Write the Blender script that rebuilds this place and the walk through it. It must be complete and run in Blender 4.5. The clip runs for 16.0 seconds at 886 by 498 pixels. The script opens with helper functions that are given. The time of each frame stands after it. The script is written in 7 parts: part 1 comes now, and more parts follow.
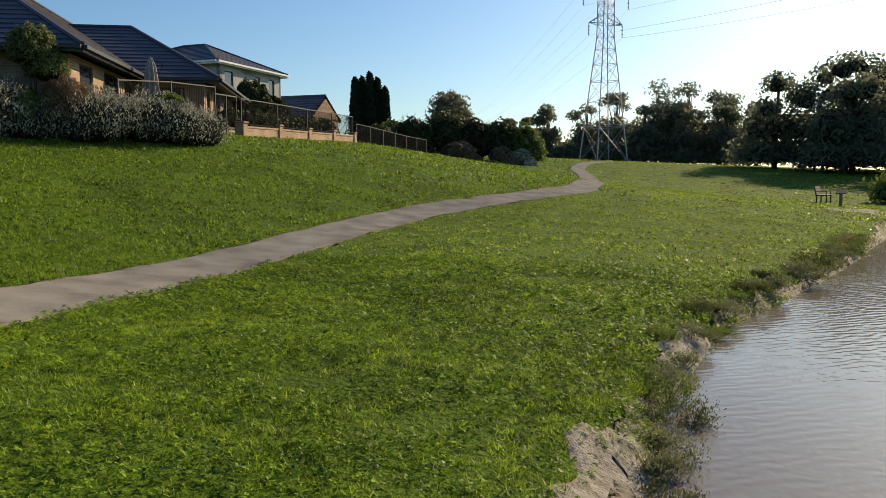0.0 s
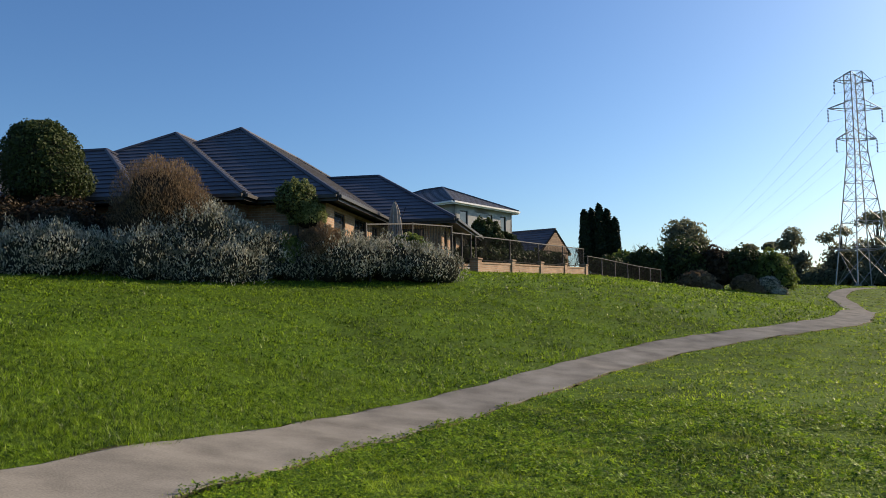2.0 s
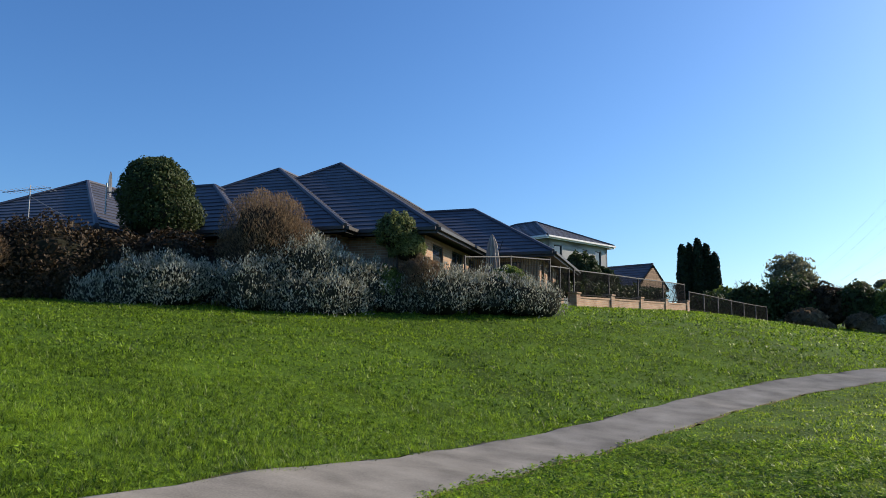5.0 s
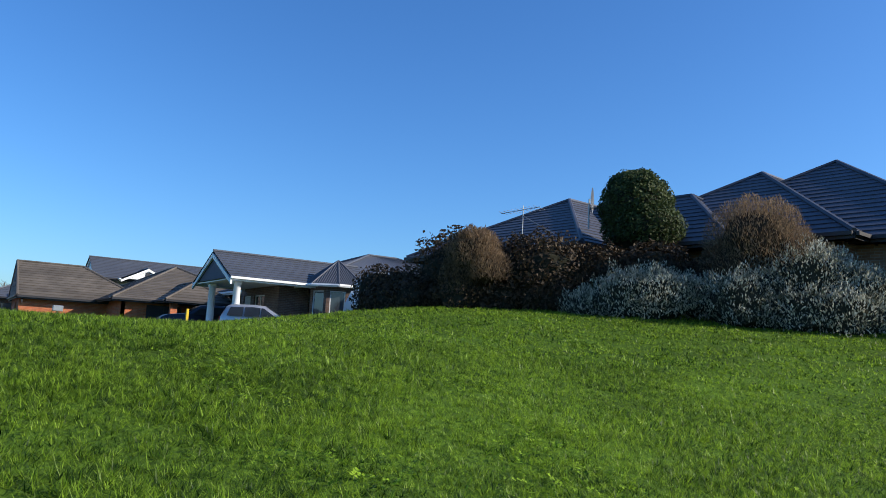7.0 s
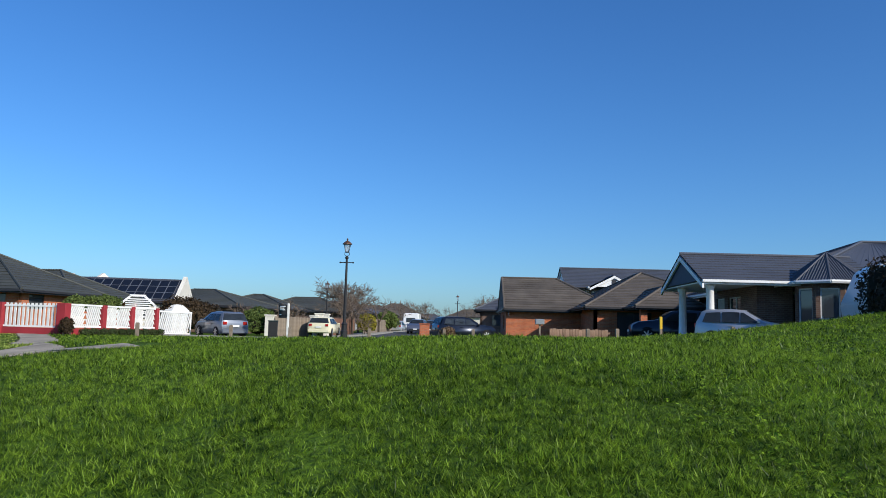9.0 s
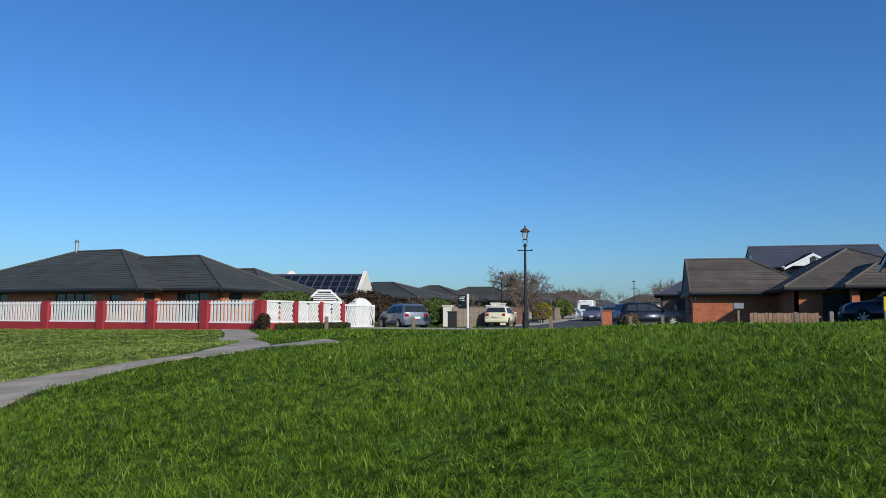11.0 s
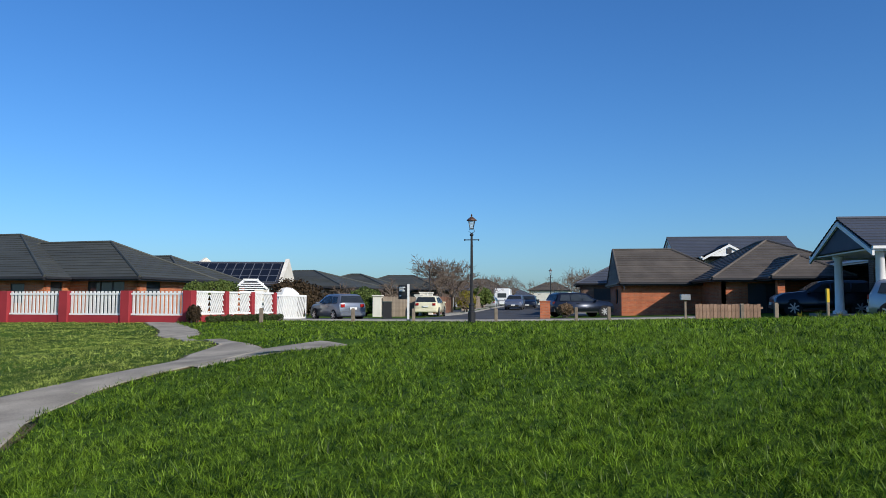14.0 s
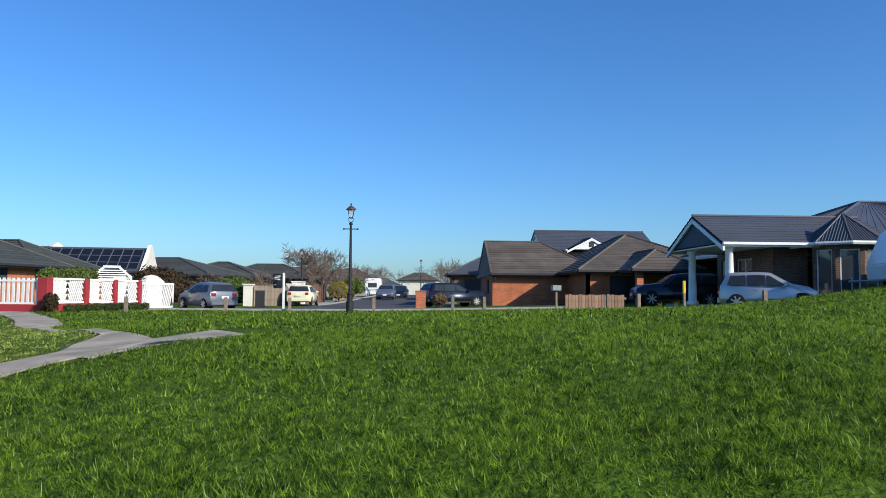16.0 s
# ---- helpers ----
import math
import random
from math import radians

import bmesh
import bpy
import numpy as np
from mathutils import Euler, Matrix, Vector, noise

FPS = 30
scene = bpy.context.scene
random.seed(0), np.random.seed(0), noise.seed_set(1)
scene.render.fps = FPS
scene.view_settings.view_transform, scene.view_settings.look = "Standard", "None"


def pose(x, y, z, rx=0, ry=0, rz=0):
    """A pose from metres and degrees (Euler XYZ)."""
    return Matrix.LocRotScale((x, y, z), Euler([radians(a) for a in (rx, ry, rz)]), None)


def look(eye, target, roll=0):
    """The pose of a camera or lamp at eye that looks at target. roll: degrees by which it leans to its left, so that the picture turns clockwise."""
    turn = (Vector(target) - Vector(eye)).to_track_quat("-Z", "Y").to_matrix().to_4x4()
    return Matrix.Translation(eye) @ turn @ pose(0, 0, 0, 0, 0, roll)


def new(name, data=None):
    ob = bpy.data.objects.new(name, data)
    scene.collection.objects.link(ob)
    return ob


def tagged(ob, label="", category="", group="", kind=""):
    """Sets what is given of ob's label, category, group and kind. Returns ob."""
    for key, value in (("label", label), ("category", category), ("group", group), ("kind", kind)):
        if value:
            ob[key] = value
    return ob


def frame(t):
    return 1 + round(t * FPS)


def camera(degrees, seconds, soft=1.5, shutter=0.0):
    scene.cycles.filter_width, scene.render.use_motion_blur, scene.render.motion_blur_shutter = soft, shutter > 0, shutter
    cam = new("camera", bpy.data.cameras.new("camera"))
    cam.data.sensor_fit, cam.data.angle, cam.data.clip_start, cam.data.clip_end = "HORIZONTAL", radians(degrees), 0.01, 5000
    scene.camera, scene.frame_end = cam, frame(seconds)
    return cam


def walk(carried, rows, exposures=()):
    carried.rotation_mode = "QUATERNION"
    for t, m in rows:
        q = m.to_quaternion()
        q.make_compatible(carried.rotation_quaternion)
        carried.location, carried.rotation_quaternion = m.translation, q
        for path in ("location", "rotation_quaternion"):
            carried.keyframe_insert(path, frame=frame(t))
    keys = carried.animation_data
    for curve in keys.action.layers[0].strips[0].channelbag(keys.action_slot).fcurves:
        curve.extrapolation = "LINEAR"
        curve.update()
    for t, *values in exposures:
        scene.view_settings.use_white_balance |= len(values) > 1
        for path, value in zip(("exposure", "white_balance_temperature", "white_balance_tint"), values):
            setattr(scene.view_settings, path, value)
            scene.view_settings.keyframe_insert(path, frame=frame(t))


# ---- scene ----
cam = camera(60.8, 16.0, soft=0.55)
PATH = [
    (0, (-0.231, 0.299, 1.058), (-0.227, 2.29, 0.868), -0.0),
    (0.5, (-0.301, 0.442, 1.074), (-0.434, 2.433, 0.953), -0.8),
    (1, (-0.415, 0.572, 1.102), (-0.759, 2.541, 1.165), -1.4),
    (1.5, (-0.498, 0.689, 1.144), (-1.023, 2.615, 1.254), -1.1),
    (2, (-0.501, 0.833, 1.173), (-1.082, 2.74, 1.333), -0.8),
    (2.5, (-0.489, 0.944, 1.177), (-1.118, 2.832, 1.369), -0.6),
    (3, (-0.493, 0.981, 1.186), (-1.174, 2.849, 1.407), -0.5),
    (3.5, (-0.534, 0.969, 1.184), (-1.239, 2.825, 1.428), -0.3),
    (6, (-1.512, 1.139, 1.009), (-2.577, 2.808, 1.293), 0.9),
    (6.5, (-1.844, 1.309, 1.049), (-3.284, 2.67, 1.322), 2.3),
    (7, (-2.321, 1.356, 1.085), (-3.995, 2.418, 1.35), 3.2),
    (7.5, (-2.784, 1.415, 1.178), (-4.587, 2.243, 1.43), 3.1),
    (8, (-3.26, 1.472, 1.279), (-5.224, 1.775, 1.508), 4.4),
    (8.5, (-3.693, 1.389, 1.351), (-5.676, 1.523, 1.57), 3.4),
    (9, (-4.047, 1.355, 1.453), (-6.035, 1.306, 1.667), 1.5),
    (11.5, (-5.063, 0.32, 1.499), (-6.937, -0.358, 1.671), 0.5),
    (12, (-5.237, -0.064, 1.514), (-7.015, -0.967, 1.677), 0.7),
    (12.5, (-5.386, -0.446, 1.563), (-7.141, -1.393, 1.712), 0.8),
    (13, (-5.487, -0.842, 1.605), (-7.321, -1.625, 1.753), 0.7),
    (13.5, (-5.647, -1.166, 1.63), (-7.59, -1.617, 1.773), 0.4),
    (14, (-5.807, -1.422, 1.684), (-7.788, -1.655, 1.827), 0.1),
    (14.5, (-5.826, -1.661, 1.664), (-7.819, -1.72, 1.817), -0.0),
    (15, (-5.774, -1.858, 1.671), (-7.767, -1.763, 1.809), 0.0),
    (15.5, (-5.74, -1.921, 1.667), (-7.733, -1.808, 1.788), 0.1),
    (16, (-5.724, -1.954, 1.668), (-7.718, -1.837, 1.786), 0.4),
]
EXPOSURE = [(0, 0.28, 10000, 12), (1.5, 0.29, 9000, 14), (3.5, 0.34, 8100, 14), (7, 0.54, 6800, 10), (9, 0.12, 6500, 10), (12.5, -0.12, 6550, 10), (14.5, 0.13, 6600, 10), (16, 0.33, 6650, 10)]
walk(cam, [(t, look(eye, target, roll)) for t, eye, target, roll in PATH], EXPOSURE)

# ---- world and sun ----
SUN_AZ, SUN_EL = 41.0, 26.5          # degrees from +y towards +x, and above the horizon
world = bpy.data.worlds.new("world")
scene.world = world
world.use_nodes = True
wn = world.node_tree
sky = wn.nodes.new("ShaderNodeTexSky")
sky.sky_type, sky.sun_disc = "NISHITA", False
sky.sun_elevation, sky.sun_rotation = radians(SUN_EL), radians(SUN_AZ)
sky.air_density, sky.dust_density, sky.ozone_density = 1.0, 1.0, 6.0
wn.nodes["Background"].inputs[1].default_value = 0.125
hue = wn.nodes.new("ShaderNodeHueSaturation")        # the clear, deep blue of a dry winter day
hue.inputs["Saturation"].default_value, hue.inputs["Hue"].default_value = 1.12, 0.503
wn.links.new(sky.outputs[0], hue.inputs["Color"])
tint = wn.nodes.new("ShaderNodeMix")
tint.data_type, tint.blend_type = "RGBA", "MULTIPLY"
tint.inputs[0].default_value, tint.inputs[7].default_value = 1.0, (0.765, 0.99, 1.14, 1)
wn.links.new(hue.outputs[0], tint.inputs[6])
wn.links.new(tint.outputs[2], wn.nodes["Background"].inputs[0])
sun_data = bpy.data.lights.new("sun", "SUN")
sun_data.energy, sun_data.angle, sun_data.color = 4.2, radians(0.53), (1.0, 0.93, 0.82)
sun = new("sun", sun_data)
_v = Vector((math.sin(radians(SUN_AZ)) * math.cos(radians(SUN_EL)), math.cos(radians(SUN_AZ)) * math.cos(radians(SUN_EL)), math.sin(radians(SUN_EL))))
sun.matrix_world = Matrix.Translation(_v * 60) @ _v.to_track_quat("Z", "Y").to_matrix().to_4x4()

# ---- materials ----
def material(name, base, rough=0.7, metal=0.0, vary=0.25, scale=3.0, grain=40.0, bump=0.15, tone=None, spec=0.4, per_object=0.0, sheer=0.0, dist=0.01):
    """A surface with a large-scale stain, a fine grain, relief and a shift from object to object."""
    m = bpy.data.materials.new(name)
    m.use_nodes = True
    t = m.node_tree
    b = t.nodes["Principled BSDF"]
    geo = t.nodes.new("ShaderNodeTexCoord")
    big, fine = t.nodes.new("ShaderNodeTexNoise"), t.nodes.new("ShaderNodeTexNoise")
    for n, s, d in ((big, scale, 4.0), (fine, grain, 3.0)):
        n.inputs["Scale"].default_value, n.inputs["Detail"].default_value = s, d
        t.links.new(geo.outputs["Object"], n.inputs["Vector"])
    mix = t.nodes.new("ShaderNodeMix")
    mix.data_type = "RGBA"
    dark = tone or tuple(c * (1 - vary) for c in base)
    light = tuple(min(1, c * (1 + vary * 0.6)) for c in base)
    mix.inputs[6].default_value, mix.inputs[7].default_value = (*dark, 1), (*light, 1)
    add = t.nodes.new("ShaderNodeMath")
    add.operation = "ADD"
    half = t.nodes.new("ShaderNodeMath")
    half.operation = "MULTIPLY"
    half.inputs[1].default_value = 0.5
    t.links.new(fine.outputs[0], half.inputs[0])
    t.links.new(big.outputs[0], add.inputs[0])
    t.links.new(half.outputs[0], add.inputs[1])
    ramp = t.nodes.new("ShaderNodeMapRange")
    ramp.inputs[1].default_value, ramp.inputs[2].default_value = 0.5, 1.0
    t.links.new(add.outputs[0], ramp.inputs[0])
    t.links.new(ramp.outputs[0], mix.inputs[0])
    out = mix.outputs[2]
    if per_object:
        info, hsv, rng = t.nodes.new("ShaderNodeObjectInfo"), t.nodes.new("ShaderNodeHueSaturation"), t.nodes.new("ShaderNodeMapRange")
        rng.inputs[3].default_value, rng.inputs[4].default_value = 1 - per_object, 1 + per_object
        t.links.new(info.outputs["Random"], rng.inputs[0])
        t.links.new(rng.outputs[0], hsv.inputs["Value"])
        t.links.new(out, hsv.inputs["Color"])
        out = hsv.outputs[0]
    t.links.new(out, b.inputs["Base Color"])
    b.inputs["Roughness"].default_value, b.inputs["Metallic"].default_value = rough, metal
    b.inputs["Specular IOR Level"].default_value = spec
    if bump:
        bp = t.nodes.new("ShaderNodeBump")
        bp.inputs["Strength"].default_value, bp.inputs["Distance"].default_value = bump, dist
        t.links.new(fine.outputs[0], bp.inputs["Height"])
        t.links.new(bp.outputs[0], b.inputs["Normal"])
    return m


def leaf_material(name, dark, light, through_light=0.45, rough=0.55, clump=0.0, straw=None, gloss=0.16):
    """Leaves and blades: colour from leaf to leaf, and light that shines through."""
    m = bpy.data.materials.new(name)
    m.use_nodes = True
    t = m.node_tree
    b = t.nodes["Principled BSDF"]
    geo = t.nodes.new("ShaderNodeNewGeometry")
    co = t.nodes.new("ShaderNodeTexCoord")
    big = t.nodes.new("ShaderNodeTexNoise")
    big.inputs["Scale"].default_value, big.inputs["Detail"].default_value = 0.55, 3
    t.links.new(co.outputs["Object"], big.inputs["Vector"])
    add = t.nodes.new("ShaderNodeMath")
    add.operation = "MULTIPLY_ADD"
    add.inputs[1].default_value = 0.6 if not clump else 0.9
    t.links.new(geo.outputs["Random Per Island"], add.inputs[0])
    rng = t.nodes.new("ShaderNodeMapRange")
    rng.inputs[1].default_value, rng.inputs[2].default_value = 0.3, 0.7
    rng.inputs[3].default_value, rng.inputs[4].default_value = (-0.12, 0.18) if clump else (0.0, 0.45)
    t.links.new(big.outputs[0], rng.inputs[0])
    t.links.new(rng.outputs[0], add.inputs[2])
    mix = t.nodes.new("ShaderNodeMix")
    mix.data_type = "RGBA"
    mix.inputs[6].default_value, mix.inputs[7].default_value = (*dark, 1), (*light, 1)
    shade = add.outputs[0]
    # Random clump tone, which also puts shaded gaps and bright tufts into the colour.
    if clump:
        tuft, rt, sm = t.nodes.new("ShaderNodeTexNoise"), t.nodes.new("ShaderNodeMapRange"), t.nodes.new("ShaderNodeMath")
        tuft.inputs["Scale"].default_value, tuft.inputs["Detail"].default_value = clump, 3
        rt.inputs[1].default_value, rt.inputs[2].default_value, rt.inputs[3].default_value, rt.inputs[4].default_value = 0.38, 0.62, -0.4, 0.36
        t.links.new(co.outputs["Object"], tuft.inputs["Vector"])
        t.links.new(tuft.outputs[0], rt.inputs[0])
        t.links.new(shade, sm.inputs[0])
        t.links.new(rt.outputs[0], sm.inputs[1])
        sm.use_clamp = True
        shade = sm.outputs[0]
    t.links.new(shade, mix.inputs[0])
    if straw:
        dry, rd, ms = t.nodes.new("ShaderNodeTexNoise"), t.nodes.new("ShaderNodeMapRange"), t.nodes.new("ShaderNodeMix")
        dry.inputs["Scale"].default_value, dry.inputs["Detail"].default_value = 0.9, 5
        rd.inputs[1].default_value, rd.inputs[2].default_value, rd.inputs[4].default_value = 0.56, 0.75, 0.6
        ms.data_type = "RGBA"
        ms.inputs[7].default_value = (*straw, 1)
        t.links.new(co.outputs["Object"], dry.inputs["Vector"])
        t.links.new(dry.outputs[0], rd.inputs[0])
        t.links.new(rd.outputs[0], ms.inputs[0])
        t.links.new(mix.outputs[2], ms.inputs[6])
        mix = ms
    t.links.new(mix.outputs[2], b.inputs["Base Color"])
    b.inputs["Roughness"].default_value = rough
    b.inputs["Specular IOR Level"].default_value = gloss
    tr = t.nodes.new("ShaderNodeBsdfTranslucent")
    t.links.new(mix.outputs[2], tr.inputs[0])
    sh = t.nodes.new("ShaderNodeMixShader")
    sh.inputs[0].default_value = through_light
    t.links.new(b.outputs[0], sh.inputs[1])
    t.links.new(tr.outputs[0], sh.inputs[2])
    t.links.new(sh.outputs[0], t.nodes["Material Output"].inputs[0])
    return m


def glass_material(name, tint=(0.05, 0.06, 0.07), rough=0.04):
    m = bpy.data.materials.new(name)
    m.use_nodes = True
    b = m.node_tree.nodes["Principled BSDF"]
    b.inputs["Base Color"].default_value = (*tint, 1)
    b.inputs["Roughness"].default_value = rough
    b.inputs["Specular IOR Level"].default_value = 0.9
    return m


M_SOIL = material("lawn_soil", (0.068, 0.127, 0.011), 0.95, vary=0.45, scale=0.6, grain=14, bump=0.9, spec=0.1, dist=0.06)
# The dark and light ends include shaded gaps and sunny tips of the tufts.
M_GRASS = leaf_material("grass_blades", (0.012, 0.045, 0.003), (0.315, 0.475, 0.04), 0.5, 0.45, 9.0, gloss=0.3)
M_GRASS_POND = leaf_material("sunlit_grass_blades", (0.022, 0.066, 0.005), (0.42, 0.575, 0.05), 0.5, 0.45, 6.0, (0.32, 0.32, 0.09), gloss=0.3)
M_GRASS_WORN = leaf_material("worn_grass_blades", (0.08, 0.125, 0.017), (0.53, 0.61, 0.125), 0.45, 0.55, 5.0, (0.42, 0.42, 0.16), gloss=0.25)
M_CLOVER = leaf_material("clover_leaves", (0.025, 0.08, 0.006), (0.33, 0.50, 0.042), 0.45, 0.5, 5.0, gloss=0.12)
M_CONCRETE = material("path_concrete", (0.282, 0.256, 0.216), 1.0, vary=0.4, scale=1.6, grain=60, bump=0.22, spec=0.06)
M_CONCRETE.node_tree.nodes["Principled BSDF"].inputs["Diffuse Roughness"].default_value = 0.3
M_ASPHALT = material("asphalt", (0.085, 0.085, 0.088), 0.9, vary=0.3, scale=0.4, grain=50, bump=0.3, spec=0.2)
M_KERB = material("kerb_concrete", (0.26, 0.25, 0.225), 0.85, vary=0.2, scale=2, spec=0.2)
M_VERGE = material("path_side_earth", (0.13, 0.11, 0.055), 0.95, vary=0.45, scale=4, grain=30, bump=0.6, spec=0.1, dist=0.02)
M_DIRT = material("dry_mud", (0.34, 0.305, 0.25), 0.95, vary=0.55, scale=9, grain=55, bump=0.8, spec=0.1, dist=0.03)
M_STONE = material("shore_stone", (0.16, 0.14, 0.12), 0.8, vary=0.5, scale=6, grain=40, bump=0.4, per_object=0.3)
M_ROOF_BLUE = material("charcoal_roof_tile", (0.07, 0.073, 0.092), 0.5, vary=0.25, scale=0.7, grain=25, bump=0.2, per_object=0.12)
M_ROOF_BROWN = material("brown_roof_tile", (0.105, 0.088, 0.072), 0.75, vary=0.35, scale=0.8, grain=20, bump=0.3, per_object=0.15)
M_ROOF_GREY = material("grey_green_roof_tile", (0.062, 0.066, 0.058), 0.7, vary=0.2, scale=0.6, grain=25, bump=0.2, per_object=0.1)
M_ROOF_STEEL = material("slate_blue_steel_roof", (0.075, 0.082, 0.10), 0.5, vary=0.15, scale=0.5, grain=12, bump=0.05)
M_BRICK_TAN = material("tan_brick", (0.40, 0.26, 0.17), 0.9, vary=0.3, scale=5, grain=30, per_object=0.2)
M_BRICK_RED = material("red_brick", (0.36, 0.115, 0.055), 0.9, vary=0.3, scale=5, grain=30, per_object=0.2)
M_RENDER_GREY = material("grey_render", (0.42, 0.42, 0.41), 0.9, vary=0.12, scale=1.2)
M_CREAM = material("cream_render", (0.74, 0.70, 0.60), 0.9, vary=0.12, scale=1.2)
M_WHITE = material("white_paint", (0.80, 0.80, 0.78), 0.55, vary=0.08, scale=2)
M_WHITE_WORN = material("weathered_white_paint", (0.76, 0.75, 0.71), 0.6, vary=0.15, scale=3, per_object=0.05)
M_RED = material("crimson_painted_render", (0.33, 0.030, 0.038), 0.75, vary=0.18, scale=1.0)
M_BLACK = material("black_metal", (0.018, 0.018, 0.02), 0.5, vary=0.2, scale=3, bump=0.05)
M_DARK_TRIM = material("dark_fascia", (0.03, 0.03, 0.035), 0.5, vary=0.15, scale=2, bump=0.03)
M_NAVY = material("slate_blue_board", (0.055, 0.07, 0.10), 0.7, vary=0.12, scale=1.5)
M_STEEL = material("galvanised_steel", (0.36, 0.37, 0.38), 0.5, metal=0.7, vary=0.15, scale=2, bump=0.05)
M_TIMBER = material("weathered_timber", (0.25, 0.20, 0.15), 0.9, vary=0.35, scale=4, grain=30, per_object=0.18)
M_TIMBER_RED = material("stained_timber", (0.20, 0.10, 0.065), 0.85, vary=0.35, scale=4, grain=30, per_object=0.18)
M_TIMBER_WARM = material("sun_bleached_timber", (0.30, 0.19, 0.13), 0.9, vary=0.35, scale=4, grain=30, per_object=0.2)
M_BARK = material("bark", (0.085, 0.07, 0.055), 0.95, vary=0.4, scale=5, grain=25, bump=0.5)
M_TWIG = material("grey_brown_twigs", (0.16, 0.12, 0.09), 0.95, vary=0.3, scale=3)
M_GLASS = glass_material("window_glass")
M_CURTAIN = material("pale_curtain", (0.55, 0.53, 0.50), 0.9, vary=0.2, scale=5)
M_RUBBER = material("rubber", (0.014, 0.014, 0.015), 0.85, vary=0.2, scale=6)
M_ALLOY = material("alloy_wheel", (0.45, 0.46, 0.48), 0.35, metal=0.8, vary=0.1, scale=6, bump=0.0)
M_LAMP_RED = glass_material("tail_lamp_red", (0.35, 0.012, 0.01), 0.15)
M_LAMP_CLEAR = glass_material("headlamp_clear", (0.6, 0.6, 0.6), 0.1)
M_PLASTIC = material("dark_plastic", (0.02, 0.021, 0.022), 0.6, vary=0.15, scale=6, bump=0.03)
M_CANVAS = material("faded_canvas", (0.36, 0.31, 0.27), 0.9, vary=0.25, scale=6, bump=0.3)

# ---- building blocks ----
def mesh_of(name, bm, mat, smooth=False):
    me = bpy.data.meshes.new(name)
    bm.to_mesh(me)
    bm.free()
    for m in (mat if isinstance(mat, (list, tuple)) else [mat]):
        me.materials.append(m)
    if smooth:
        me.shade_smooth()
    return me


def part(name, bm, mat, parent=None, label="", smooth=False):
    """Links a bmesh as one mesh object under a thing or under a part."""
    ob = new(name, mesh_of(name, bm, mat, smooth) if isinstance(bm, bmesh.types.BMesh) else bm)
    ob.parent = parent
    if label:
        ob["label"] = label
    return ob


def thing(name, m, label, category, group="", kind=""):
    ob = new(name)
    ob.empty_display_size = 0.2
    ob.matrix_world = m
    return tagged(ob, label, category, group, kind)


def box(bm, x0, y0, z0, x1, y1, z1, m=None, bevel=0.0):
    """A box between two corners, moved by m."""
    vs = [bm.verts.new((x, y, z)) for x in (x0, x1) for y in (y0, y1) for z in (z0, z1)]
    fs = [bm.faces.new([vs[i] for i in f]) for f in ((0, 1, 3, 2), (4, 6, 7, 5), (0, 4, 5, 1), (2, 3, 7, 6), (0, 2, 6, 4), (1, 5, 7, 3))]
    if bevel:
        es = list({e for f in fs for e in f.edges})
        r = bmesh.ops.bevel(bm, geom=es, offset=bevel, segments=1, affect="EDGES")
        vs = list({v for v in vs if v.is_valid} | {v for f in r["faces"] for v in f.verts})
    if m is not None:
        for v in vs:
            v.co = m @ v.co
    return vs


def boxes(*specs, bevel=0.0):
    bm = bmesh.new()
    for s in specs:
        box(bm, *s[:6], m=s[6] if len(s) > 6 else None, bevel=bevel)
    return bm


def tube(bm, pts, radii, sides=8, cap=True):
    """A tube along points with a radius at each."""
    pts = [Vector(p) for p in pts]
    radii = radii if isinstance(radii, (list, tuple)) else [radii] * len(pts)
    rings = []
    for i, p in enumerate(pts):
        d = (pts[min(i + 1, len(pts) - 1)] - pts[max(i - 1, 0)]).normalized()
        a = d.orthogonal().normalized() if abs(d.z) > 0.9 else d.cross(Vector((0, 0, 1))).normalized()
        if abs(d.z) > 0.9:
            a = Vector((1, 0, 0)) - d * d.x
            a.normalize()
        b = d.cross(a)
        rings.append([bm.verts.new(p + (a * math.cos(k) + b * math.sin(k)) * radii[i]) for k in (2 * math.pi * j / sides for j in range(sides))])
    for r0, r1 in zip(rings, rings[1:]):
        for j in range(sides):
            bm.faces.new((r0[j], r0[(j + 1) % sides], r1[(j + 1) % sides], r1[j]))
    if cap:
        bm.faces.new(rings[0][::-1])
        bm.faces.new(rings[-1])
    return bm


def turned(bm, profile, sides=16, x=0, y=0):
    """A turned body from (radius, height) pairs."""
    rings = [[bm.verts.new((x + r * math.cos(2 * math.pi * j / sides), y + r * math.sin(2 * math.pi * j / sides), z)) for j in range(sides)] for r, z in profile]
    for r0, r1 in zip(rings, rings[1:]):
        for j in range(sides):
            bm.faces.new((r0[j], r0[(j + 1) % sides], r1[(j + 1) % sides], r1[j]))
    bm.faces.new(rings[0][::-1])
    bm.faces.new(rings[-1])
    return bm


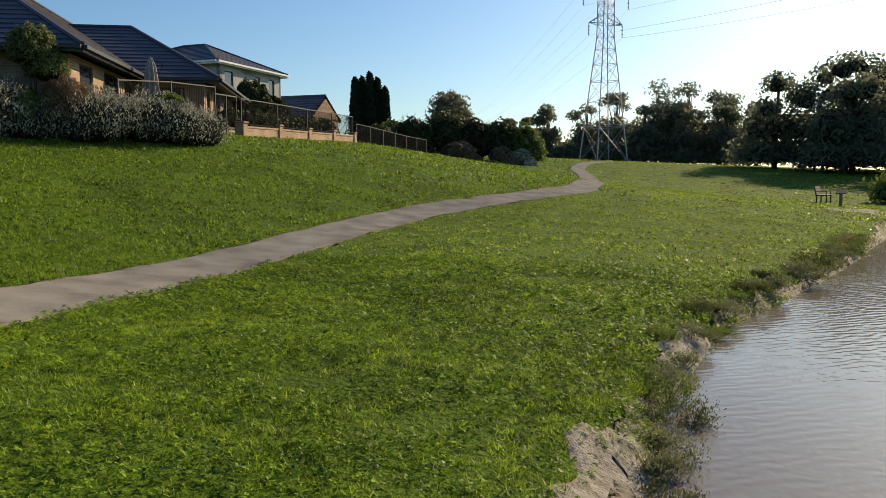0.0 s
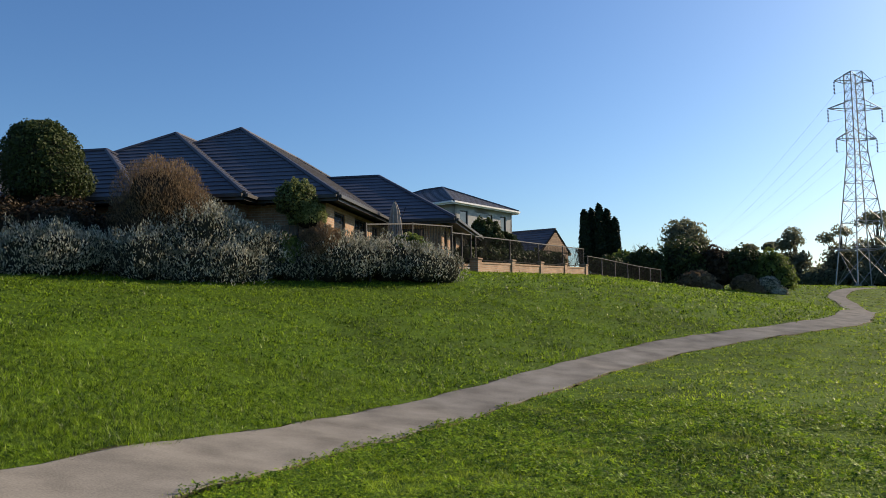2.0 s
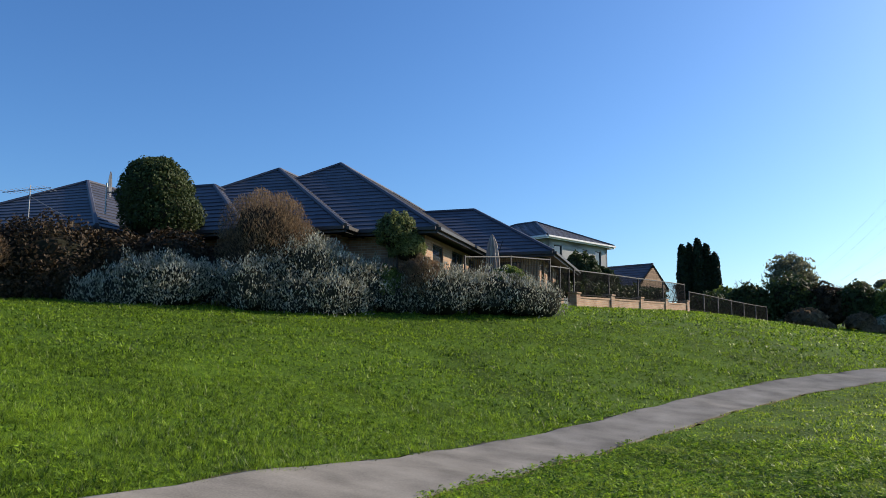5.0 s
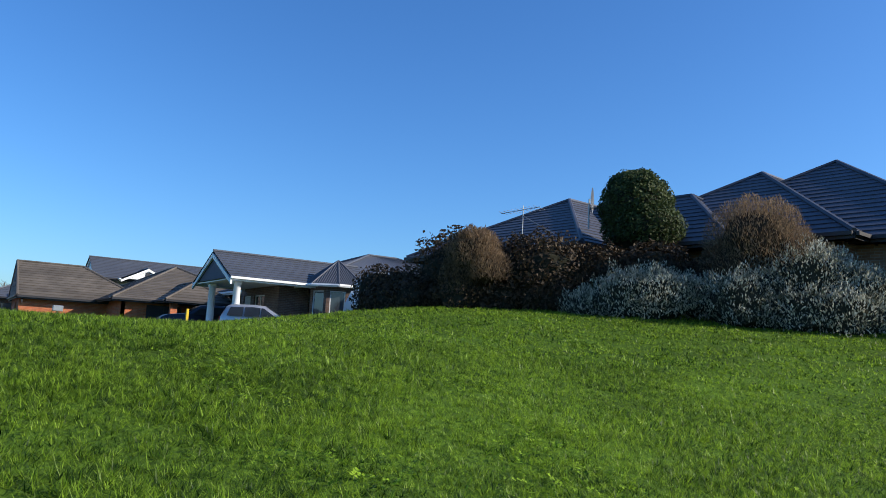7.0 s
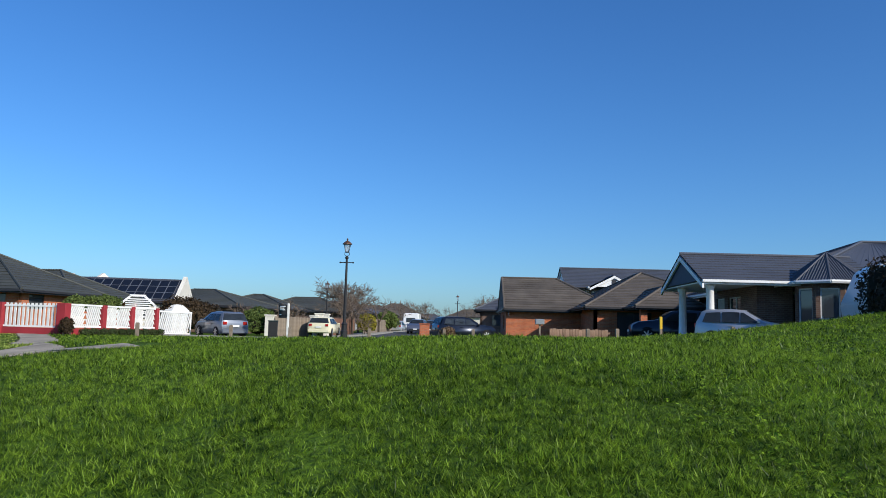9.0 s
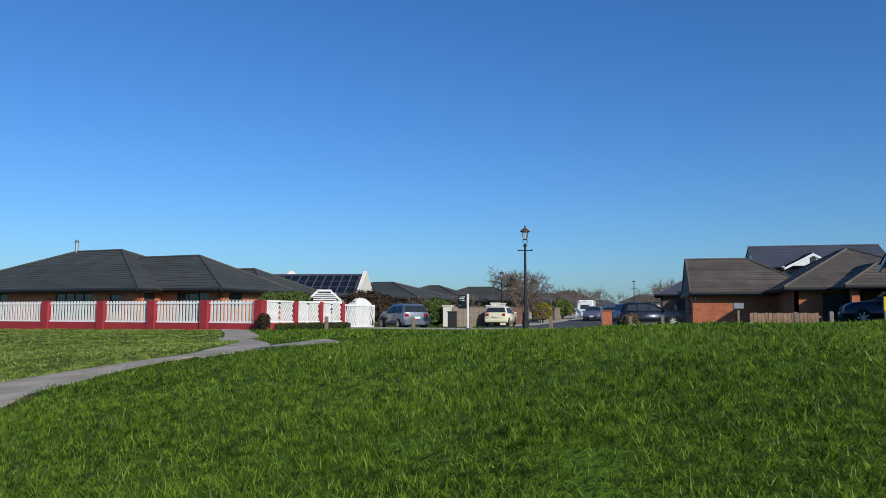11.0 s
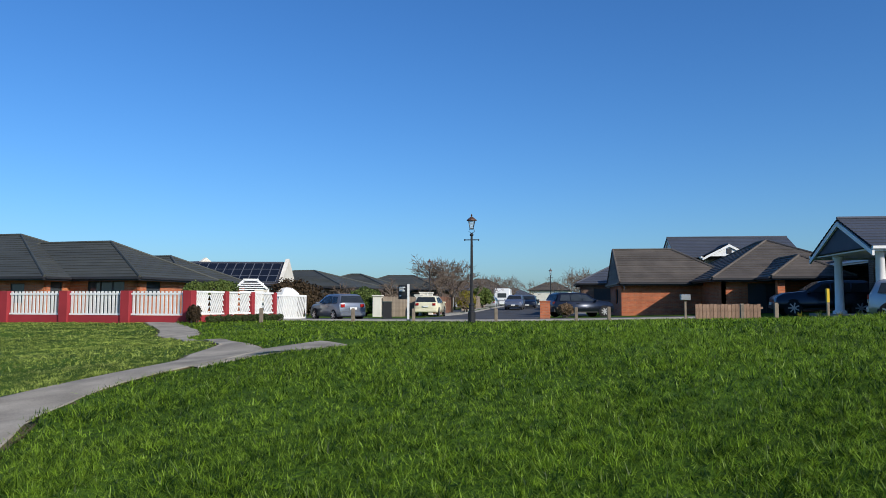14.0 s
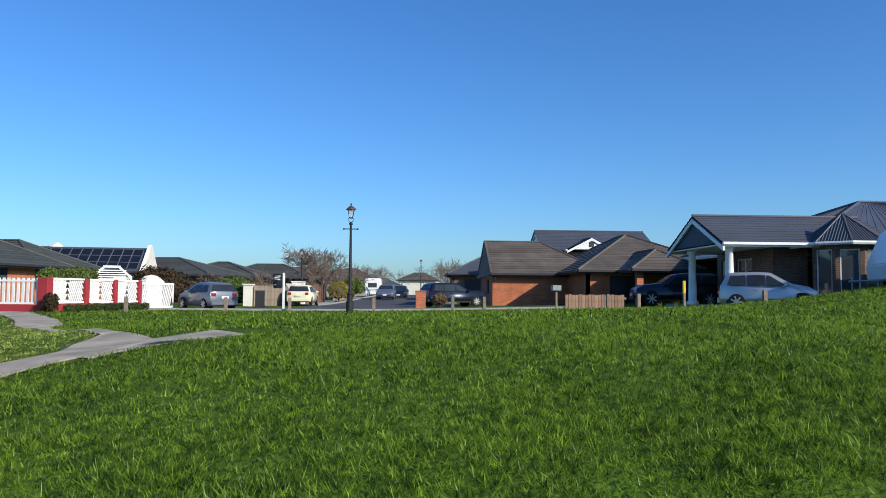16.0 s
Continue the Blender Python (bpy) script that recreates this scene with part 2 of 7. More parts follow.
def prism(bm, outline, lo, hi, axis="y", m=None):
    """A flat outline of (a, b) pairs pushed from lo to hi along an axis; a, b are the other two in order."""
    def at(a, b, c):
        return (c, a, b) if axis == "x" else (a, c, b) if axis == "y" else (a, b, c)
    lower = [bm.verts.new(at(a, b, lo)) for a, b in outline]
    upper = [bm.verts.new(at(a, b, hi)) for a, b in outline]
    n = len(outline)
    bm.faces.new(lower[::-1])
    bm.faces.new(upper)
    for i in range(n):
        bm.faces.new((lower[i], lower[(i + 1) % n], upper[(i + 1) % n], upper[i]))
    if m is not None:
        for v in lower + upper:
            v.co = m @ v.co
    return lower + upper


def mesh_np(name, verts, faces, mat, smooth=False):
    """A mesh from arrays: verts n x 3, faces n x 3 or n x 4."""
    me = bpy.data.meshes.new(name)
    k = faces.shape[1]
    me.vertices.add(len(verts))
    me.vertices.foreach_set("co", np.ascontiguousarray(verts, dtype=np.float32).ravel())
    me.loops.add(faces.size)
    me.loops.foreach_set("vertex_index", np.ascontiguousarray(faces, dtype=np.int32).ravel())
    me.polygons.add(len(faces))
    me.polygons.foreach_set("loop_start", np.arange(0, faces.size, k, dtype=np.int32))
    me.polygons.foreach_set("loop_total", np.full(len(faces), k, dtype=np.int32))
    me.materials.append(mat)
    me.update(calc_edges=True)
    if smooth:
        me.shade_smooth()
    else:
        me.shade_flat()
    return me


# ---- the ground ----
# ground heights at spots of the plan: x, y, z
SPOTS = np.array([
    (-0.2, 0.3, -0.35), (-3.4, 11.2, -0.38), (-0.4, 12.0, -0.34), (-2.2, 19.8, 0.15), (-6.3, 9.2, 0.05),
    (-5.8, 4.9, 0.17), (-8.6, 2.7, 0.63), (-10.8, 2.3, 1.0), (-10.0, -1.0, 0.68), (-12.7, -2.5, 0.82),
    (-20.5, -5.2, 1.1), (-21.5, -1.5, 1.17), (-18.3, -6.2, 0.98), (-23, -9.5, 0.75), (-40, -4, 0.8), (-38, -17, 0.8), (-36, 10.5, 1.13),
    (-20.5, 3.2, 1.33), (-20, 5.6, 1.31), (-21, 8.2, 1.58), (-28, 8, 1.33), (-35, 14, 1.2),
    (-24, 14.5, 2.45), (-16, 20.5, 2.35), (-8, 27, 2.3), (-8.4, 36.4, 2.95), (-5.7, 48, 3.2),
    (23.5, 108, 3.9), (13, 75, 2.6), (8, 48, 0.95), (23, 60, 0.4), (21, 42, -0.36),
    (4, 10, -0.5), (-70, 5, 0.8), (-60, -60, 0.8), (-20, -40, 0.5), (30, -30, -0.4)])


def _kern(d2):
    return np.sqrt(d2 + 9.0)


_A = _kern(((SPOTS[:, None, :2] - SPOTS[None, :, :2]) ** 2).sum(-1))
_W = np.linalg.solve(_A + 0.02 * np.eye(len(SPOTS)), SPOTS[:, 2] - 0.8)
SHORE_Y = [-40, -10, 0, 4.3, 6.3, 9.4, 12.7, 16.6, 20, 24, 29, 40, 60, 90]
SHORE_X = [-4, -1.2, 0.7, 1.25, 2.0, 3.75, 6.4, 9.2, 11.5, 14.2, 17.5, 26, 40, 70]


def ground(x, y):
    """Height of the ground at x, y (numbers or arrays), with the pond's bed dug in."""
    x, y = np.asarray(x, float), np.asarray(y, float)
    d2 = (x[..., None] - SPOTS[:, 0]) ** 2 + (y[..., None] - SPOTS[:, 1]) ** 2
    z = 0.8 + _kern(d2) @ _W
    r = np.hypot(x + 5, y - 15)
    z = np.where(r > 70, 0.8 + (z - 0.8) * np.clip((190 - r) / 120, 0, 1), z)
    s = x - np.interp(y, SHORE_Y, SHORE_X)
    k = np.clip((s + 1.2) / 2.4, 0, 1)
    k = k * k * (3 - 2 * k)
    far = np.clip((s - 30) / 6, 0, 1)
    return z * (1 - k) + (-1.5 * (1 - far) + 0.3 * far) * k



def swell(x, y):
    """The small unevenness of the lawn."""
    x, y = np.asarray(x, float), np.asarray(y, float)
    return 0.025 * np.sin(x * 1.7 + np.sin(y * 1.1) * 2) * np.sin(y * 1.5 + 1) * (np.hypot(x + 5, y - 10) < 60)


def gz(x, y):
    return float(ground(x, y))


def on_ground(x, y, turn=0.0, lift=0.0):
    return pose(x, y, gz(x, y) + lift, 0, 0, turn)


def spread(a, b, fine_a, fine_b, step, coarse):
    """Grid lines, dense between fine_a and fine_b."""
    left = fine_a - np.cumsum(step * coarse ** np.arange(1, 60))
    right = fine_b + np.cumsum(step * coarse ** np.arange(1, 60))
    return np.concatenate([left[left > a][::-1], np.arange(fine_a, fine_b, step), [fine_b], right[right < b]])


gx, gy = spread(-2500, 2500, -42, 24, 0.6, 1.13), spread(-2500, 2500, -22, 64, 0.6, 1.13)
GX, GY = np.meshgrid(gx, gy, indexing="ij")
GZ = ground(GX, GY) + swell(GX, GY)
idx = np.arange(GX.size).reshape(GX.shape)
quads = np.stack([idx[:-1, :-1], idx[1:, :-1], idx[1:, 1:], idx[:-1, 1:]], -1).reshape(-1, 4)
lawn = new("ground", mesh_np("ground", np.stack([GX, GY, GZ], -1).reshape(-1, 3), quads, M_SOIL, True))
tagged(lawn, "green mown lawn rolling over a low hill", "ground", kind="structure")


def smooth_line(pts, step=0.4):
    """Evenly spaced points on a Catmull-Rom curve through the points."""
    p = np.array([pts[0]] + list(pts) + [pts[-1]], float)
    out = []
    for i in range(1, len(p) - 2):
        n = max(2, int(np.linalg.norm(p[i + 1] - p[i]) / step))
        for s in np.arange(n) / n:
            out.append(0.5 * (2 * p[i] + (p[i + 1] - p[i - 1]) * s + (2 * p[i - 1] - 5 * p[i] + 4 * p[i + 1] - p[i + 2]) * s ** 2
                              + (3 * p[i] - p[i - 1] - 3 * p[i + 1] + p[i + 2]) * s ** 3))
    return np.array(out + [p[-1]])


def ribbon(name, pts, width, mat, lift=0.03, depth=0.12, ragged=0.05, label="", category="path", uneven=0.0):
    """A slab that follows the ground along a curve, with a slightly uneven edge."""
    c = smooth_line(pts)
    d = np.gradient(c, axis=0)
    d /= np.linalg.norm(d, axis=1)[:, None]
    n = np.stack([-d[:, 1], d[:, 0]], 1)
    rng = np.random.default_rng(len(c))
    ring, cross = [], (-1, -0.985, -0.95, -0.4, 0.4, 0.95, 0.985, 1)
    for k in cross:
        off = k * (width(c[:, 0], c[:, 1]) if callable(width) else width) / 2 * (1 + (rng.random(len(c)) - 0.5) * ragged * 2 * (abs(k) > 0.9))
        q = c + n * off[:, None]
        z = ground(q[:, 0], q[:, 1]) + uneven * swell(q[:, 0], q[:, 1]) + (lift if abs(k) < 1 else -depth)
        ring.append(np.column_stack([q, z]))
    v = np.stack(ring, 1)
    m = len(cross)
    i = np.arange(len(c) * m).reshape(len(c), m)
    f = np.stack([i[:-1, :-1], i[:-1, 1:], i[1:, 1:], i[1:, :-1]], -1).reshape(-1, 4)
    ob = new(name, mesh_np(name, v.reshape(-1, 3), f[:, ::-1], mat, True))
    return tagged(ob, label, category, kind="structure"), c


MAIN_PATH = [(16.5, 78), (13.6, 72.5), (11.1, 63.5), (10.3, 56), (9.2, 48), (8.4, 42.5), (7.0, 37), (5.1, 29.6), (2.9, 25.6), (0.95, 23), (-0.7, 20.7), (-1.95, 18), (-3.1, 14.3), (-4.12, 10.7), (-4.38, 7),
             (-4.6, 3), (-5.2, -0.6), (-6.5, -3.0), (-8.0, -4.15), (-8.9, -4.75), (-9.9, -5.42), (-10.9, -6.0), (-11.9, -6.4), (-12.9, -6.65), (-13.9, -6.68), (-14.95, -6.42), (-16.2, -6.05), (-17.6, -6.25), (-19.6, -7.3),
             (-23, -9.4), (-27, -11.7), (-31, -13.7), (-38, -18)]


def path_width(x, y):
    """The lawn has grown over the edges where the path climbs towards the street."""
    over = np.clip((x + 27.5) / 1.5, 0, 1) * np.clip((-17.2 - x) / 1.2, 0, 1)
    return (1.22 - 0.42 * np.exp(-((x + 14.8) / 2.0) ** 2) * (y < 0)) * (1 - 0.75 * over * (y < -5))


ribbon("path_verge", MAIN_PATH, lambda x, y: path_width(x, y) + 0.1, M_VERGE, lift=0.006, ragged=0.12, uneven=1.0, label="worn brown earth along the path's edges")
_, path_curve = ribbon("footpath", MAIN_PATH, path_width, M_CONCRETE, lift=0.022, ragged=0.04, uneven=1.0, label="worn grey concrete footpath winding through the lawn")
BRANCH = [(-15.4, -6.2), (-16.4, -5.8), (-17.2, -5.2), (-17.75, -4.6)]
ribbon("footpath", BRANCH, 1.0, M_CONCRETE, lift=0.017, uneven=1.0, label="short concrete path branching towards the street")

# ---- kits: roofs, houses, fences ----
def brick_material(name, brick, brick2, mortar, rough=0.9):
    """Courses of brick at true size; the wall's own x and z carry the bond."""
    m = bpy.data.materials.new(name)
    m.use_nodes = True
    t = m.node_tree
    b = t.nodes["Principled BSDF"]
    co, sep, add, com = (t.nodes.new(k) for k in ("ShaderNodeTexCoord", "ShaderNodeSeparateXYZ", "ShaderNodeMath", "ShaderNodeCombineXYZ"))
    t.links.new(co.outputs["Object"], sep.inputs[0])
    t.links.new(sep.outputs[0], add.inputs[0])
    t.links.new(sep.outputs[1], add.inputs[1])
    t.links.new(add.outputs[0], com.inputs[0])
    t.links.new(sep.outputs[2], com.inputs[1])
    br = t.nodes.new("ShaderNodeTexBrick")
    br.inputs["Scale"].default_value, br.inputs["Mortar Size"].default_value = 1.0, 0.008
    br.inputs["Brick Width"].default_value, br.inputs["Row Height"].default_value = 0.24, 0.086
    br.inputs["Color1"].default_value, br.inputs["Color2"].default_value, br.inputs["Mortar"].default_value = (*brick, 1), (*brick2, 1), (*mortar, 1)
    t.links.new(com.outputs[0], br.inputs["Vector"])
    no = t.nodes.new("ShaderNodeTexNoise")
    no.inputs["Scale"].default_value, no.inputs["Detail"].default_value = 1.4, 5
    t.links.new(co.outputs["Object"], no.inputs["Vector"])
    mul = t.nodes.new("ShaderNodeMix")
    mul.data_type, mul.blend_type = "RGBA", "OVERLAY"
    mul.inputs[0].default_value = 0.45
    t.links.new(br.outputs[0], mul.inputs[6])
    t.links.new(no.outputs[0], mul.inputs[7])
    t.links.new(mul.outputs[2], b.inputs["Base Color"])
    bp = t.nodes.new("ShaderNodeBump")
    bp.inputs["Strength"].default_value, bp.inputs["Distance"].default_value, bp.invert = 0.6, 0.01, True
    t.links.new(br.outputs[1], bp.inputs["Height"])
    t.links.new(bp.outputs[0], b.inputs["Normal"])
    b.inputs["Roughness"].default_value = rough
    return m


M_BRICKWORK_TAN = brick_material("tan_brickwork", (0.46, 0.29, 0.18), (0.36, 0.20, 0.12), (0.42, 0.37, 0.30))
M_BRICKWORK_RED = brick_material("red_brickwork", (0.52, 0.16, 0.065), (0.40, 0.105, 0.045), (0.34, 0.21, 0.14))
M_BRICKWORK_BROWN = brick_material("brown_brickwork", (0.17, 0.10, 0.07), (0.11, 0.06, 0.045), (0.20, 0.17, 0.14))


def roof_face(roof, e0, e1, t0, t1, mat, course=0.37, lift=0.035):
    """One slope laid in overlapping courses from the eave e0-e1 up to the ridge t0-t1, each course a piece of its own."""
    e0, e1, t0, t1 = (Vector(p) for p in (e0, e1, t0, t1))
    nrm = (e1 - e0).cross(t0 - e0).normalized()
    n = max(2, round(((t0 + t1) / 2 - (e0 + e1) / 2).length / course))
    for k in range(n):
        s0, s1 = k / n, min(1.0, (k + 1.08) / n)
        a, b, c, d = e0.lerp(t0, s0), e1.lerp(t1, s0), e1.lerp(t1, s1), e0.lerp(t0, s1)
        bm = bmesh.new()
        up = [bm.verts.new(p) for p in (a + nrm * lift, b + nrm * lift, c + nrm * 0.004, d + nrm * 0.004)]
        lo = [bm.verts.new(p) for p in (a - nrm * 0.01, b - nrm * 0.01)]
        if (c - d).length < 0.02:
            bm.faces.new(up[:3])
        else:
            bm.faces.new(up)
        bm.faces.new((lo[0], lo[1], up[1], up[0]))
        part("tile_course", bm, mat, roof)


def wing_roof(house, x0, y0, x1, y1, eave, rise, mat, ends="hip", axis="x", fascia=None, ribs=False, hip0=None, hip1=None):
    """A roof on a rectangle of the house's own plan. axis: the ridge's; ends: hip or gable; hip0, hip1: how far the hips run in."""
    roof_name = "roof"
    if axis == "x":
        P = lambda a, b, z: (a, b, z)
        a0, a1, b0, b1 = x0, x1, y0, y1
    else:
        P = lambda a, b, z: (b, a, z)
        a0, a1, b0, b1 = y0, y1, x0, x1
    half, mid = (b1 - b0) / 2, (b0 + b1) / 2
    in0, in1 = (half if hip0 is None else hip0, half if hip1 is None else hip1) if ends == "hip" else (0, 0)
    top = eave + rise
    r0, r1 = P(a0 + in0, mid, top), P(a1 - in1, mid, top)
    c00, c10, c11, c01 = P(a0, b0, eave), P(a1, b0, eave), P(a1, b1, eave), P(a0, b1, eave)
    bm = bmesh.new()
    under = lambda p: (p[0], p[1], p[2] - 0.03)
    q = [under(p) for p in (c00, c10, c11, c01, r0, r1)]
    vs = [bm.verts.new(p) for p in q]
    for f in ((0, 1, 5, 4), (2, 3, 4, 5), (3, 0, 4), (1, 2, 5)):
        if ends == "hip" or len(f) == 4:
            bm.faces.new([vs[i] for i in f])
    bm.faces.new([vs[i] for i in (3, 2, 1, 0)])
    roof = part(roof_name, bm, mat, house)
    flip = axis == "y"
    for e0, e1, t0, t1 in ((c00, c10, r0, r1), (c11, c01, r1, r0)) + (((c01, c00, r0, r0), (c10, c11, r1, r1)) if ends == "hip" else ()):
        if flip:
            e0, e1, t0, t1 = e1, e0, t1, t0
        if ribs:
            n = max(2, int((Vector(e1) - Vector(e0)).length / 0.6))
            for k in range(n + 1):
                s = k / n
                bm = bmesh.new()
                a = Vector(e0).lerp(Vector(e1), s)
                b = Vector(t0).lerp(Vector(t1), s)
                tube(bm, [a + Vector((0, 0, 0.01)), b + Vector((0, 0, 0.004))], 0.014, 4)
                part("rib", bm, mat, roof)
            bm = bmesh.new()
            bm.faces.new([bm.verts.new(p) for p in ([e0, e1, t1, t0] if (Vector(t0) - Vector(t1)).length > 0.02 else [e0, e1, t1])])
            part("roof_sheet", bm, mat, roof)
        else:
            roof_face(roof, e0, e1, t0, t1, mat)
    caps = [(r0, r1)] + ([(c00, r0), (c01, r0), (c10, r1), (c11, r1)] if ends == "hip" else [])
    for a, b in caps:
        if (Vector(a) - Vector(b)).length > 0.1:
            bm = bmesh.new()
            tube(bm, [Vector(a) + Vector((0, 0, 0.03)), Vector(b) + Vector((0, 0, 0.03))], 0.085, 6)
            part("ridge_cap", bm, mat, roof)
    fas = fascia or M_DARK_TRIM
    for a, b in ((c00, c10), (c11, c01)) + (((c01, c00), (c10, c11)) if ends == "hip" else ()):
        a, b = Vector(a), Vector(b)
        d = (b - a).normalized()
        nrm = Vector((d.y, -d.x, 0)) * (-1 if flip else 1)
        bm = bmesh.new()
        for off, zt, zb, w in ((0.0, -0.02, -0.2, 0.03), (0.05, 0.0, -0.11, 0.1)):
            pts = [a + nrm * off, b + nrm * off, b + nrm * (off + w), a + nrm * (off + w)]
            up = [bm.verts.new(p + Vector((0, 0, zt))) for p in pts]
            lo = [bm.verts.new(p + Vector((0, 0, zb))) for p in pts]
            bm.faces.new(up)
            bm.faces.new(lo[::-1])
            for i in range(4):
                bm.faces.new((up[i], lo[i], lo[(i + 1) % 4], up[(i + 1) % 4]))
        part("gutter", bm, fas, house)
    return roof


def gable_wall(house, x, y0, y1, eave, rise, mat, thick=0.2, axis="x", barge=None, over=0.25):
    """A gable triangle at one end, with sloping barge boards."""
    bm = bmesh.new()
    mid = (y0 + y1) / 2
    prism(bm, [(y0, eave), (y1, eave), (mid, eave + rise)], x, x + thick, axis)
    part("gable", bm, mat, house)
    if barge:
        for a in (y0, y1):
            bm = bmesh.new()
            k = 1 if a == y0 else -1
            o = x - 0.12 if thick > 0 else x + 0.12
            prism(bm, [(a - k * over, eave - over * rise / (mid - y0) - 0.02), (mid, eave + rise + 0.02), (mid, eave + rise - 0.2), (a - k * over, eave - over * rise / (mid - y0) - 0.2)], o, o + 0.09 * (1 if thick > 0 else -1), axis)
            part("barge_board", bm, barge, house)


def wall_with_openings(house, a, b, z0, z1, mat, openings=(), thick=0.22, frame_mat=None, name="wall", pane_mat=None):
    """A wall from plan point a to b; openings: (from a, width, sill, head, kind) cut right through, each with frame and panes."""
    a, b = Vector((*a, 0)), Vector((*b, 0))
    length = (b - a).length
    d = (b - a).normalized()
    turn = Matrix.Translation(a) @ Matrix(((d.x, -d.y, 0, 0), (d.y, d.x, 0, 0), (0, 0, 1, 0), (0, 0, 0, 1)))
    bm = bmesh.new()
    ops = sorted(openings)
    x = 0.0
    for o in ops:
        if o[0] > x:
            box(bm, x, 0, z0, o[0], thick, z1)
        if o[2] > z0:
            box(bm, o[0], 0, z0, o[0] + o[1], thick, o[2])
        if o[3] < z1:
            box(bm, o[0], 0, o[3], o[0] + o[1], thick, z1)
        x = o[0] + o[1]
    if x < length:
        box(bm, x, 0, z0, length, thick, z1)
    bmesh.ops.remove_doubles(bm, verts=bm.verts[:], dist=0.001)
    w = part(name, bm, mat, house)
    w.matrix_local = turn
    fm = frame_mat or M_DARK_TRIM
    for o in ops:
        kind = o[4] if len(o) > 4 else "window"
        if kind == "hole":
            continue
        panes = max(1, round(o[1] / 0.9))
        f = 0.055
        bm = bmesh.new()
        rims = [[bm.verts.new((x, yy, z)) for x, z in ((o[0] + e, o[2] + e), (o[0] + o[1] - e, o[2] + e), (o[0] + o[1] - e, o[3] - e), (o[0] + e, o[3] - e))] for e, yy in ((0, 0.05), (f, 0.05), (f, 0.13), (0, 0.13))]
        for r0, r1 in zip(rims, rims[1:] + rims[:1]):
            for k in range(4):
                bm.faces.new((r0[k], r0[(k + 1) % 4], r1[(k + 1) % 4], r1[k]))
        win = part("door" if kind == "door" else "window", bm, fm, house)
        win.matrix_local = turn
        for k in range(1, panes):
            c = o[0] + (o[1] - f) * k / panes
            part("mullion", boxes((c, 0.052, o[2] + f, c + f, 0.128, o[3] - f)), fm, win)
        for k in range(panes):
            c0, c1 = o[0] + (o[1] - f) * k / panes + f, o[0] + (o[1] - f) * (k + 1) / panes
            bm = bmesh.new()
            box(bm, c0, 0.085, o[2] + f, c1, 0.095, o[3] - f)
            g = part("pane", bm, pane_mat or M_GLASS, win)
            if kind == "curtain":
                bm = bmesh.new()
                rows = [[bm.verts.new((c0 + (c1 - c0) * j / 24, 0.16 + 0.025 * math.sin(j * 1.57), z)) for j in range(25)] for z in (o[2] + f, o[3] - f)]
                for j in range(24):
                    bm.faces.new((rows[0][j], rows[0][j + 1], rows[1][j + 1], rows[1][j]))
                part("curtain", bm, M_CURTAIN, win)
        if kind != "door" and o[2] > z0 + 0.3:
            bm = bmesh.new()
            box(bm, o[0] - 0.05, -0.05, o[2] - 0.08, o[0] + o[1] + 0.05, 0.08, o[2] + 0.003)
            part("window_sill", bm, mat, win)
    return w

# ---- kits: plants ----
def leaf_cloud(name, blobs, count, size, mat, parent, seed=1, long=1.0, shell=0.35, lump=0.25, upright=0.0, kind="stuff", lumpscale=2.0):
    """Leaves spread through the outer part of rounded bodies (x, y, z, rx, ry, rz) in the parent's space; the outline is broken by noise."""
    rng = np.random.default_rng(seed)
    vol = np.array([b[3] * b[4] + b[4] * b[5] + b[3] * b[5] for b in blobs], float)
    pick = rng.choice(len(blobs), count, p=vol / vol.sum())
    B = np.array(blobs, float)[pick]
    d = rng.normal(size=(count, 3))
    d /= np.linalg.norm(d, axis=1)[:, None]
    d[:, 2] = np.where(d[:, 2] < -0.55, -d[:, 2], d[:, 2])
    q = d * lumpscale
    ph = B[:, :3].sum(1)
    wave = (np.sin(q[:, 0] * 3.1 + ph) * np.sin(q[:, 1] * 2.7 + 1 + ph * 0.7) + np.sin(q[:, 2] * 3.7 + 2 + ph) * np.sin(q[:, 0] * 5.3 + q[:, 1] * 4.1)) * 0.5
    r = (1 - shell * rng.random(count) ** 1.6) * (1 + lump * wave + rng.normal(size=count) * 0.03)
    c = B[:, :3] + d * B[:, 3:6] * r[:, None]
    nrm = d + rng.normal(size=(count, 3)) * 0.65
    nrm /= np.linalg.norm(nrm, axis=1)[:, None]
    t1 = np.cross(nrm, rng.normal(size=(count, 3)))
    if upright:
        t1 = t1 * (1 - upright) + (np.array([0, 0, 1.0]) + d * 0.5) * upright * (1 + rng.random((count, 1)))
    t1 /= np.linalg.norm(t1, axis=1)[:, None] + 1e-9
    t2 = np.cross(nrm, t1)
    t2 /= np.linalg.norm(t2, axis=1)[:, None] + 1e-9
    s = size * (0.6 + 0.8 * rng.random(count))[:, None]
    v = np.stack([c - t1 * s * long * 0.5, c + t2 * s * 0.5 + nrm * s * 0.1, c + t1 * s * long * 0.5, c - t2 * s * 0.5 + nrm * s * 0.1], 1)
    f = np.arange(count * 4).reshape(-1, 4)
    ob = new(name, mesh_np(name, v.reshape(-1, 3), f, mat))
    ob.parent = parent
    return ob


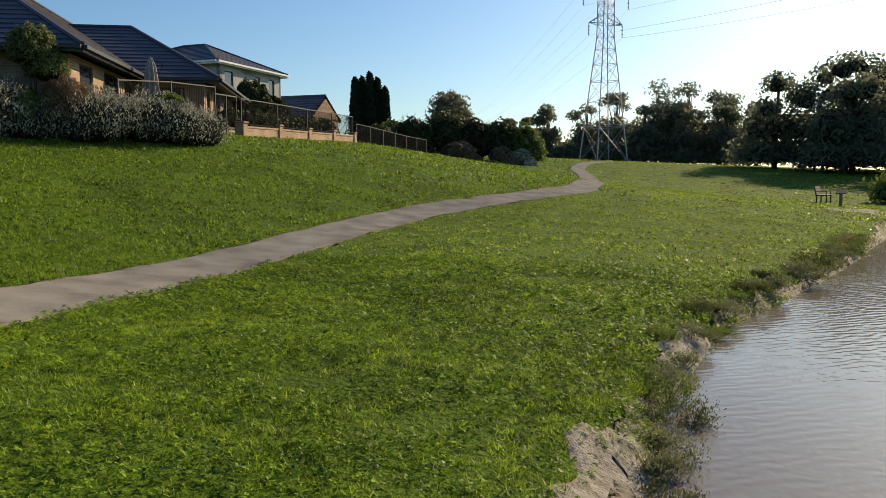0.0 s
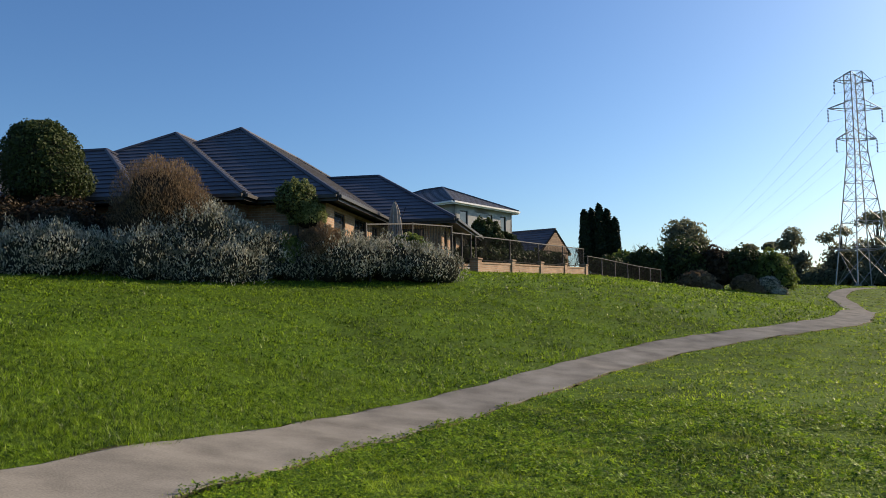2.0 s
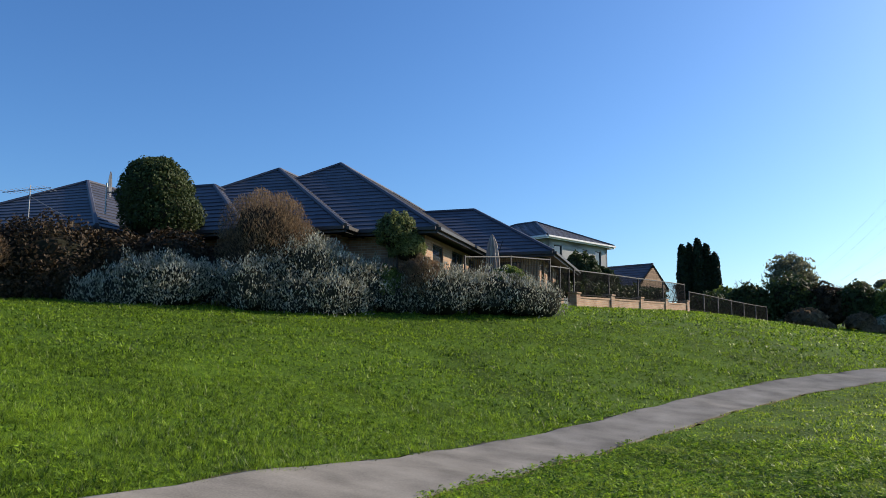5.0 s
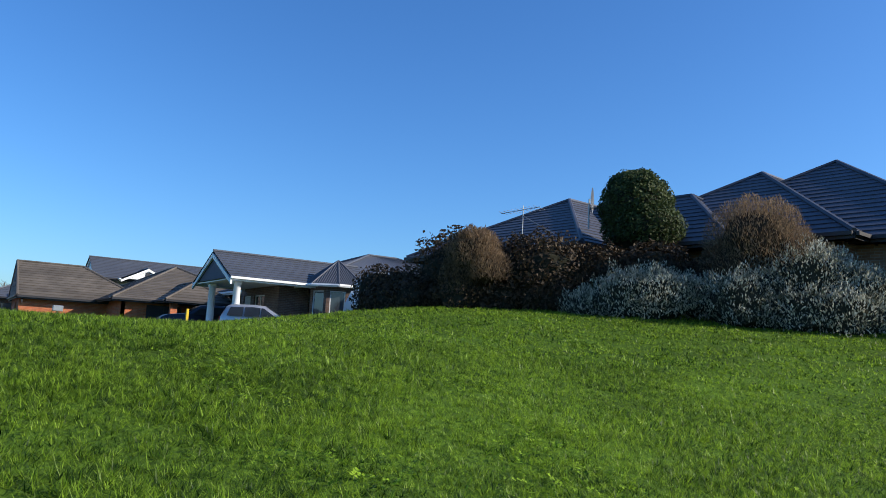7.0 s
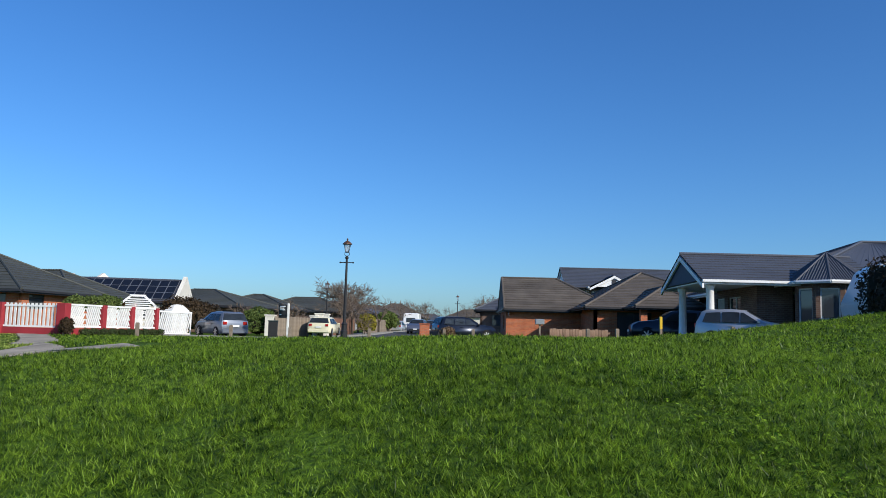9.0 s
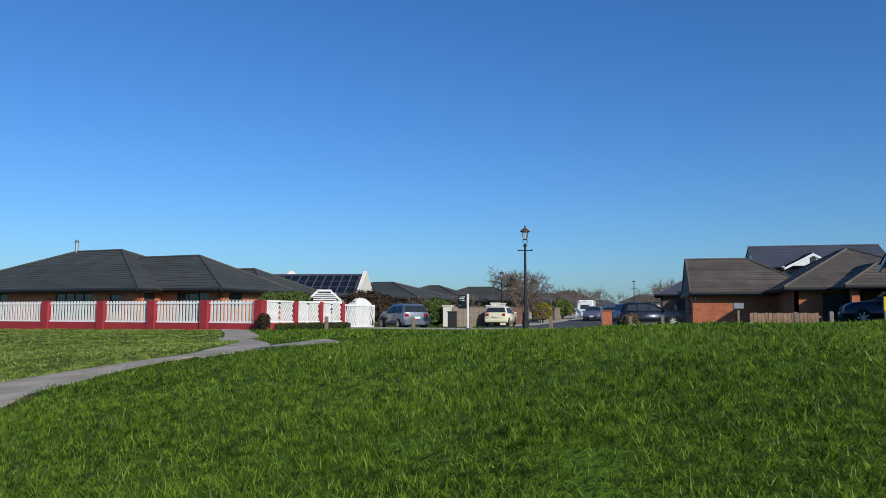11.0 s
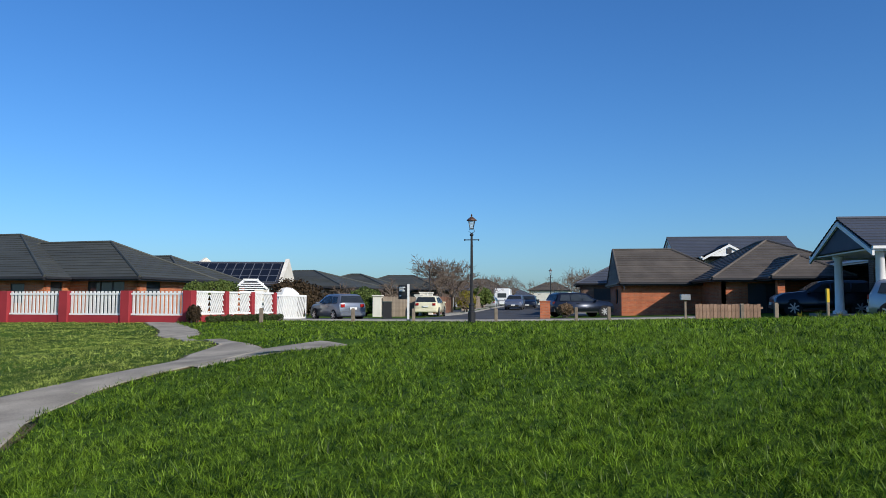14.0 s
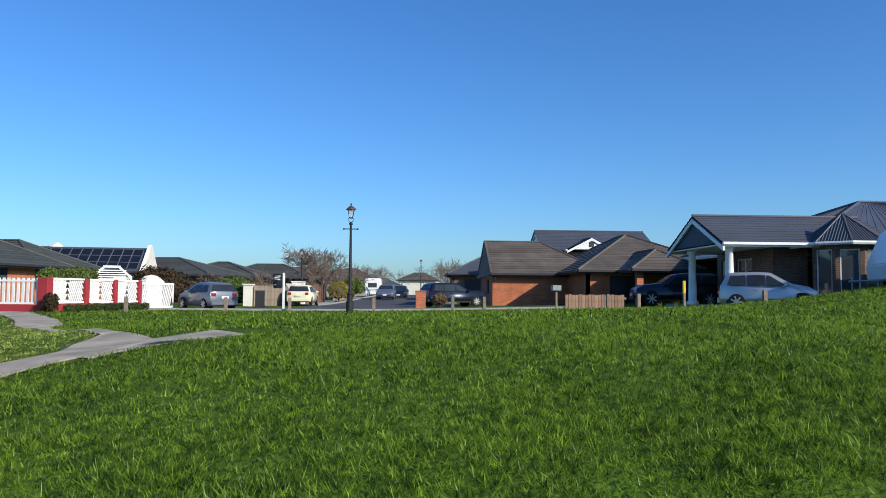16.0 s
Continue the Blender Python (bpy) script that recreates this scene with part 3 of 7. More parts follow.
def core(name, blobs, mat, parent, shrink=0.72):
    """Solid bodies coloured with the twiggy inside's shade; they keep daylight from showing through."""
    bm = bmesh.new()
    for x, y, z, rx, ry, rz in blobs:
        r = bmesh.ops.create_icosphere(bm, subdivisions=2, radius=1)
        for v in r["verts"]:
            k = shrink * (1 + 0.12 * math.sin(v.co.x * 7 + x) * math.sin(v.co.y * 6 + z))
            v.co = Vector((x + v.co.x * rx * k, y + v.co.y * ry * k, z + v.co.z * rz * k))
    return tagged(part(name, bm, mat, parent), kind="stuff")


# Dark colours that hold the shade between the inner twigs.
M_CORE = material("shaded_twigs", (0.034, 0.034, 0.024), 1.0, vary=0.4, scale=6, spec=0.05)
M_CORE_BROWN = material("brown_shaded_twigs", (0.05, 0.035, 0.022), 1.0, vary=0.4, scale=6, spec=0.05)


def bush(name, x, y, blobs, count, size, mat, label, seed, long=1.6, upright=0.0, stems=3, lump=0.25, cmat=None, category="bush", group="", lift=0.0, shell=0.35):
    t = thing(name, on_ground(x, y, 0, lift), label, category, group)
    core("shade_core", blobs, cmat or M_CORE, t)
    bm = bmesh.new()
    for k in range(stems):
        a = 2 * math.pi * k / stems + seed
        b = blobs[k % len(blobs)]
        tube(bm, [(b[0] * 0.7 + 0.15 * math.cos(a), b[1] * 0.7 + 0.15 * math.sin(a), -0.15), (b[0] + 0.2 * math.cos(a), b[1] + 0.2 * math.sin(a), b[2])], [0.05, 0.02], 6)
    part("stem", bm, M_BARK, t)
    leaf_cloud("foliage", blobs, count, size, mat, t, seed, long, shell, lump, upright)
    return t


def branchy(bm, start, way, length, radius, depth, rng, spread_a=0.6, tips=None, droop=0.0, sides=5, twigs=3):
    """Limbs that fork and taper."""
    radius = max(radius, 0.017)
    mid = start + way * length * 0.5 + Vector(rng.normal(size=3)) * length * 0.05
    end = start + way * length + Vector(rng.normal(size=3)) * length * 0.08
    tube(bm, [start, mid, end], [radius, radius * 0.8, radius * 0.6], sides if depth > 1 else 3, cap=False)
    if tips is not None and depth <= 1:
        tips.append(end)
    if depth == 0:
        return
    for k in range(twigs if depth > 1 else twigs + 1):
        w = (way + Vector(rng.normal(size=3)) * spread_a + Vector((0, 0, 0.15 - droop))).normalized()
        branchy(bm, start.lerp(end, 0.55 + 0.45 * rng.random()), w, length * (0.62 + 0.2 * rng.random()), radius * 0.55, depth - 1, rng, spread_a, tips, droop, sides, twigs)


def bare_tree(x, y, height, label, seed, mat=None, spread_a=0.6, depth=5, girth=0.12, lean=(0, 0), twigs=3, z=None):
    rng = np.random.default_rng(seed)
    t = thing("bare_tree", on_ground(x, y) if z is None else pose(x, y, z), label, "tree", "bare winter trees")
    bm = bmesh.new()
    tube(bm, [(0, 0, -0.2), (lean[0] * 0.3, lean[1] * 0.3, height * 0.28)], [girth * 1.25, girth], 7, cap=False)
    part("trunk", bm, M_BARK, t)
    bm = bmesh.new()
    for k in range(4):
        a = 2 * math.pi * k / 4 + rng.random()
        branchy(bm, Vector((lean[0] * 0.3, lean[1] * 0.3, height * (0.2 + 0.02 * k))), Vector((math.cos(a) * 0.55 + lean[0], math.sin(a) * 0.55 + lean[1], 1)).normalized(), height * 0.27, girth * 0.6, depth - 1, rng, spread_a, twigs=twigs)
    part("limb_work", bm, mat or M_TWIG, t)
    return t


def leafy_tree(x, y, height, blobs, count, size, mat, label, seed, girth=0.2, long=1.8, lump=0.3, group="", shell=0.5, inner=0.6, z=None, name="tree"):
    rng = np.random.default_rng(seed)
    t = thing(name, on_ground(x, y) if z is None else pose(x, y, z), label, "tree", group)
    bm = bmesh.new()
    top = max(b[2] for b in blobs)
    tube(bm, [(0, 0, -0.3), (0.05 * height * rng.normal() * 0.3, 0, height * 0.3), (0.02 * height, 0, top * 0.95)], [girth * 1.2, girth, girth * 0.3], 8)
    trunk = part("trunk", bm, M_BARK, t)
    bm = bmesh.new()
    for b in blobs:
        tube(bm, [(0, 0, max(0.5, b[2] * 0.45)), (b[0] * 0.5, b[1] * 0.5, b[2] * 0.75), (b[0], b[1], b[2])], [girth * 0.5, girth * 0.35, girth * 0.12], 6)
    part("limb_work", bm, M_BARK, t)
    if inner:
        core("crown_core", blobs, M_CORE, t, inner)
    leaf_cloud("crown", blobs, count, size, mat, t, seed, long, shell, lump)
    return t


M_LEAF_SILVER = leaf_material("silver_grey_leaves", (0.10, 0.105, 0.07), (0.60, 0.59, 0.48), 0.3, 0.7, 3.0)
M_LEAF_GREEN = leaf_material("bright_green_leaves", (0.04, 0.075, 0.014), (0.22, 0.28, 0.075), 0.42)
M_LEAF_DARK = leaf_material("dark_green_leaves", (0.02, 0.037, 0.013), (0.075, 0.10, 0.032), 0.25)
M_LEAF_CYPRESS = leaf_material("cypress_leaves", (0.008, 0.02, 0.009), (0.025, 0.042, 0.018), 0.1)
M_LEAF_BRONZE = leaf_material("bronze_leaves", (0.018, 0.014, 0.009), (0.10, 0.066, 0.036), 0.2)
M_LEAF_BROWN = leaf_material("dry_brown_twigs", (0.09, 0.058, 0.034), (0.36, 0.25, 0.155), 0.4, 0.8)
M_LEAF_GUM = leaf_material("gum_leaves", (0.10, 0.11, 0.075), (0.26, 0.27, 0.17), 0.62)
# Light grey-green: the haze before the far evergreens is put into this colour.
M_LEAF_EVERGREEN_HAZY = leaf_material("hazy_evergreen_leaves", (0.085, 0.10, 0.065), (0.24, 0.26, 0.16), 0.62)
M_LEAF_WEED = leaf_material("pale_weeds", (0.09, 0.10, 0.045), (0.30, 0.31, 0.16), 0.35)
M_LEAF_YELLOW = leaf_material("yellow_green_leaves", (0.10, 0.11, 0.01), (0.42, 0.36, 0.05), 0.35)
M_LEAF_REED = leaf_material("shore_weeds", (0.045, 0.06, 0.018), (0.18, 0.19, 0.07), 0.35)

# ---- the hillside houses ----
HILL_TURN = 7.0


def hill(u, v, z=0.0):
    return pose(0, 0, 0, 0, 0, HILL_TURN) @ pose(u, v, z)


def hillside_house():
    h = thing("house", hill(0, 0), "single-storey tan brick house under charcoal hipped tile roofs", "house")
    E = 5.02
    for args in ((-22.05, 23.7, -10.95, 42, E, 3.53, "y"), (-20.9, 24.7, -8.1, 44, E, 4.06, "y"), (-30, 23.3, -14.4, 30.9, E, 2.48, "x"),
                 (-28.7, 21.4, -18.8, 34, E, 2.83, "y"), (-24, 32.2, -5.35, 41.2, E, 2.74, "x")):
        wing_roof(h, *args[:6], M_ROOF_BLUE, "hip", args[6])
    w = 0.55
    for name, a, b, ops in (
            ("A front", (-21.4, 24.3), (-11.5, 24.3), [(1.5, 1.8, 3.6, 4.6)]),
            ("A side", (-11.5, 24.3), (-11.5, 25.3), []),
            ("B front", (-11.5, 25.3), (-8.7, 25.3), []),
            ("B side", (-8.7, 25.3), (-8.7, 32.8), [(0.9, 1.3, 3.2, 4.7, "curtain"), (3.4, 1.6, 2.7, 4.75, "door"), (5.9, 1.0, 3.2, 4.7)]),
            ("C front", (-8.7, 32.8), (-6.05, 32.8), [(0.4, 1.5, 2.9, 4.7)]),
            ("C side", (-6.05, 32.8), (-6.05, 40.6), [(0.7, 0.8, 3.2, 4.7), (2.4, 1.6, 2.9, 4.7, "door"), (5.2, 1.3, 3.4, 4.7)]),
            ("F front", (-28, 22), (-19.2, 22), [(3, 1.6, 3.4, 4.6)]),
            ("F side", (-19.2, 22), (-19.2, 24.5), [])):
        wall_with_openings(h, a, b, 1.8, E - 0.15, M_BRICKWORK_TAN, ops)
    bm = boxes((-28, 33, 1.8, -20, 33.4, 4.8), (-21, 41, 1.8, -6.6, 41.4, 4.8))
    part("rear_wall", bm, M_BRICKWORK_TAN, h)
    return h


hillside_house()


def antenna(x, y, z):
    t = thing("television_aerial", pose(x, y, z, 0, 0, 20), "thin grey television aerial on the roof", "aerial")
    bm = bmesh.new()
    tube(bm, [(0, 0, -0.6), (0, 0, 1.25)], 0.022, 6)
    part("mast", bm, M_STEEL, t)
    bm = bmesh.new()
    tube(bm, [(-1.0, 0, 1.0), (0.75, 0, 1.15)], 0.014, 5)
    part("boom", bm, M_STEEL, t)
    for k in range(9):
        bm = bmesh.new()
        c = -0.9 + k * 0.2
        tube(bm, [(c, -0.3 - 0.02 * k, 1.02 + k * 0.012), (c, 0.3 + 0.02 * k, 1.02 + k * 0.012)], 0.008, 4)
        part("element", bm, M_STEEL, t)
    bm = bmesh.new()
    tube(bm, [(0, 0, 0.85), (1.5, 0.2, 0.0)], 0.016, 5)
    part("stay", bm, M_STEEL, t)


def dish(x, y, z):
    t = thing("satellite_dish", pose(x, y, z, 0, 0, 40), "grey satellite dish on a pole above the roof", "satellite dish")
    bm = bmesh.new()
    rows = []
    for i in range(6):
        r = 0.42 * i / 5
        rows.append([bm.verts.new((0.35 * r * r, r * math.cos(a), 0.55 + r * 1.1 * math.sin(a))) for a in (2 * math.pi * j / 18 for j in range(18))])
    for r0, r1 in zip(rows, rows[1:]):
        for j in range(18):
            if r0[0].co != r0[5].co:
                bm.faces.new((r0[j], r0[(j + 1) % 18], r1[(j + 1) % 18], r1[j]))
    bmesh.ops.solidify(bm, geom=bm.faces[:], thickness=0.02)
    part("reflector", bm, M_STEEL, t)
    bm = bmesh.new()
    tube(bm, [(-0.05, 0, -0.5), (-0.05, 0, 0.6)], 0.03, 6)
    part("mast", bm, M_STEEL, t)
    bm = bmesh.new()
    tube(bm, [(-0.05, 0, 0.25), (0.55, 0, 0.35)], 0.018, 5)
    box(bm, 0.52, -0.05, 0.3, 0.62, 0.05, 0.4)
    part("receiver_arm", bm, M_STEEL, t)


def two_storey_house():
    h = thing("house", pose(-14.2, 48.7, 3.2, 0, 0, -21), "two-storey grey rendered house with charcoal hipped roof", "house")
    wing_roof(h, -9.5, -0.6, 0.3, 7.4, 5.1, 1.75, M_ROOF_BLUE, "hip", "x", fascia=M_WHITE, hip1=4.0)
    wall_with_openings(h, (0, 0), (0, 6.9), -0.8, 5.0, M_RENDER_GREY, [(0.5, 0.9, 3.4, 4.6), (2.2, 2.2, 3.5, 4.6), (5.4, 0.7, 3.4, 4.6), (2.0, 1.8, 0.4, 2.2)], frame_mat=M_PLASTIC)
    wall_with_openings(h, (-9, 0), (0, 0), -0.8, 5.0, M_RENDER_GREY, [(2, 1.8, 3.4, 4.6)])
    wall_with_openings(h, (0, 6.9), (-9, 6.9), -0.8, 5.0, M_RENDER_GREY, [])


def garage_house():
    h = thing("garage", pose(-9.85, 57.4, 3.08, 0, 0, -20), "small tan weatherboard garage with a dark gabled roof", "garage")
    wing_roof(h, -6.5, -0.4, 0.06, 4.4, 2.45, 1.75, M_ROOF_BLUE, "gable", "x", fascia=M_WHITE)
    gable_wall(h, 0.0, 0, 4, 2.45, 1.46, M_BRICK_TAN, -0.2, "x")
    for k in range(11):
        zz = 2.5 + k * 0.13
        half = 2.0 * (1 - (zz - 2.45) / 1.5)
        if half > 0.15:
            part("weatherboard", boxes((0.004, 2 - half, zz, 0.03, 2 + half, zz + 0.11)), M_BRICK_TAN, h)
    wall_with_openings(h, (0, 0), (0, 4), -0.8, 2.44, M_BRICKWORK_TAN, [(1.2, 1.4, 0.9, 1.9)])
    wall_with_openings(h, (-6.2, 0), (0, 0), -0.8, 2.44, M_BRICKWORK_TAN, [])


two_storey_house()
garage_house()

# ---- the hillside garden ----
def chain(points, r, seed, n=None, jitter=0.15):
    """Rounded bodies along a line of (x, y, z, rx, rz) points."""
    rng = np.random.default_rng(seed)
    out = []
    for (x0, y0, z0, a0, c0), (x1, y1, z1, a1, c1) in zip(points, points[1:]):
        k = max(1, round(math.hypot(x1 - x0, y1 - y0) / r))
        for s in (np.arange(k) + 0.5) / k:
            q = 1 + jitter * rng.normal()
            out.append((x0 + (x1 - x0) * s + rng.normal() * jitter, y0 + (y1 - y0) * s + rng.normal() * jitter, z0 + (z1 - z0) * s,
                        (a0 + (a1 - a0) * s) * q, (a0 + (a1 - a0) * s) * q, (c0 + (c1 - c0) * s) * q))
    return out


def local(blobs, x, y):
    g = gz(x, y)
    return [(b[0] - x, b[1] - y, b[2] - g, b[3], b[4], b[5]) for b in blobs]


hedge = chain([(-25.7, 13.3, 2.7, 0.75, 0.8), (-23.6, 15.1, 3.3, 1.1, 1.2), (-22, 16.3, 3.55, 1.3, 1.25), (-19.5, 18.8, 3.6, 1.3, 1.2), (-16.8, 21.6, 3.6, 1.2, 1.15)], 0.8, 3)
bush("hedge", -21.5, 16.8, local(hedge, -21.5, 16.8), 24000, 0.075, M_LEAF_BRONZE, "tall bronze-leaved hedge along the top of the lawn", 3, 1.7, category="hedge", stems=8, lump=0.1)
low = chain([(-25.0, 12.6, 2.4, 0.75, 0.6), (-22.6, 14.7, 2.8, 1.0, 0.9), (-19.9, 17.2, 2.8, 0.9, 0.9)], 0.8, 4)
bush("hedge", -22.5, 14.6, local(low, -22.5, 14.6), 14000, 0.068, M_LEAF_BRONZE, "dark clipped lower hedge beside the lawn", 4, 1.7, category="hedge", stems=6, lump=0.1)
for x, y, zc, rr, rz, seed in ((-21.75, 14.85, 4.15, 0.9, 0.85, 5), (-15.9, 20.9, 4.75, 1.5, 1.35, 6)):
    g = zc - gz(x, y)
    bush("bush", x, y, [(0, 0, g, rr, rr, rz), (0.35, 0.3, g - 0.5, rr * 0.9, rr * 0.9, rz * 0.8), (-0.4, -0.2, g - 0.8, rr * 0.8, rr * 0.8, rz * 0.9)], 22000, 0.018, M_LEAF_BROWN,
         "rounded bush of dry brown wiry twigs", seed, 6.0, upright=0.6, cmat=M_CORE_BROWN, group="brown twiggy bushes", lump=0.1)
g = 6.15 - gz(-20.2, 20.4)
leafy_tree(-20.2, 20.4, g + 1, [(0, 0, g + 0.1, 1.25, 1.25, 1.3), (0.2, 0.15, g - 0.65, 1.36, 1.36, 1.05)], 24000, 0.062, M_LEAF_DARK, "clipped round-headed dark green tree above the hedge", 8, 0.12, 1.7, 0.06, shell=0.25, inner=0.85)
silver = [
    ([(-19.6, 16.9, 2.35, 0.8, 0.7), (-17.9, 18.2, 2.85, 1.1, 0.95), (-16.4, 19.4, 3.0, 1.1, 1.0)], 11, 32000),
    ([(-16.3, 19.4, 2.7, 0.9, 0.85), (-15.4, 20.3, 2.95, 0.95, 0.9), (-14.3, 21.4, 3.7, 1.0, 1.0), (-13.2, 22.2, 3.0, 1.0, 0.95), (-12.0, 22.9, 2.55, 0.8, 0.7)], 12, 44000),
    ([(-15.9, 19.5, 2.5, 0.8, 0.7), (-14.2, 20.6, 2.55, 0.9, 0.8), (-12.6, 22.0, 2.45, 0.85, 0.7)], 19, 26000),
    ([(-11.8, 23.1, 2.6, 0.8, 0.7), (-10.6, 24.0, 2.85, 0.95, 0.8), (-9.5, 24.8, 2.75, 0.9, 0.75), (-8.1, 26.0, 2.5, 0.75, 0.65)], 13, 36000)]
for pts, seed, many in silver:
    b = chain(pts, 0.42, seed, jitter=0.2)
    x, y = b[len(b) // 2][:2]
    bush("shrub", x, y, local(b, x, y), int(many * 0.7), 0.033, M_LEAF_SILVER, "spreading silver-grey shrub at the edge of the lawn", seed, 2.8, upright=0.55, group="silver shrubs", stems=5, lump=0.3, shell=0.5)
b = chain([(-13.9, 22.1, 3.2, 0.8, 0.75), (-12.2, 22.9, 2.9, 0.75, 0.7)], 0.8, 15)
bush("shrub", -13, 22.5, local(b, -13, 22.5), 12000, 0.07, M_LEAF_GREEN, "glossy green creeper over the garden fence", 15, 1.4)
M_LEAF_OLIVE = leaf_material("olive_green_leaves", (0.06, 0.08, 0.028), (0.30, 0.34, 0.13), 0.42)
g = 4.85 - gz(-12.4, 23.3)
leafy_tree(-12.4, 23.3, g, [(0, 0, g, 0.7, 0.7, 0.7), (0.3, 0.2, g - 0.5, 0.65, 0.65, 0.55)], 16000, 0.05, M_LEAF_OLIVE, "small rounded olive-green tree beside the house", 16, 0.06, 1.6, 0.2, inner=0.75)
b = [(-11.5, 23.3, 3.15, 0.8, 0.8, 0.85)]
bush("bush", -11.5, 23.3, local(b, -11.5, 23.3), 18000, 0.02, M_LEAF_BROWN, "brownish twiggy bush among silver shrubs", 17, 3.5, upright=0.4, cmat=M_CORE_BROWN, group="brown twiggy bushes")
b = [(-9.3, 25.6, 3.2, 0.7, 0.7, 0.6)]
bush("bush", -9.3, 25.6, local(b, -9.3, 25.6), 4000, 0.08, M_LEAF_GREEN, "leafy green bush among silver shrubs", 18, 1.6)


def paling_fence(x, y, turn, length, high, label):
    t = thing("timber_fence", on_ground(x, y, turn), label, "fence")
    n = int(length / 0.16)
    bm = boxes((0, 0, 0, 0.14, 0.02, high), bevel=0.004)
    me = mesh_of("paling", bm, M_TIMBER)
    for k in range(n):
        p = part("paling", me, None, t)
        p.location = (k * 0.16, 0, -0.1 + 0.02 * math.sin(k * 2.3))
    part("rail", boxes((0, 0.022, high * 0.75, length, 0.07, high * 0.75 + 0.09)), M_TIMBER, t)
    return t


paling_fence(-13.9, 23.3, 12, 2.6, 1.75, "weathered grey timber paling fence behind the shrubs")


def umbrella(x, y):
    z = gz(x, y)
    t = thing("garden_umbrella", pose(x, y, z), "closed faded canvas garden umbrella on a pole", "umbrella")
    bm = bmesh.new()
    tube(bm, [(0, 0, 0), (0, 0, 2.75)], 0.025, 8)
    part("pole", bm, M_TIMBER, t)
    bm = bmesh.new()
    rings = []
    for r, h in ((0.05, 2.7), (0.16, 2.35), (0.22, 1.8), (0.27, 1.25), (0.31, 0.95)):
        rings.append([bm.verts.new((r * (1 + 0.3 * math.cos(8 * a)) * math.cos(a), r * (1 + 0.3 * math.cos(8 * a)) * math.sin(a), h + 0.06 * math.cos(8 * a) * (h < 1))) for a in (2 * math.pi * j / 48 for j in range(48))])
    for r0, r1 in zip(rings, rings[1:]):
        for j in range(48):
            bm.faces.new((r1[j], r1[(j + 1) % 48], r0[(j + 1) % 48], r0[j]))
    part("canopy", bm, M_CANVAS, t, smooth=True)
    bm = bmesh.new()
    tube(bm, [(0.03, 0, 1.4), (0.42, 0.1, 2.5)], 0.014, 5)
    part("stay", bm, M_BLACK, t)
    bm = bmesh.new()
    turned(bm, [(0.3, 0), (0.3, 0.06), (0.05, 0.12)], 14)
    part("base", bm, M_KERB, t)


umbrella(-11.0, 28.8)
antenna(-24.6, 19.0, 5.45)
dish(-22.0, 20.0, 6.15)


M_RAIL = material("dull_grey_rail", (0.075, 0.075, 0.075), 0.6, metal=0.2, vary=0.15, scale=3, bump=0.03)


M_BAR = material("matt_black_bars", (0.012, 0.012, 0.013), 0.85, vary=0.1, spec=0.1)


def railing(points, high, label, plinth=None, post_mat=None, lift=0.0, posts_every=2.4, z_fix=None):
    """A dark upright-bar railing that follows the ground, on brick piers and a low plinth where asked."""
    (x0, y0), (x1, y1) = points
    length = math.hypot(x1 - x0, y1 - y0)
    turn = math.degrees(math.atan2(y1 - y0, x1 - x0))
    n = max(1, round(length / posts_every))
    zs = [gz(x0 + (x1 - x0) * k / n, y0 + (y1 - y0) * k / n) + lift for k in range(n + 1)]
    t = thing("railing", pose(x0, y0, zs[0], 0, 0, turn), label, "fence")
    for k in range(n + 1):
        c, z = length * k / n, zs[k] - zs[0]
        if plinth:
            bm = boxes((c - 0.2, -0.2, z - 0.5, c + 0.2, 0.2, z + 0.52), bevel=0.01)
            pier = part("brick_pier", bm, M_BRICKWORK_TAN, t)
            part("pier_cap", boxes((c - 0.24, -0.24, z + 0.523, c + 0.24, 0.24, z + 0.6), bevel=0.015), M_BRICK_TAN, pier)
        part("post", boxes((c - 0.025, -0.025, z - 0.3, c + 0.025, 0.025, z + high + 0.05)), post_mat or M_BLACK, t)
        if k == n:
            break
        d, z2 = length * (k + 1) / n, zs[k + 1] - zs[0]
        tilt = Matrix(((1, 0, 0, 0), (0, 1, 0, 0), ((z2 - z) / (d - c), 0, 1, z - c * (z2 - z) / (d - c)), (0, 0, 0, 1)))
        if plinth:
            part("brick_plinth", boxes((c + 0.2, -0.13, -0.6, d - 0.2, 0.13, 0.34, tilt)), M_BRICKWORK_TAN, t)
            part("plinth_capping", boxes((c + 0.2, -0.16, 0.343, d - 0.2, 0.16, 0.42, tilt)), M_BRICK_TAN, t)
        base = 0.5 if plinth else 0.12
        for h in (base, high):
            part("rail", boxes((c, -0.02, h - 0.02, d, 0.02, h + 0.02, tilt)), M_RAIL if h == high else M_BAR, t)
        bm = bmesh.new()
        m = int((d - c) / 0.11)
        for j in range(1, m):
            u = c + (d - c) * j / m
            box(bm, u - 0.007, -0.007, base, u + 0.007, 0.007, high, tilt)
        tagged(part("bar_infill", bm, M_BAR, t), kind="stuff")
    return t


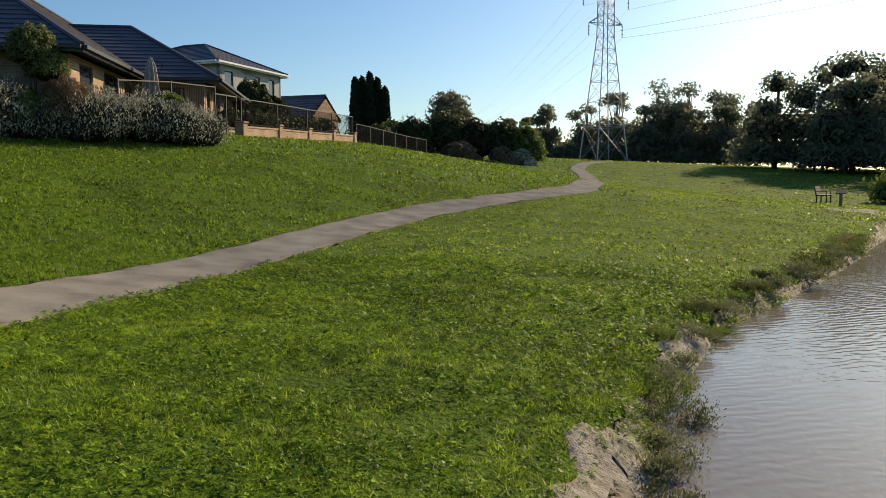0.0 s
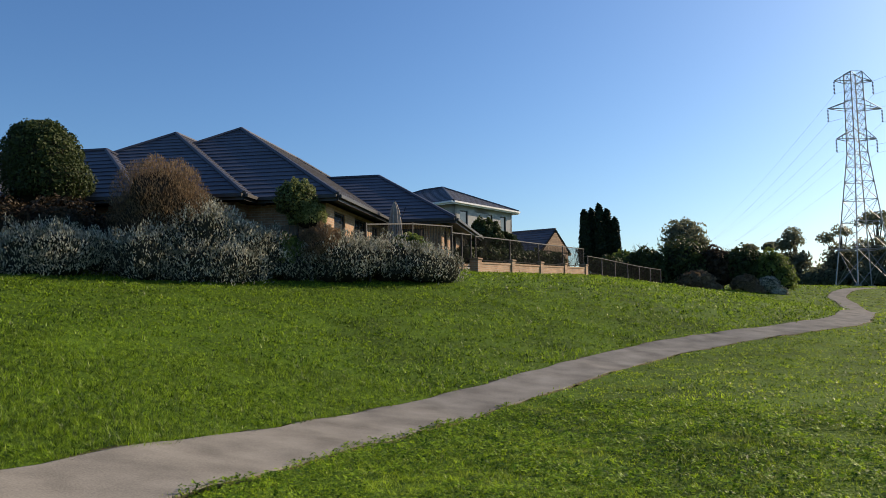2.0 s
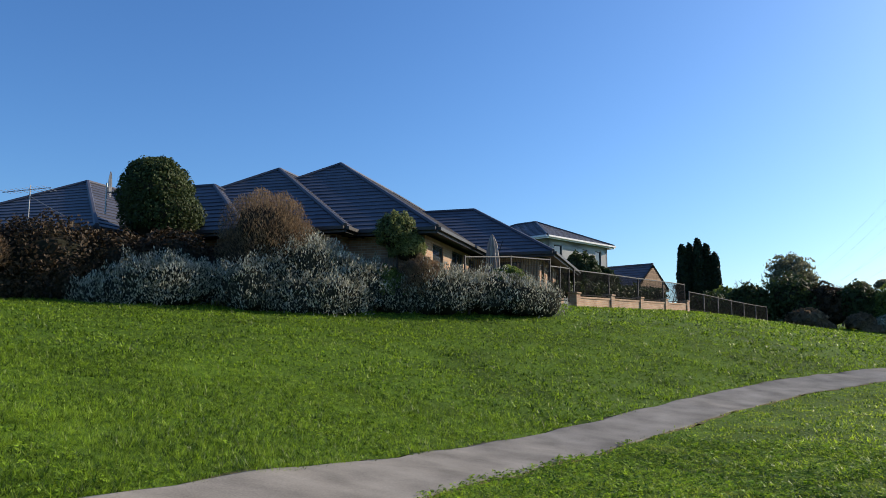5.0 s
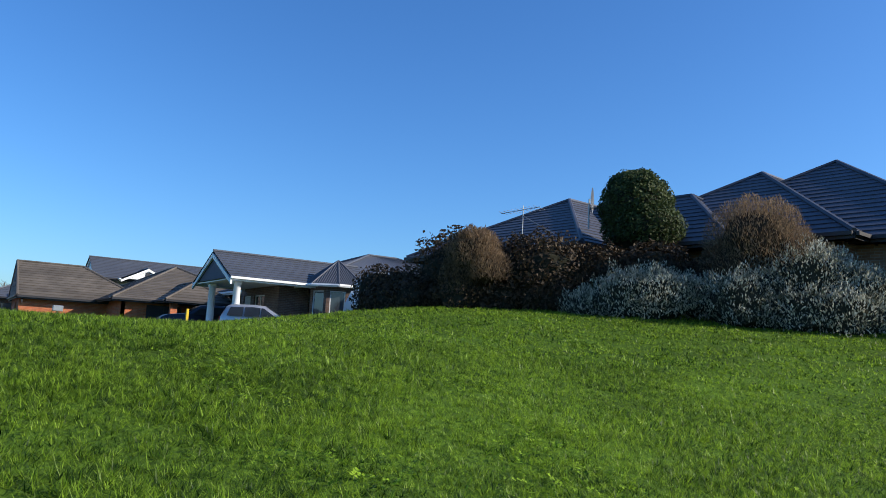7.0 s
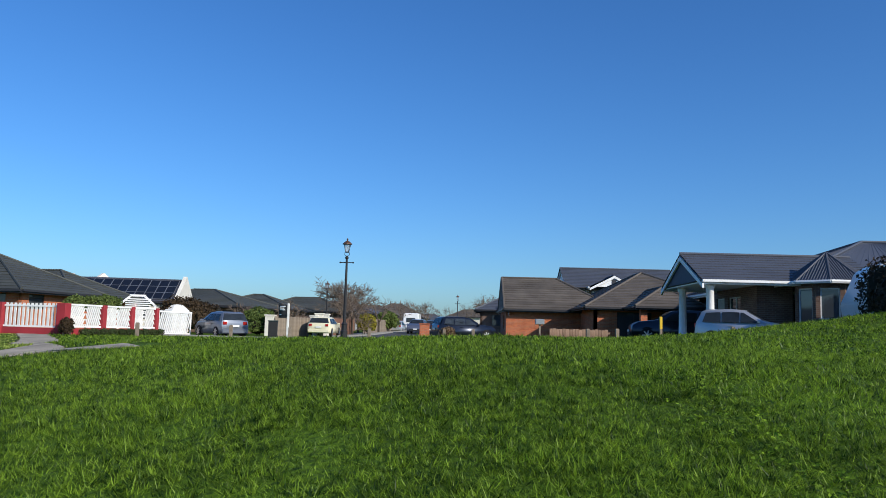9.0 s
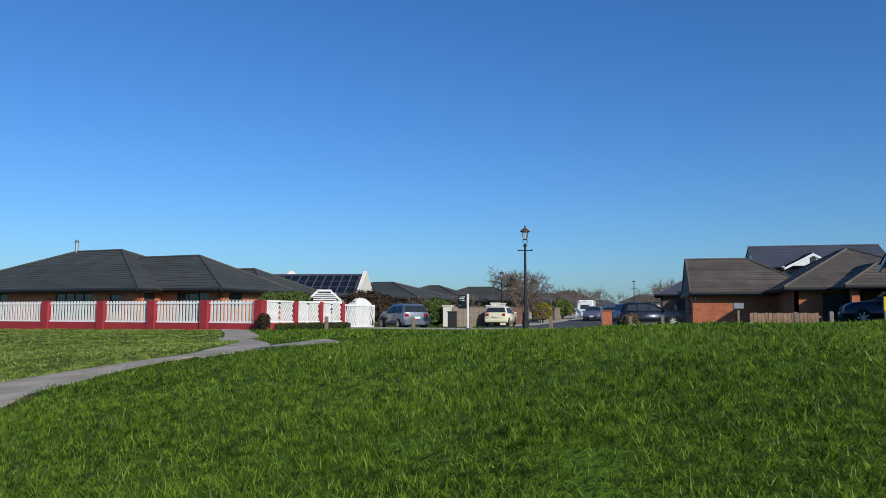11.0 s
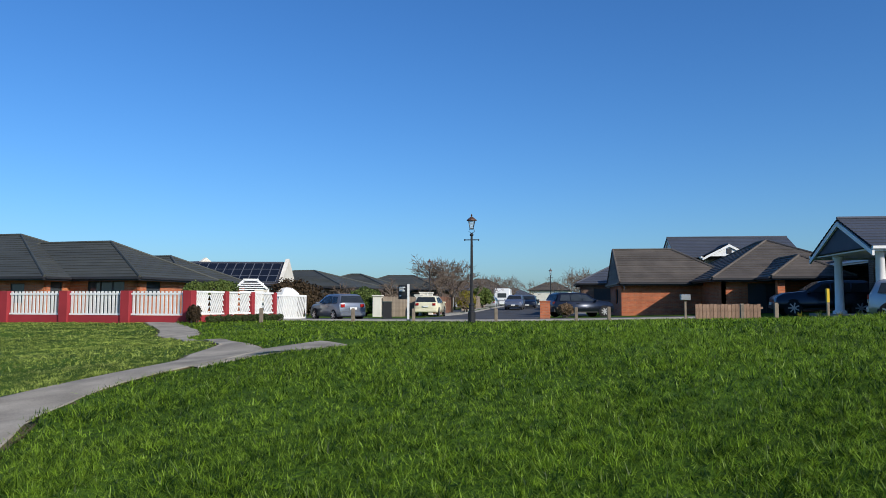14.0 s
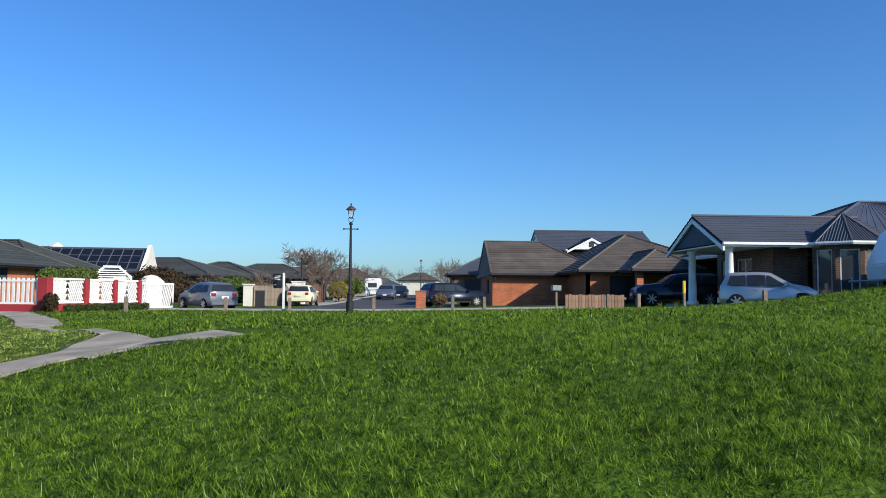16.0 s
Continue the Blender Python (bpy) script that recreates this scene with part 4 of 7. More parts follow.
railing([(-10.6, 24.9), (-9.1, 30.3)], 1.75, "dark steel railing with a pale top rail around the terrace", lift=0.1)
railing([(-9.1, 30.3), (-8.9, 32.6)], 1.5, "dark steel gate railing beside the terrace", lift=0.1, posts_every=1.2)
railing([(-8.7, 32.6), (-5.7, 47.2)], 1.55, "dark steel railing on tan brick piers with low brick plinths", plinth=True, posts_every=3.7)
railing([(-5.5, 47.6), (-1.4, 58.9)], 1.15, "steel rod fence along the top of the lawn", posts_every=2.0, post_mat=M_RAIL)
b = chain([(-10.0, 34, 3.6, 0.6, 0.5), (-8.6, 40, 3.7, 0.7, 0.6), (-7.2, 46, 3.8, 0.8, 0.7)], 1.2, 31)
bush("shrub", -8.6, 40, local(b, -8.6, 40), 9000, 0.1, M_LEAF_DARK, "dark low shrubs behind the brick-piered railing", 31, 1.6, stems=6)
b = [(-10.9, 43.5, 5.0, 1.1, 1.1, 1.3), (-10.0, 44.3, 4.6, 1.0, 1.0, 1.0)]
bush("shrub", -10, 45, local(b, -10, 45), 9000, 0.13, M_LEAF_DARK, "tall bushy dark shrub before the grey house", 32, 1.8)

# shrubs further along the hill
for k, (x, y, zc, rr, rz, m, lab) in enumerate((
        (-2.6, 63.5, 4.3, 1.6, 1.5, M_LEAF_DARK, "dark green garden shrub on the hill"), (0.2, 64, 4.6, 2.1, 1.9, M_LEAF_DARK, "dark green garden shrub on the hill"),
        (2.6, 63.8, 4.2, 1.5, 1.5, M_LEAF_BRONZE, "rounded bronze shrub on the hill"), (4.7, 63.5, 4.1, 1.5, 1.5, M_LEAF_DARK, "dark green garden shrub on the hill"),
        (6.6, 62.8, 3.6, 1.35, 1.6, M_LEAF_GREEN, "clipped green shrub at the end of the garden"), (1.2, 61, 3.0, 1.3, 0.8, M_LEAF_BROWN, "low dry tussock shrub on the hill"),
        (4.6, 61.2, 2.75, 0.9, 0.65, M_LEAF_BROWN, "low dry tussock shrub on the hill"), (6.2, 61.4, 2.65, 0.75, 0.6, M_LEAF_SILVER, "low grey shrub on the hill"),
        (-4.5, 66, 4.5, 1.8, 1.3, M_LEAF_GREEN, "leafy green garden shrub on the hill"), (-5.5, 62, 4.0, 1.6, 1.2, M_LEAF_DARK, "dark green garden shrub on the hill"))):
    b = [(x, y, zc, rr, rr, rz), (x + 0.6, y - 0.3, zc - 0.6, rr * 0.8, rr * 0.8, rz * 0.8)]
    bush("shrub", x, y, local(b, x, y), 3800, 0.16, m, lab, 40 + k, 1.7, group="hilltop shrubs")
for k, (x, y, h) in enumerate(((-8.4, 73.0, 6.3), (-7.8, 73.7, 6.4), (-7.05, 73.4, 6.8), (-6.4, 74.0, 6.4), (-5.7, 74.1, 5.7))):
    g0 = gz(x, y)
    leafy_tree(x, y, h, [(0, 0, h * 0.3 + j * h * 0.16, (0.64 - 0.08 * abs(j - 1)), (0.64 - 0.08 * abs(j - 1)), h * 0.17) for j in range(5)], 5000, 0.13, M_LEAF_CYPRESS,
               "narrow dark cypress in a close clump", 60 + k, 0.12, 2.2, 0.12, "cypress clump", 0.3, 0.8, name="cypress")
leafy_tree(0.5, 72, 6, [(0, 0, 4.0, 2.0, 2.0, 1.8), (0.8, 0.5, 3.0, 1.6, 1.6, 1.4)], 3500, 0.16, M_LEAF_GUM, "thin leafless-topped tree behind the shrubs", 64, 0.1, 2.4, 0.3, inner=0)
for k, (x, y, h) in enumerate(((-3.2, 72, 4.5), (4.2, 71, 4.6), (-9.5, 72, 4.0), (6.5, 70, 3.6))):
    bare_tree(x, y, h, "bare twiggy garden tree on the hill", 70 + k, depth=4, girth=0.07)

# ---- the far trees, pylon and bench ----
PYLON_ARMS = ((18.7, 2.66), (22.6, 3.56), (26.2, 2.55))      # height and reach


def pylon(x, y):
    t = thing("pylon", on_ground(x, y, 20), "tall galvanised steel lattice power pylon", "pylon")
    half = lambda z: 2.4 - 1.55 * z / 17 if z < 17 else 0.85 - 0.1 * (z - 17) / 10.4
    levels = [0, 4.7, 8.2, 11.0, 13.3, 15.3, 17, 18.7, 20.0, 21.3, 22.6, 23.8, 25.0, 26.2, 27.4]
    corners = ((1, 1), (-1, 1), (-1, -1), (1, -1))
    for cx, cy in corners:
        bm = bmesh.new()
        tube(bm, [(cx * half(z), cy * half(z), z) for z in levels], 0.085, 4)
        part("leg", bm, M_STEEL, t)
        part("footing", boxes((cx * 2.4 - 0.3, cy * 2.4 - 0.3, -0.8, cx * 2.4 + 0.3, cy * 2.4 + 0.3, 0.3)), M_KERB, t)
    for z0, z1 in zip(levels, levels[1:]):
        for (ax, ay), (bx, by) in zip(corners, corners[1:] + corners[:1]):
            h0, h1 = half(z0), half(z1)
            for p, q in (((ax * h0, ay * h0, z0), (bx * h1, by * h1, z1)), ((bx * h0, by * h0, z0), (ax * h1, ay * h1, z1)), ((ax * h1, ay * h1, z1), (bx * h1, by * h1, z1))):
                bm = bmesh.new()
                tube(bm, [p, q], 0.036, 4)
                part("brace", bm, M_STEEL, t)
    for z, reach in PYLON_ARMS:
        for s in (-1, 1):
            arm = bmesh.new()
            h = half(z)
            for yy in (-h, h):
                tube(arm, [(s * h, yy, z), (s * reach, 0, z + 0.1)], 0.055, 4)
                tube(arm, [(s * h, yy, z + 1.1), (s * reach, 0, z + 0.1)], 0.055, 4)
                for f in (0.35, 0.65):
                    tube(arm, [(s * (h + (reach - h) * f), yy * (1 - f), z + 0.1 * f), (s * (h + (reach - h) * f), yy * (1 - f), z + 1.1 - f * 1.0)], 0.03, 4)
            a = part("cross_arm", arm, M_STEEL, t)
            ins = bmesh.new()
            for k in range(9):
                turned(ins, [(0.03, z - 1.6 + k * 0.18), (0.13, z - 1.55 + k * 0.18), (0.03, z - 1.46 + k * 0.18)], 8, x=s * reach)
            part("insulator", ins, M_PLASTIC, a)
    ring = bmesh.new()
    for (ax, ay), (bx, by) in zip(corners, corners[1:] + corners[:1]):
        for q, zz in ((2.3, 4.7), (2.55, 4.95)):
            tube(ring, [(ax * q, ay * q, zz), (bx * q, by * q, zz)], 0.035, 4)
    part("climbing_guard", ring, M_STEEL, t)
    return t


pylon(22.35, 106.5)


def cable(a, b, sag):
    bm = bmesh.new()
    a, b = Vector(a), Vector(b)
    tube(bm, [a.lerp(b, k / 30) - Vector((0, 0, sag * 4 * (k / 30) * (1 - k / 30))) for k in range(31)], 0.012, 4)
    ob = new("power_cable", mesh_of("power_cable", bm, M_STEEL))
    return tagged(ob, "thin grey overhead power cable between pylons", "cable", "power cables")


base = gz(22.35, 106.5)
for z, reach in PYLON_ARMS:
    for s in (-1, 1):
        c, w = math.cos(radians(20)), math.sin(radians(20))
        p = (22.35 + s * reach * c, 106.5 + s * reach * w, base + z - 1.65)
        cable(p, (95 + s * reach, -130 + s * 2, base + z), 7)
        cable(p, (0 + s * reach, 420, base + z + 4), 7)


def gum_tree(x, y, h, spread_r, seed, count, mat, label, low=0.35):
    rng = np.random.default_rng(seed)
    blobs = []
    for k in range(9):
        a = rng.random() * 6.28
        r = spread_r * (0.25 + 0.6 * rng.random())
        zz = h * (low + (0.93 - low) * rng.random())
        q = spread_r * (0.32 + 0.25 * rng.random())
        blobs.append((r * math.cos(a), r * math.sin(a), zz, q, q, q * 0.75))
    for k in range(6 if low < 0.4 else 0):
        a = k * 1.05 + seed
        blobs.append((spread_r * 0.65 * math.cos(a), spread_r * 0.65 * math.sin(a), h * 0.15, spread_r * 0.6, spread_r * 0.6, h * 0.2))
        blobs.append((spread_r * 0.5 * math.cos(a + 0.5), spread_r * 0.5 * math.sin(a + 0.5), h * 0.42, spread_r * 0.5, spread_r * 0.5, h * 0.2))
    blobs.append((0, 0, h * 0.88, spread_r * 0.5, spread_r * 0.5, h * 0.12))
    return leafy_tree(x, y, h, blobs, count, 0.25, mat, label, seed, 0.28, 2.0, 0.3, "parkland trees", 0.7, 0.0 if low > 0.25 else 0.42)


for k, (x, y, h, r) in enumerate(((17, 125, 8.5, 2.8), (28, 124, 10.5, 3.6), (34, 122, 12.3, 4.2), (39, 122, 12.4, 4.0), (44, 121, 10.5, 3.8), (31, 118, 8, 3.2), (37, 117, 7.5, 3.4), (43, 116, 8, 3.4), (49, 119, 9, 3.8), (24, 128, 9, 3))):
    gum_tree(x, y, h + 1.3, r, 80 + k, 6000, M_LEAF_GUM, "tall gum tree with a clumped dark crown", 0.3)
for k, (x, y, h, r) in enumerate(((36.5, 84, 10.0, 4.4), (44, 82, 12.6, 5.4), (40, 76, 9, 4.2), (51, 78, 14.5, 6), (59, 76, 15, 6.5), (68, 74, 14, 6), (50, 66, 9, 4.6), (60, 62, 10, 5), (56, 90, 13, 6), (72, 60, 12, 6))):
    gum_tree(x, y, h, r, 100 + k, 8000, M_LEAF_EVERGREEN_HAZY, "broad dark evergreen tree by the pond", 0.14)
for k, (x, y, h, r) in enumerate(((8, 126, 3.2, 2.4), (13, 124, 3.4, 2.6), (20, 121, 3.4, 2.6), (26, 119, 3.4, 2.6), (2, 130, 4.5, 3), (-6, 128, 5.5, 3.4))):
    b = [(0, 0, h * 0.5, r, r, h * 0.5), (r * 0.8, 0, h * 0.4, r * 0.8, r * 0.8, h * 0.4)]
    bush("shrub", x, y, b, 3000, 0.32, M_LEAF_EVERGREEN_HAZY, "dark shrubs on the skyline behind the lawn", 120 + k, 1.8, group="skyline shrubs")
for k, (x, y, h) in enumerate(((11, 132, 8.5), (14.5, 134, 9), (8, 131, 7))):
    leafy_tree(x, y, h, [(0.4, 0, h * 0.85, 1.3, 1.3, 0.8), (-0.9, 0.3, h * 0.65, 1.1, 1.1, 0.7), (0.9, 0, h * 0.5, 0.9, 0.9, 0.6)], 1400, 0.3, M_LEAF_GUM, "thin straggly gum tree on the skyline", 130 + k, 0.12, 2.2, 0.35, "straggly skyline gums", 0.7, 0)
b = chain([(24.5, 44, 0.1, 1.4, 0.9), (30, 43, 0.4, 2.2, 1.2), (36, 45, 0.5, 2.4, 1.4)], 1.6, 140)
bush("shrub", 29, 43.4, local(b, 29, 43.4), 9000, 0.14, M_LEAF_GREEN, "tangled green bank growth beside the bench", 140, 1.8, stems=5)


def park_bench(x, y, turn):
    t = thing("park_bench", on_ground(x, y, turn), "slatted timber park bench facing the pond", "bench")
    for sx in (-0.75, 0.75):
        bm = boxes((sx - 0.03, -0.28, -0.1, sx + 0.03, -0.22, 0.42), (sx - 0.03, 0.2, -0.1, sx + 0.03, 0.26, 0.42), (sx - 0.03, -0.28, 0.38, sx + 0.03, 0.26, 0.43))
        box(bm, sx - 0.03, 0, 0, sx + 0.03, 0.06, 0.5, pose(0, 0.22, 0.4, -14))
        part("frame", bm, M_BLACK, t)
        part("armrest", boxes((sx - 0.04, -0.28, 0.62, sx + 0.04, 0.28, 0.66), (sx - 0.025, -0.26, 0.42, sx + 0.025, -0.21, 0.62)), M_TIMBER, t)
    for k in range(5):
        part("seat_slat", boxes((-0.85, -0.28 + k * 0.11, 0.435, 0.85, -0.19 + k * 0.11, 0.47), bevel=0.005), M_TIMBER, t)
    for k in range(4):
        part("back_slat", boxes((-0.85, -0.02, 0.08 + k * 0.115, 0.85, 0.01, 0.17 + k * 0.115, pose(0, 0.22, 0.4, -14))), M_TIMBER, t)


park_bench(20.6, 41.5, 55)
t = thing("information_post", on_ground(17.9, 34.6, -30), "short timber post with a sloping plaque", "post")
part("post", boxes((-0.07, -0.07, -0.2, 0.07, 0.07, 0.62)), M_TIMBER, t)
part("plaque", boxes((-0.22, -0.16, -0.02, 0.22, 0.16, 0.02, pose(0, 0, 0.66, 25))), M_BLACK, t)

# ---- the pond and its bank ----
WATER = -0.74
m = bpy.data.materials.new("pond_water")
m.use_nodes = True
t = m.node_tree
b = t.nodes["Principled BSDF"]
b.inputs["Base Color"].default_value = (0.17, 0.14, 0.115, 1)
b.inputs["Roughness"].default_value, b.inputs["IOR"].default_value = 0.1, 1.33
co, mp, wv, ns, ad, bp = (t.nodes.new(k) for k in ("ShaderNodeTexCoord", "ShaderNodeMapping", "ShaderNodeTexWave", "ShaderNodeTexNoise", "ShaderNodeMath", "ShaderNodeBump"))
mp.inputs["Rotation"].default_value = (0, 0, radians(70))
wv.inputs["Scale"].default_value, wv.inputs["Distortion"].default_value, wv.inputs["Detail"].default_value, wv.inputs["Detail Scale"].default_value = 2.3, 7.0, 2.5, 1.6
ns.inputs["Scale"].default_value, ns.inputs["Detail"].default_value = 4.5, 4
t.links.new(co.outputs["Object"], mp.inputs[0])
t.links.new(mp.outputs[0], wv.inputs[0])
t.links.new(mp.outputs[0], ns.inputs[0])
t.links.new(wv.outputs[1], ad.inputs[0])
t.links.new(ns.outputs[0], ad.inputs[1])
bp.inputs["Strength"].default_value, bp.inputs["Distance"].default_value = 0.07, 0.03
t.links.new(ad.outputs[0], bp.inputs["Height"])
t.links.new(bp.outputs[0], b.inputs["Normal"])
M_WATER = m
bm = bmesh.new()
bm.faces.new([bm.verts.new(p) for p in ((-4, -40, WATER), (60, -40, WATER), (75, 45, WATER), (14.5, 45, WATER), (-1, 2, WATER))])
tagged(part("water", bm, M_WATER), "rippled grey-brown pond water", "water", kind="structure")

rng = np.random.default_rng(7)


def shore(y):
    return float(np.interp(y, SHORE_Y, SHORE_X))


bm = bmesh.new()
bmesh.ops.create_icosphere(bm, subdivisions=2, radius=1)
for v in bm.verts:
    v.co *= 1 + 0.25 * math.sin(v.co.x * 3 + 1) * math.sin(v.co.y * 4) + 0.12 * math.sin(v.co.z * 5)
stone_mesh = mesh_of("stone", bm, M_STONE, True)
bank = thing("stone_edging", pose(2.2, 6.3, WATER), "dark rough stones along the water's edge", "stones")
for k in range(290):
    y = 2.6 + 20 * rng.random() ** 1.5
    x = shore(y) + rng.normal() * 0.14 + 0.03
    s = 0.03 + 0.07 * rng.random() ** 2
    o = part("stone", stone_mesh, None, bank)
    o.location = (x - 2.2, y - 6.3, gz(x, y) - WATER + s * 0.2)
    o.scale = (s * (0.8 + rng.random() * 0.6), s * (0.8 + rng.random() * 0.5), s * 0.7)
    o.rotation_euler = (rng.random(), rng.random(), rng.random() * 6)


def bare_patch(cx, cy, rx, ry, turn, label, seed, mat=None):
    """An uneven bare patch that lies just over the lawn."""
    n, rings = 40, 7
    c, s = math.cos(radians(turn)), math.sin(radians(turn))
    rg = np.random.default_rng(seed)
    edge = 1 + 0.14 * np.sin(np.arange(n) * 2 * np.pi / n * 3 + seed) + 0.1 * np.sin(np.arange(n) * 2 * np.pi / n * 7 + 2) + 0.09 * rg.normal(size=n)
    pts, fc = [], []
    for i in range(rings + 1):
        for j in range(n):
            a, r = 2 * math.pi * j / n, i / rings * edge[j]
            px, py = rx * r * math.cos(a), ry * r * math.sin(a)
            X, Y = cx + px * c - py * s, cy + px * s + py * c
            pts.append((X, Y, gz(X, Y) + float(swell(X, Y)) + (0.014 if i < rings - 1 else 0.004 if i < rings else -0.05) + 0.006 * rg.normal() * (i < rings)))
    for i in range(rings):
        for j in range(n):
            fc.append((i * n + j, (i + 1) * n + j, (i + 1) * n + (j + 1) % n, i * n + (j + 1) % n))
    ob = new("bare_patch", mesh_np("bare_patch", np.array(pts), np.array(fc), mat or M_DIRT, True))
    return tagged(ob, label, "ground", kind="structure")


bare_patch(0.88, 4.15, 0.56, 1.12, -14, "dry pale trodden mud beside the pond", 1)
bare_patch(2.3, 7.7, 0.35, 1.1, -25, "dry pale trodden mud beside the pond", 2)
bare_patch(16.4, 30.5, 1.2, 2.6, -32, "dry pale mud at the pond's edge", 3)
mud_line = [(shore(y) - 0.05, y) for y in (2.4, 4.3, 6.3, 9.4, 12.7, 16.6, 20, 24, 29, 36)]
M_MUD = material("wet_bank_mud", (0.085, 0.07, 0.05), 0.8, vary=0.45, scale=4, grain=25, bump=0.8, dist=0.04)
ribbon("bank_edge", mud_line, 0.95, M_MUD, lift=0.008, ragged=0.25, uneven=1.0, label="dark wet mud along the pond edge", category="bank")
weed_kinds = (M_LEAF_REED, M_LEAF_GREEN, M_LEAF_REED, M_LEAF_WEED, M_LEAF_GREEN)
for k in range(30):
    y = 3.6 + 15.5 * (k / 29) ** 1.15
    h = 0.05 + 0.07 * rng.random() + (0.1 if k in (5, 6, 20, 24, 26, 28) else 0)
    w = 0.07 + 0.09 * rng.random() + 0.014 * y
    x = shore(y) - (0.12 + 0.22 * rng.random() if y < 6.2 else 0.4 + 0.35 * rng.random()) - 0.01 * y
    tw = thing("weed_clump", on_ground(x, y, rng.random() * 360), "ragged green weeds overhanging the pond bank", "plant", "bank weeds")
    blobs = [(rng.normal() * w * 0.6, rng.normal() * w * 0.6, h * (0.3 + 0.5 * rng.random()), w * (0.5 + 0.5 * rng.random()), w * (0.5 + 0.5 * rng.random()), h * (0.6 + 0.6 * rng.random())) for j in range(4)]
    bm = bmesh.new()
    for j in range(5):
        tube(bm, [(0, 0, -0.05), (rng.normal() * w * 0.5, rng.normal() * w * 0.5, h * 1.2)], [0.006, 0.002], 4)
    part("stem", bm, M_TWIG, tw)
    leaf_cloud("foliage", blobs, 1500 if k < 14 else 1100, (0.008 if k < 14 else 0.014) * (1 if k % 2 else 1.4), M_LEAF_BROWN if k == 27 else M_LEAF_WEED if k % 3 == 1 else weed_kinds[k % 5], tw, 300 + k, 3.5 if k % 2 else 1.8, 0.9, 0.5, 0.5)

# ---- the street ----
STREET = [(-44.5, -5.4), (-60, -4.0), (-80, -2.8), (-110, -0.9), (-150, 1.4)]
ribbon("road", STREET, 7.2, M_ASPHALT, lift=0.03, ragged=0.0, label="grey asphalt street between parked cars", category="road")
ribbon("road", [(-46.6, -15), (-46.2, -6), (-46.4, 3), (-47.5, 9)], 6.4, M_ASPHALT, lift=0.036, ragged=0.0, label="grey asphalt turning head of the street", category="road")
for side in (-1, 1):
    line = [(x + 0.04 * side, y - side * 3.72) for x, y in STREET]
    ribbon("kerb", line[1:] if side < 0 else line[1:], 0.16, M_KERB, lift=0.15, ragged=0.0, label="pale concrete kerb along the street", category="kerb")
    ribbon("pavement", [(x, y - side * 2.0) for x, y in line[1:]], 1.5, M_KERB, lift=0.05, ragged=0.0, label="pale concrete pavement beside the street", category="pavement")
ribbon("kerb", [(-43.2, -14), (-43.0, -6), (-43.2, 3), (-44.2, 9)], 0.16, M_KERB, lift=0.1, ragged=0.0, label="low concrete kerb where lawn meets street", category="kerb")


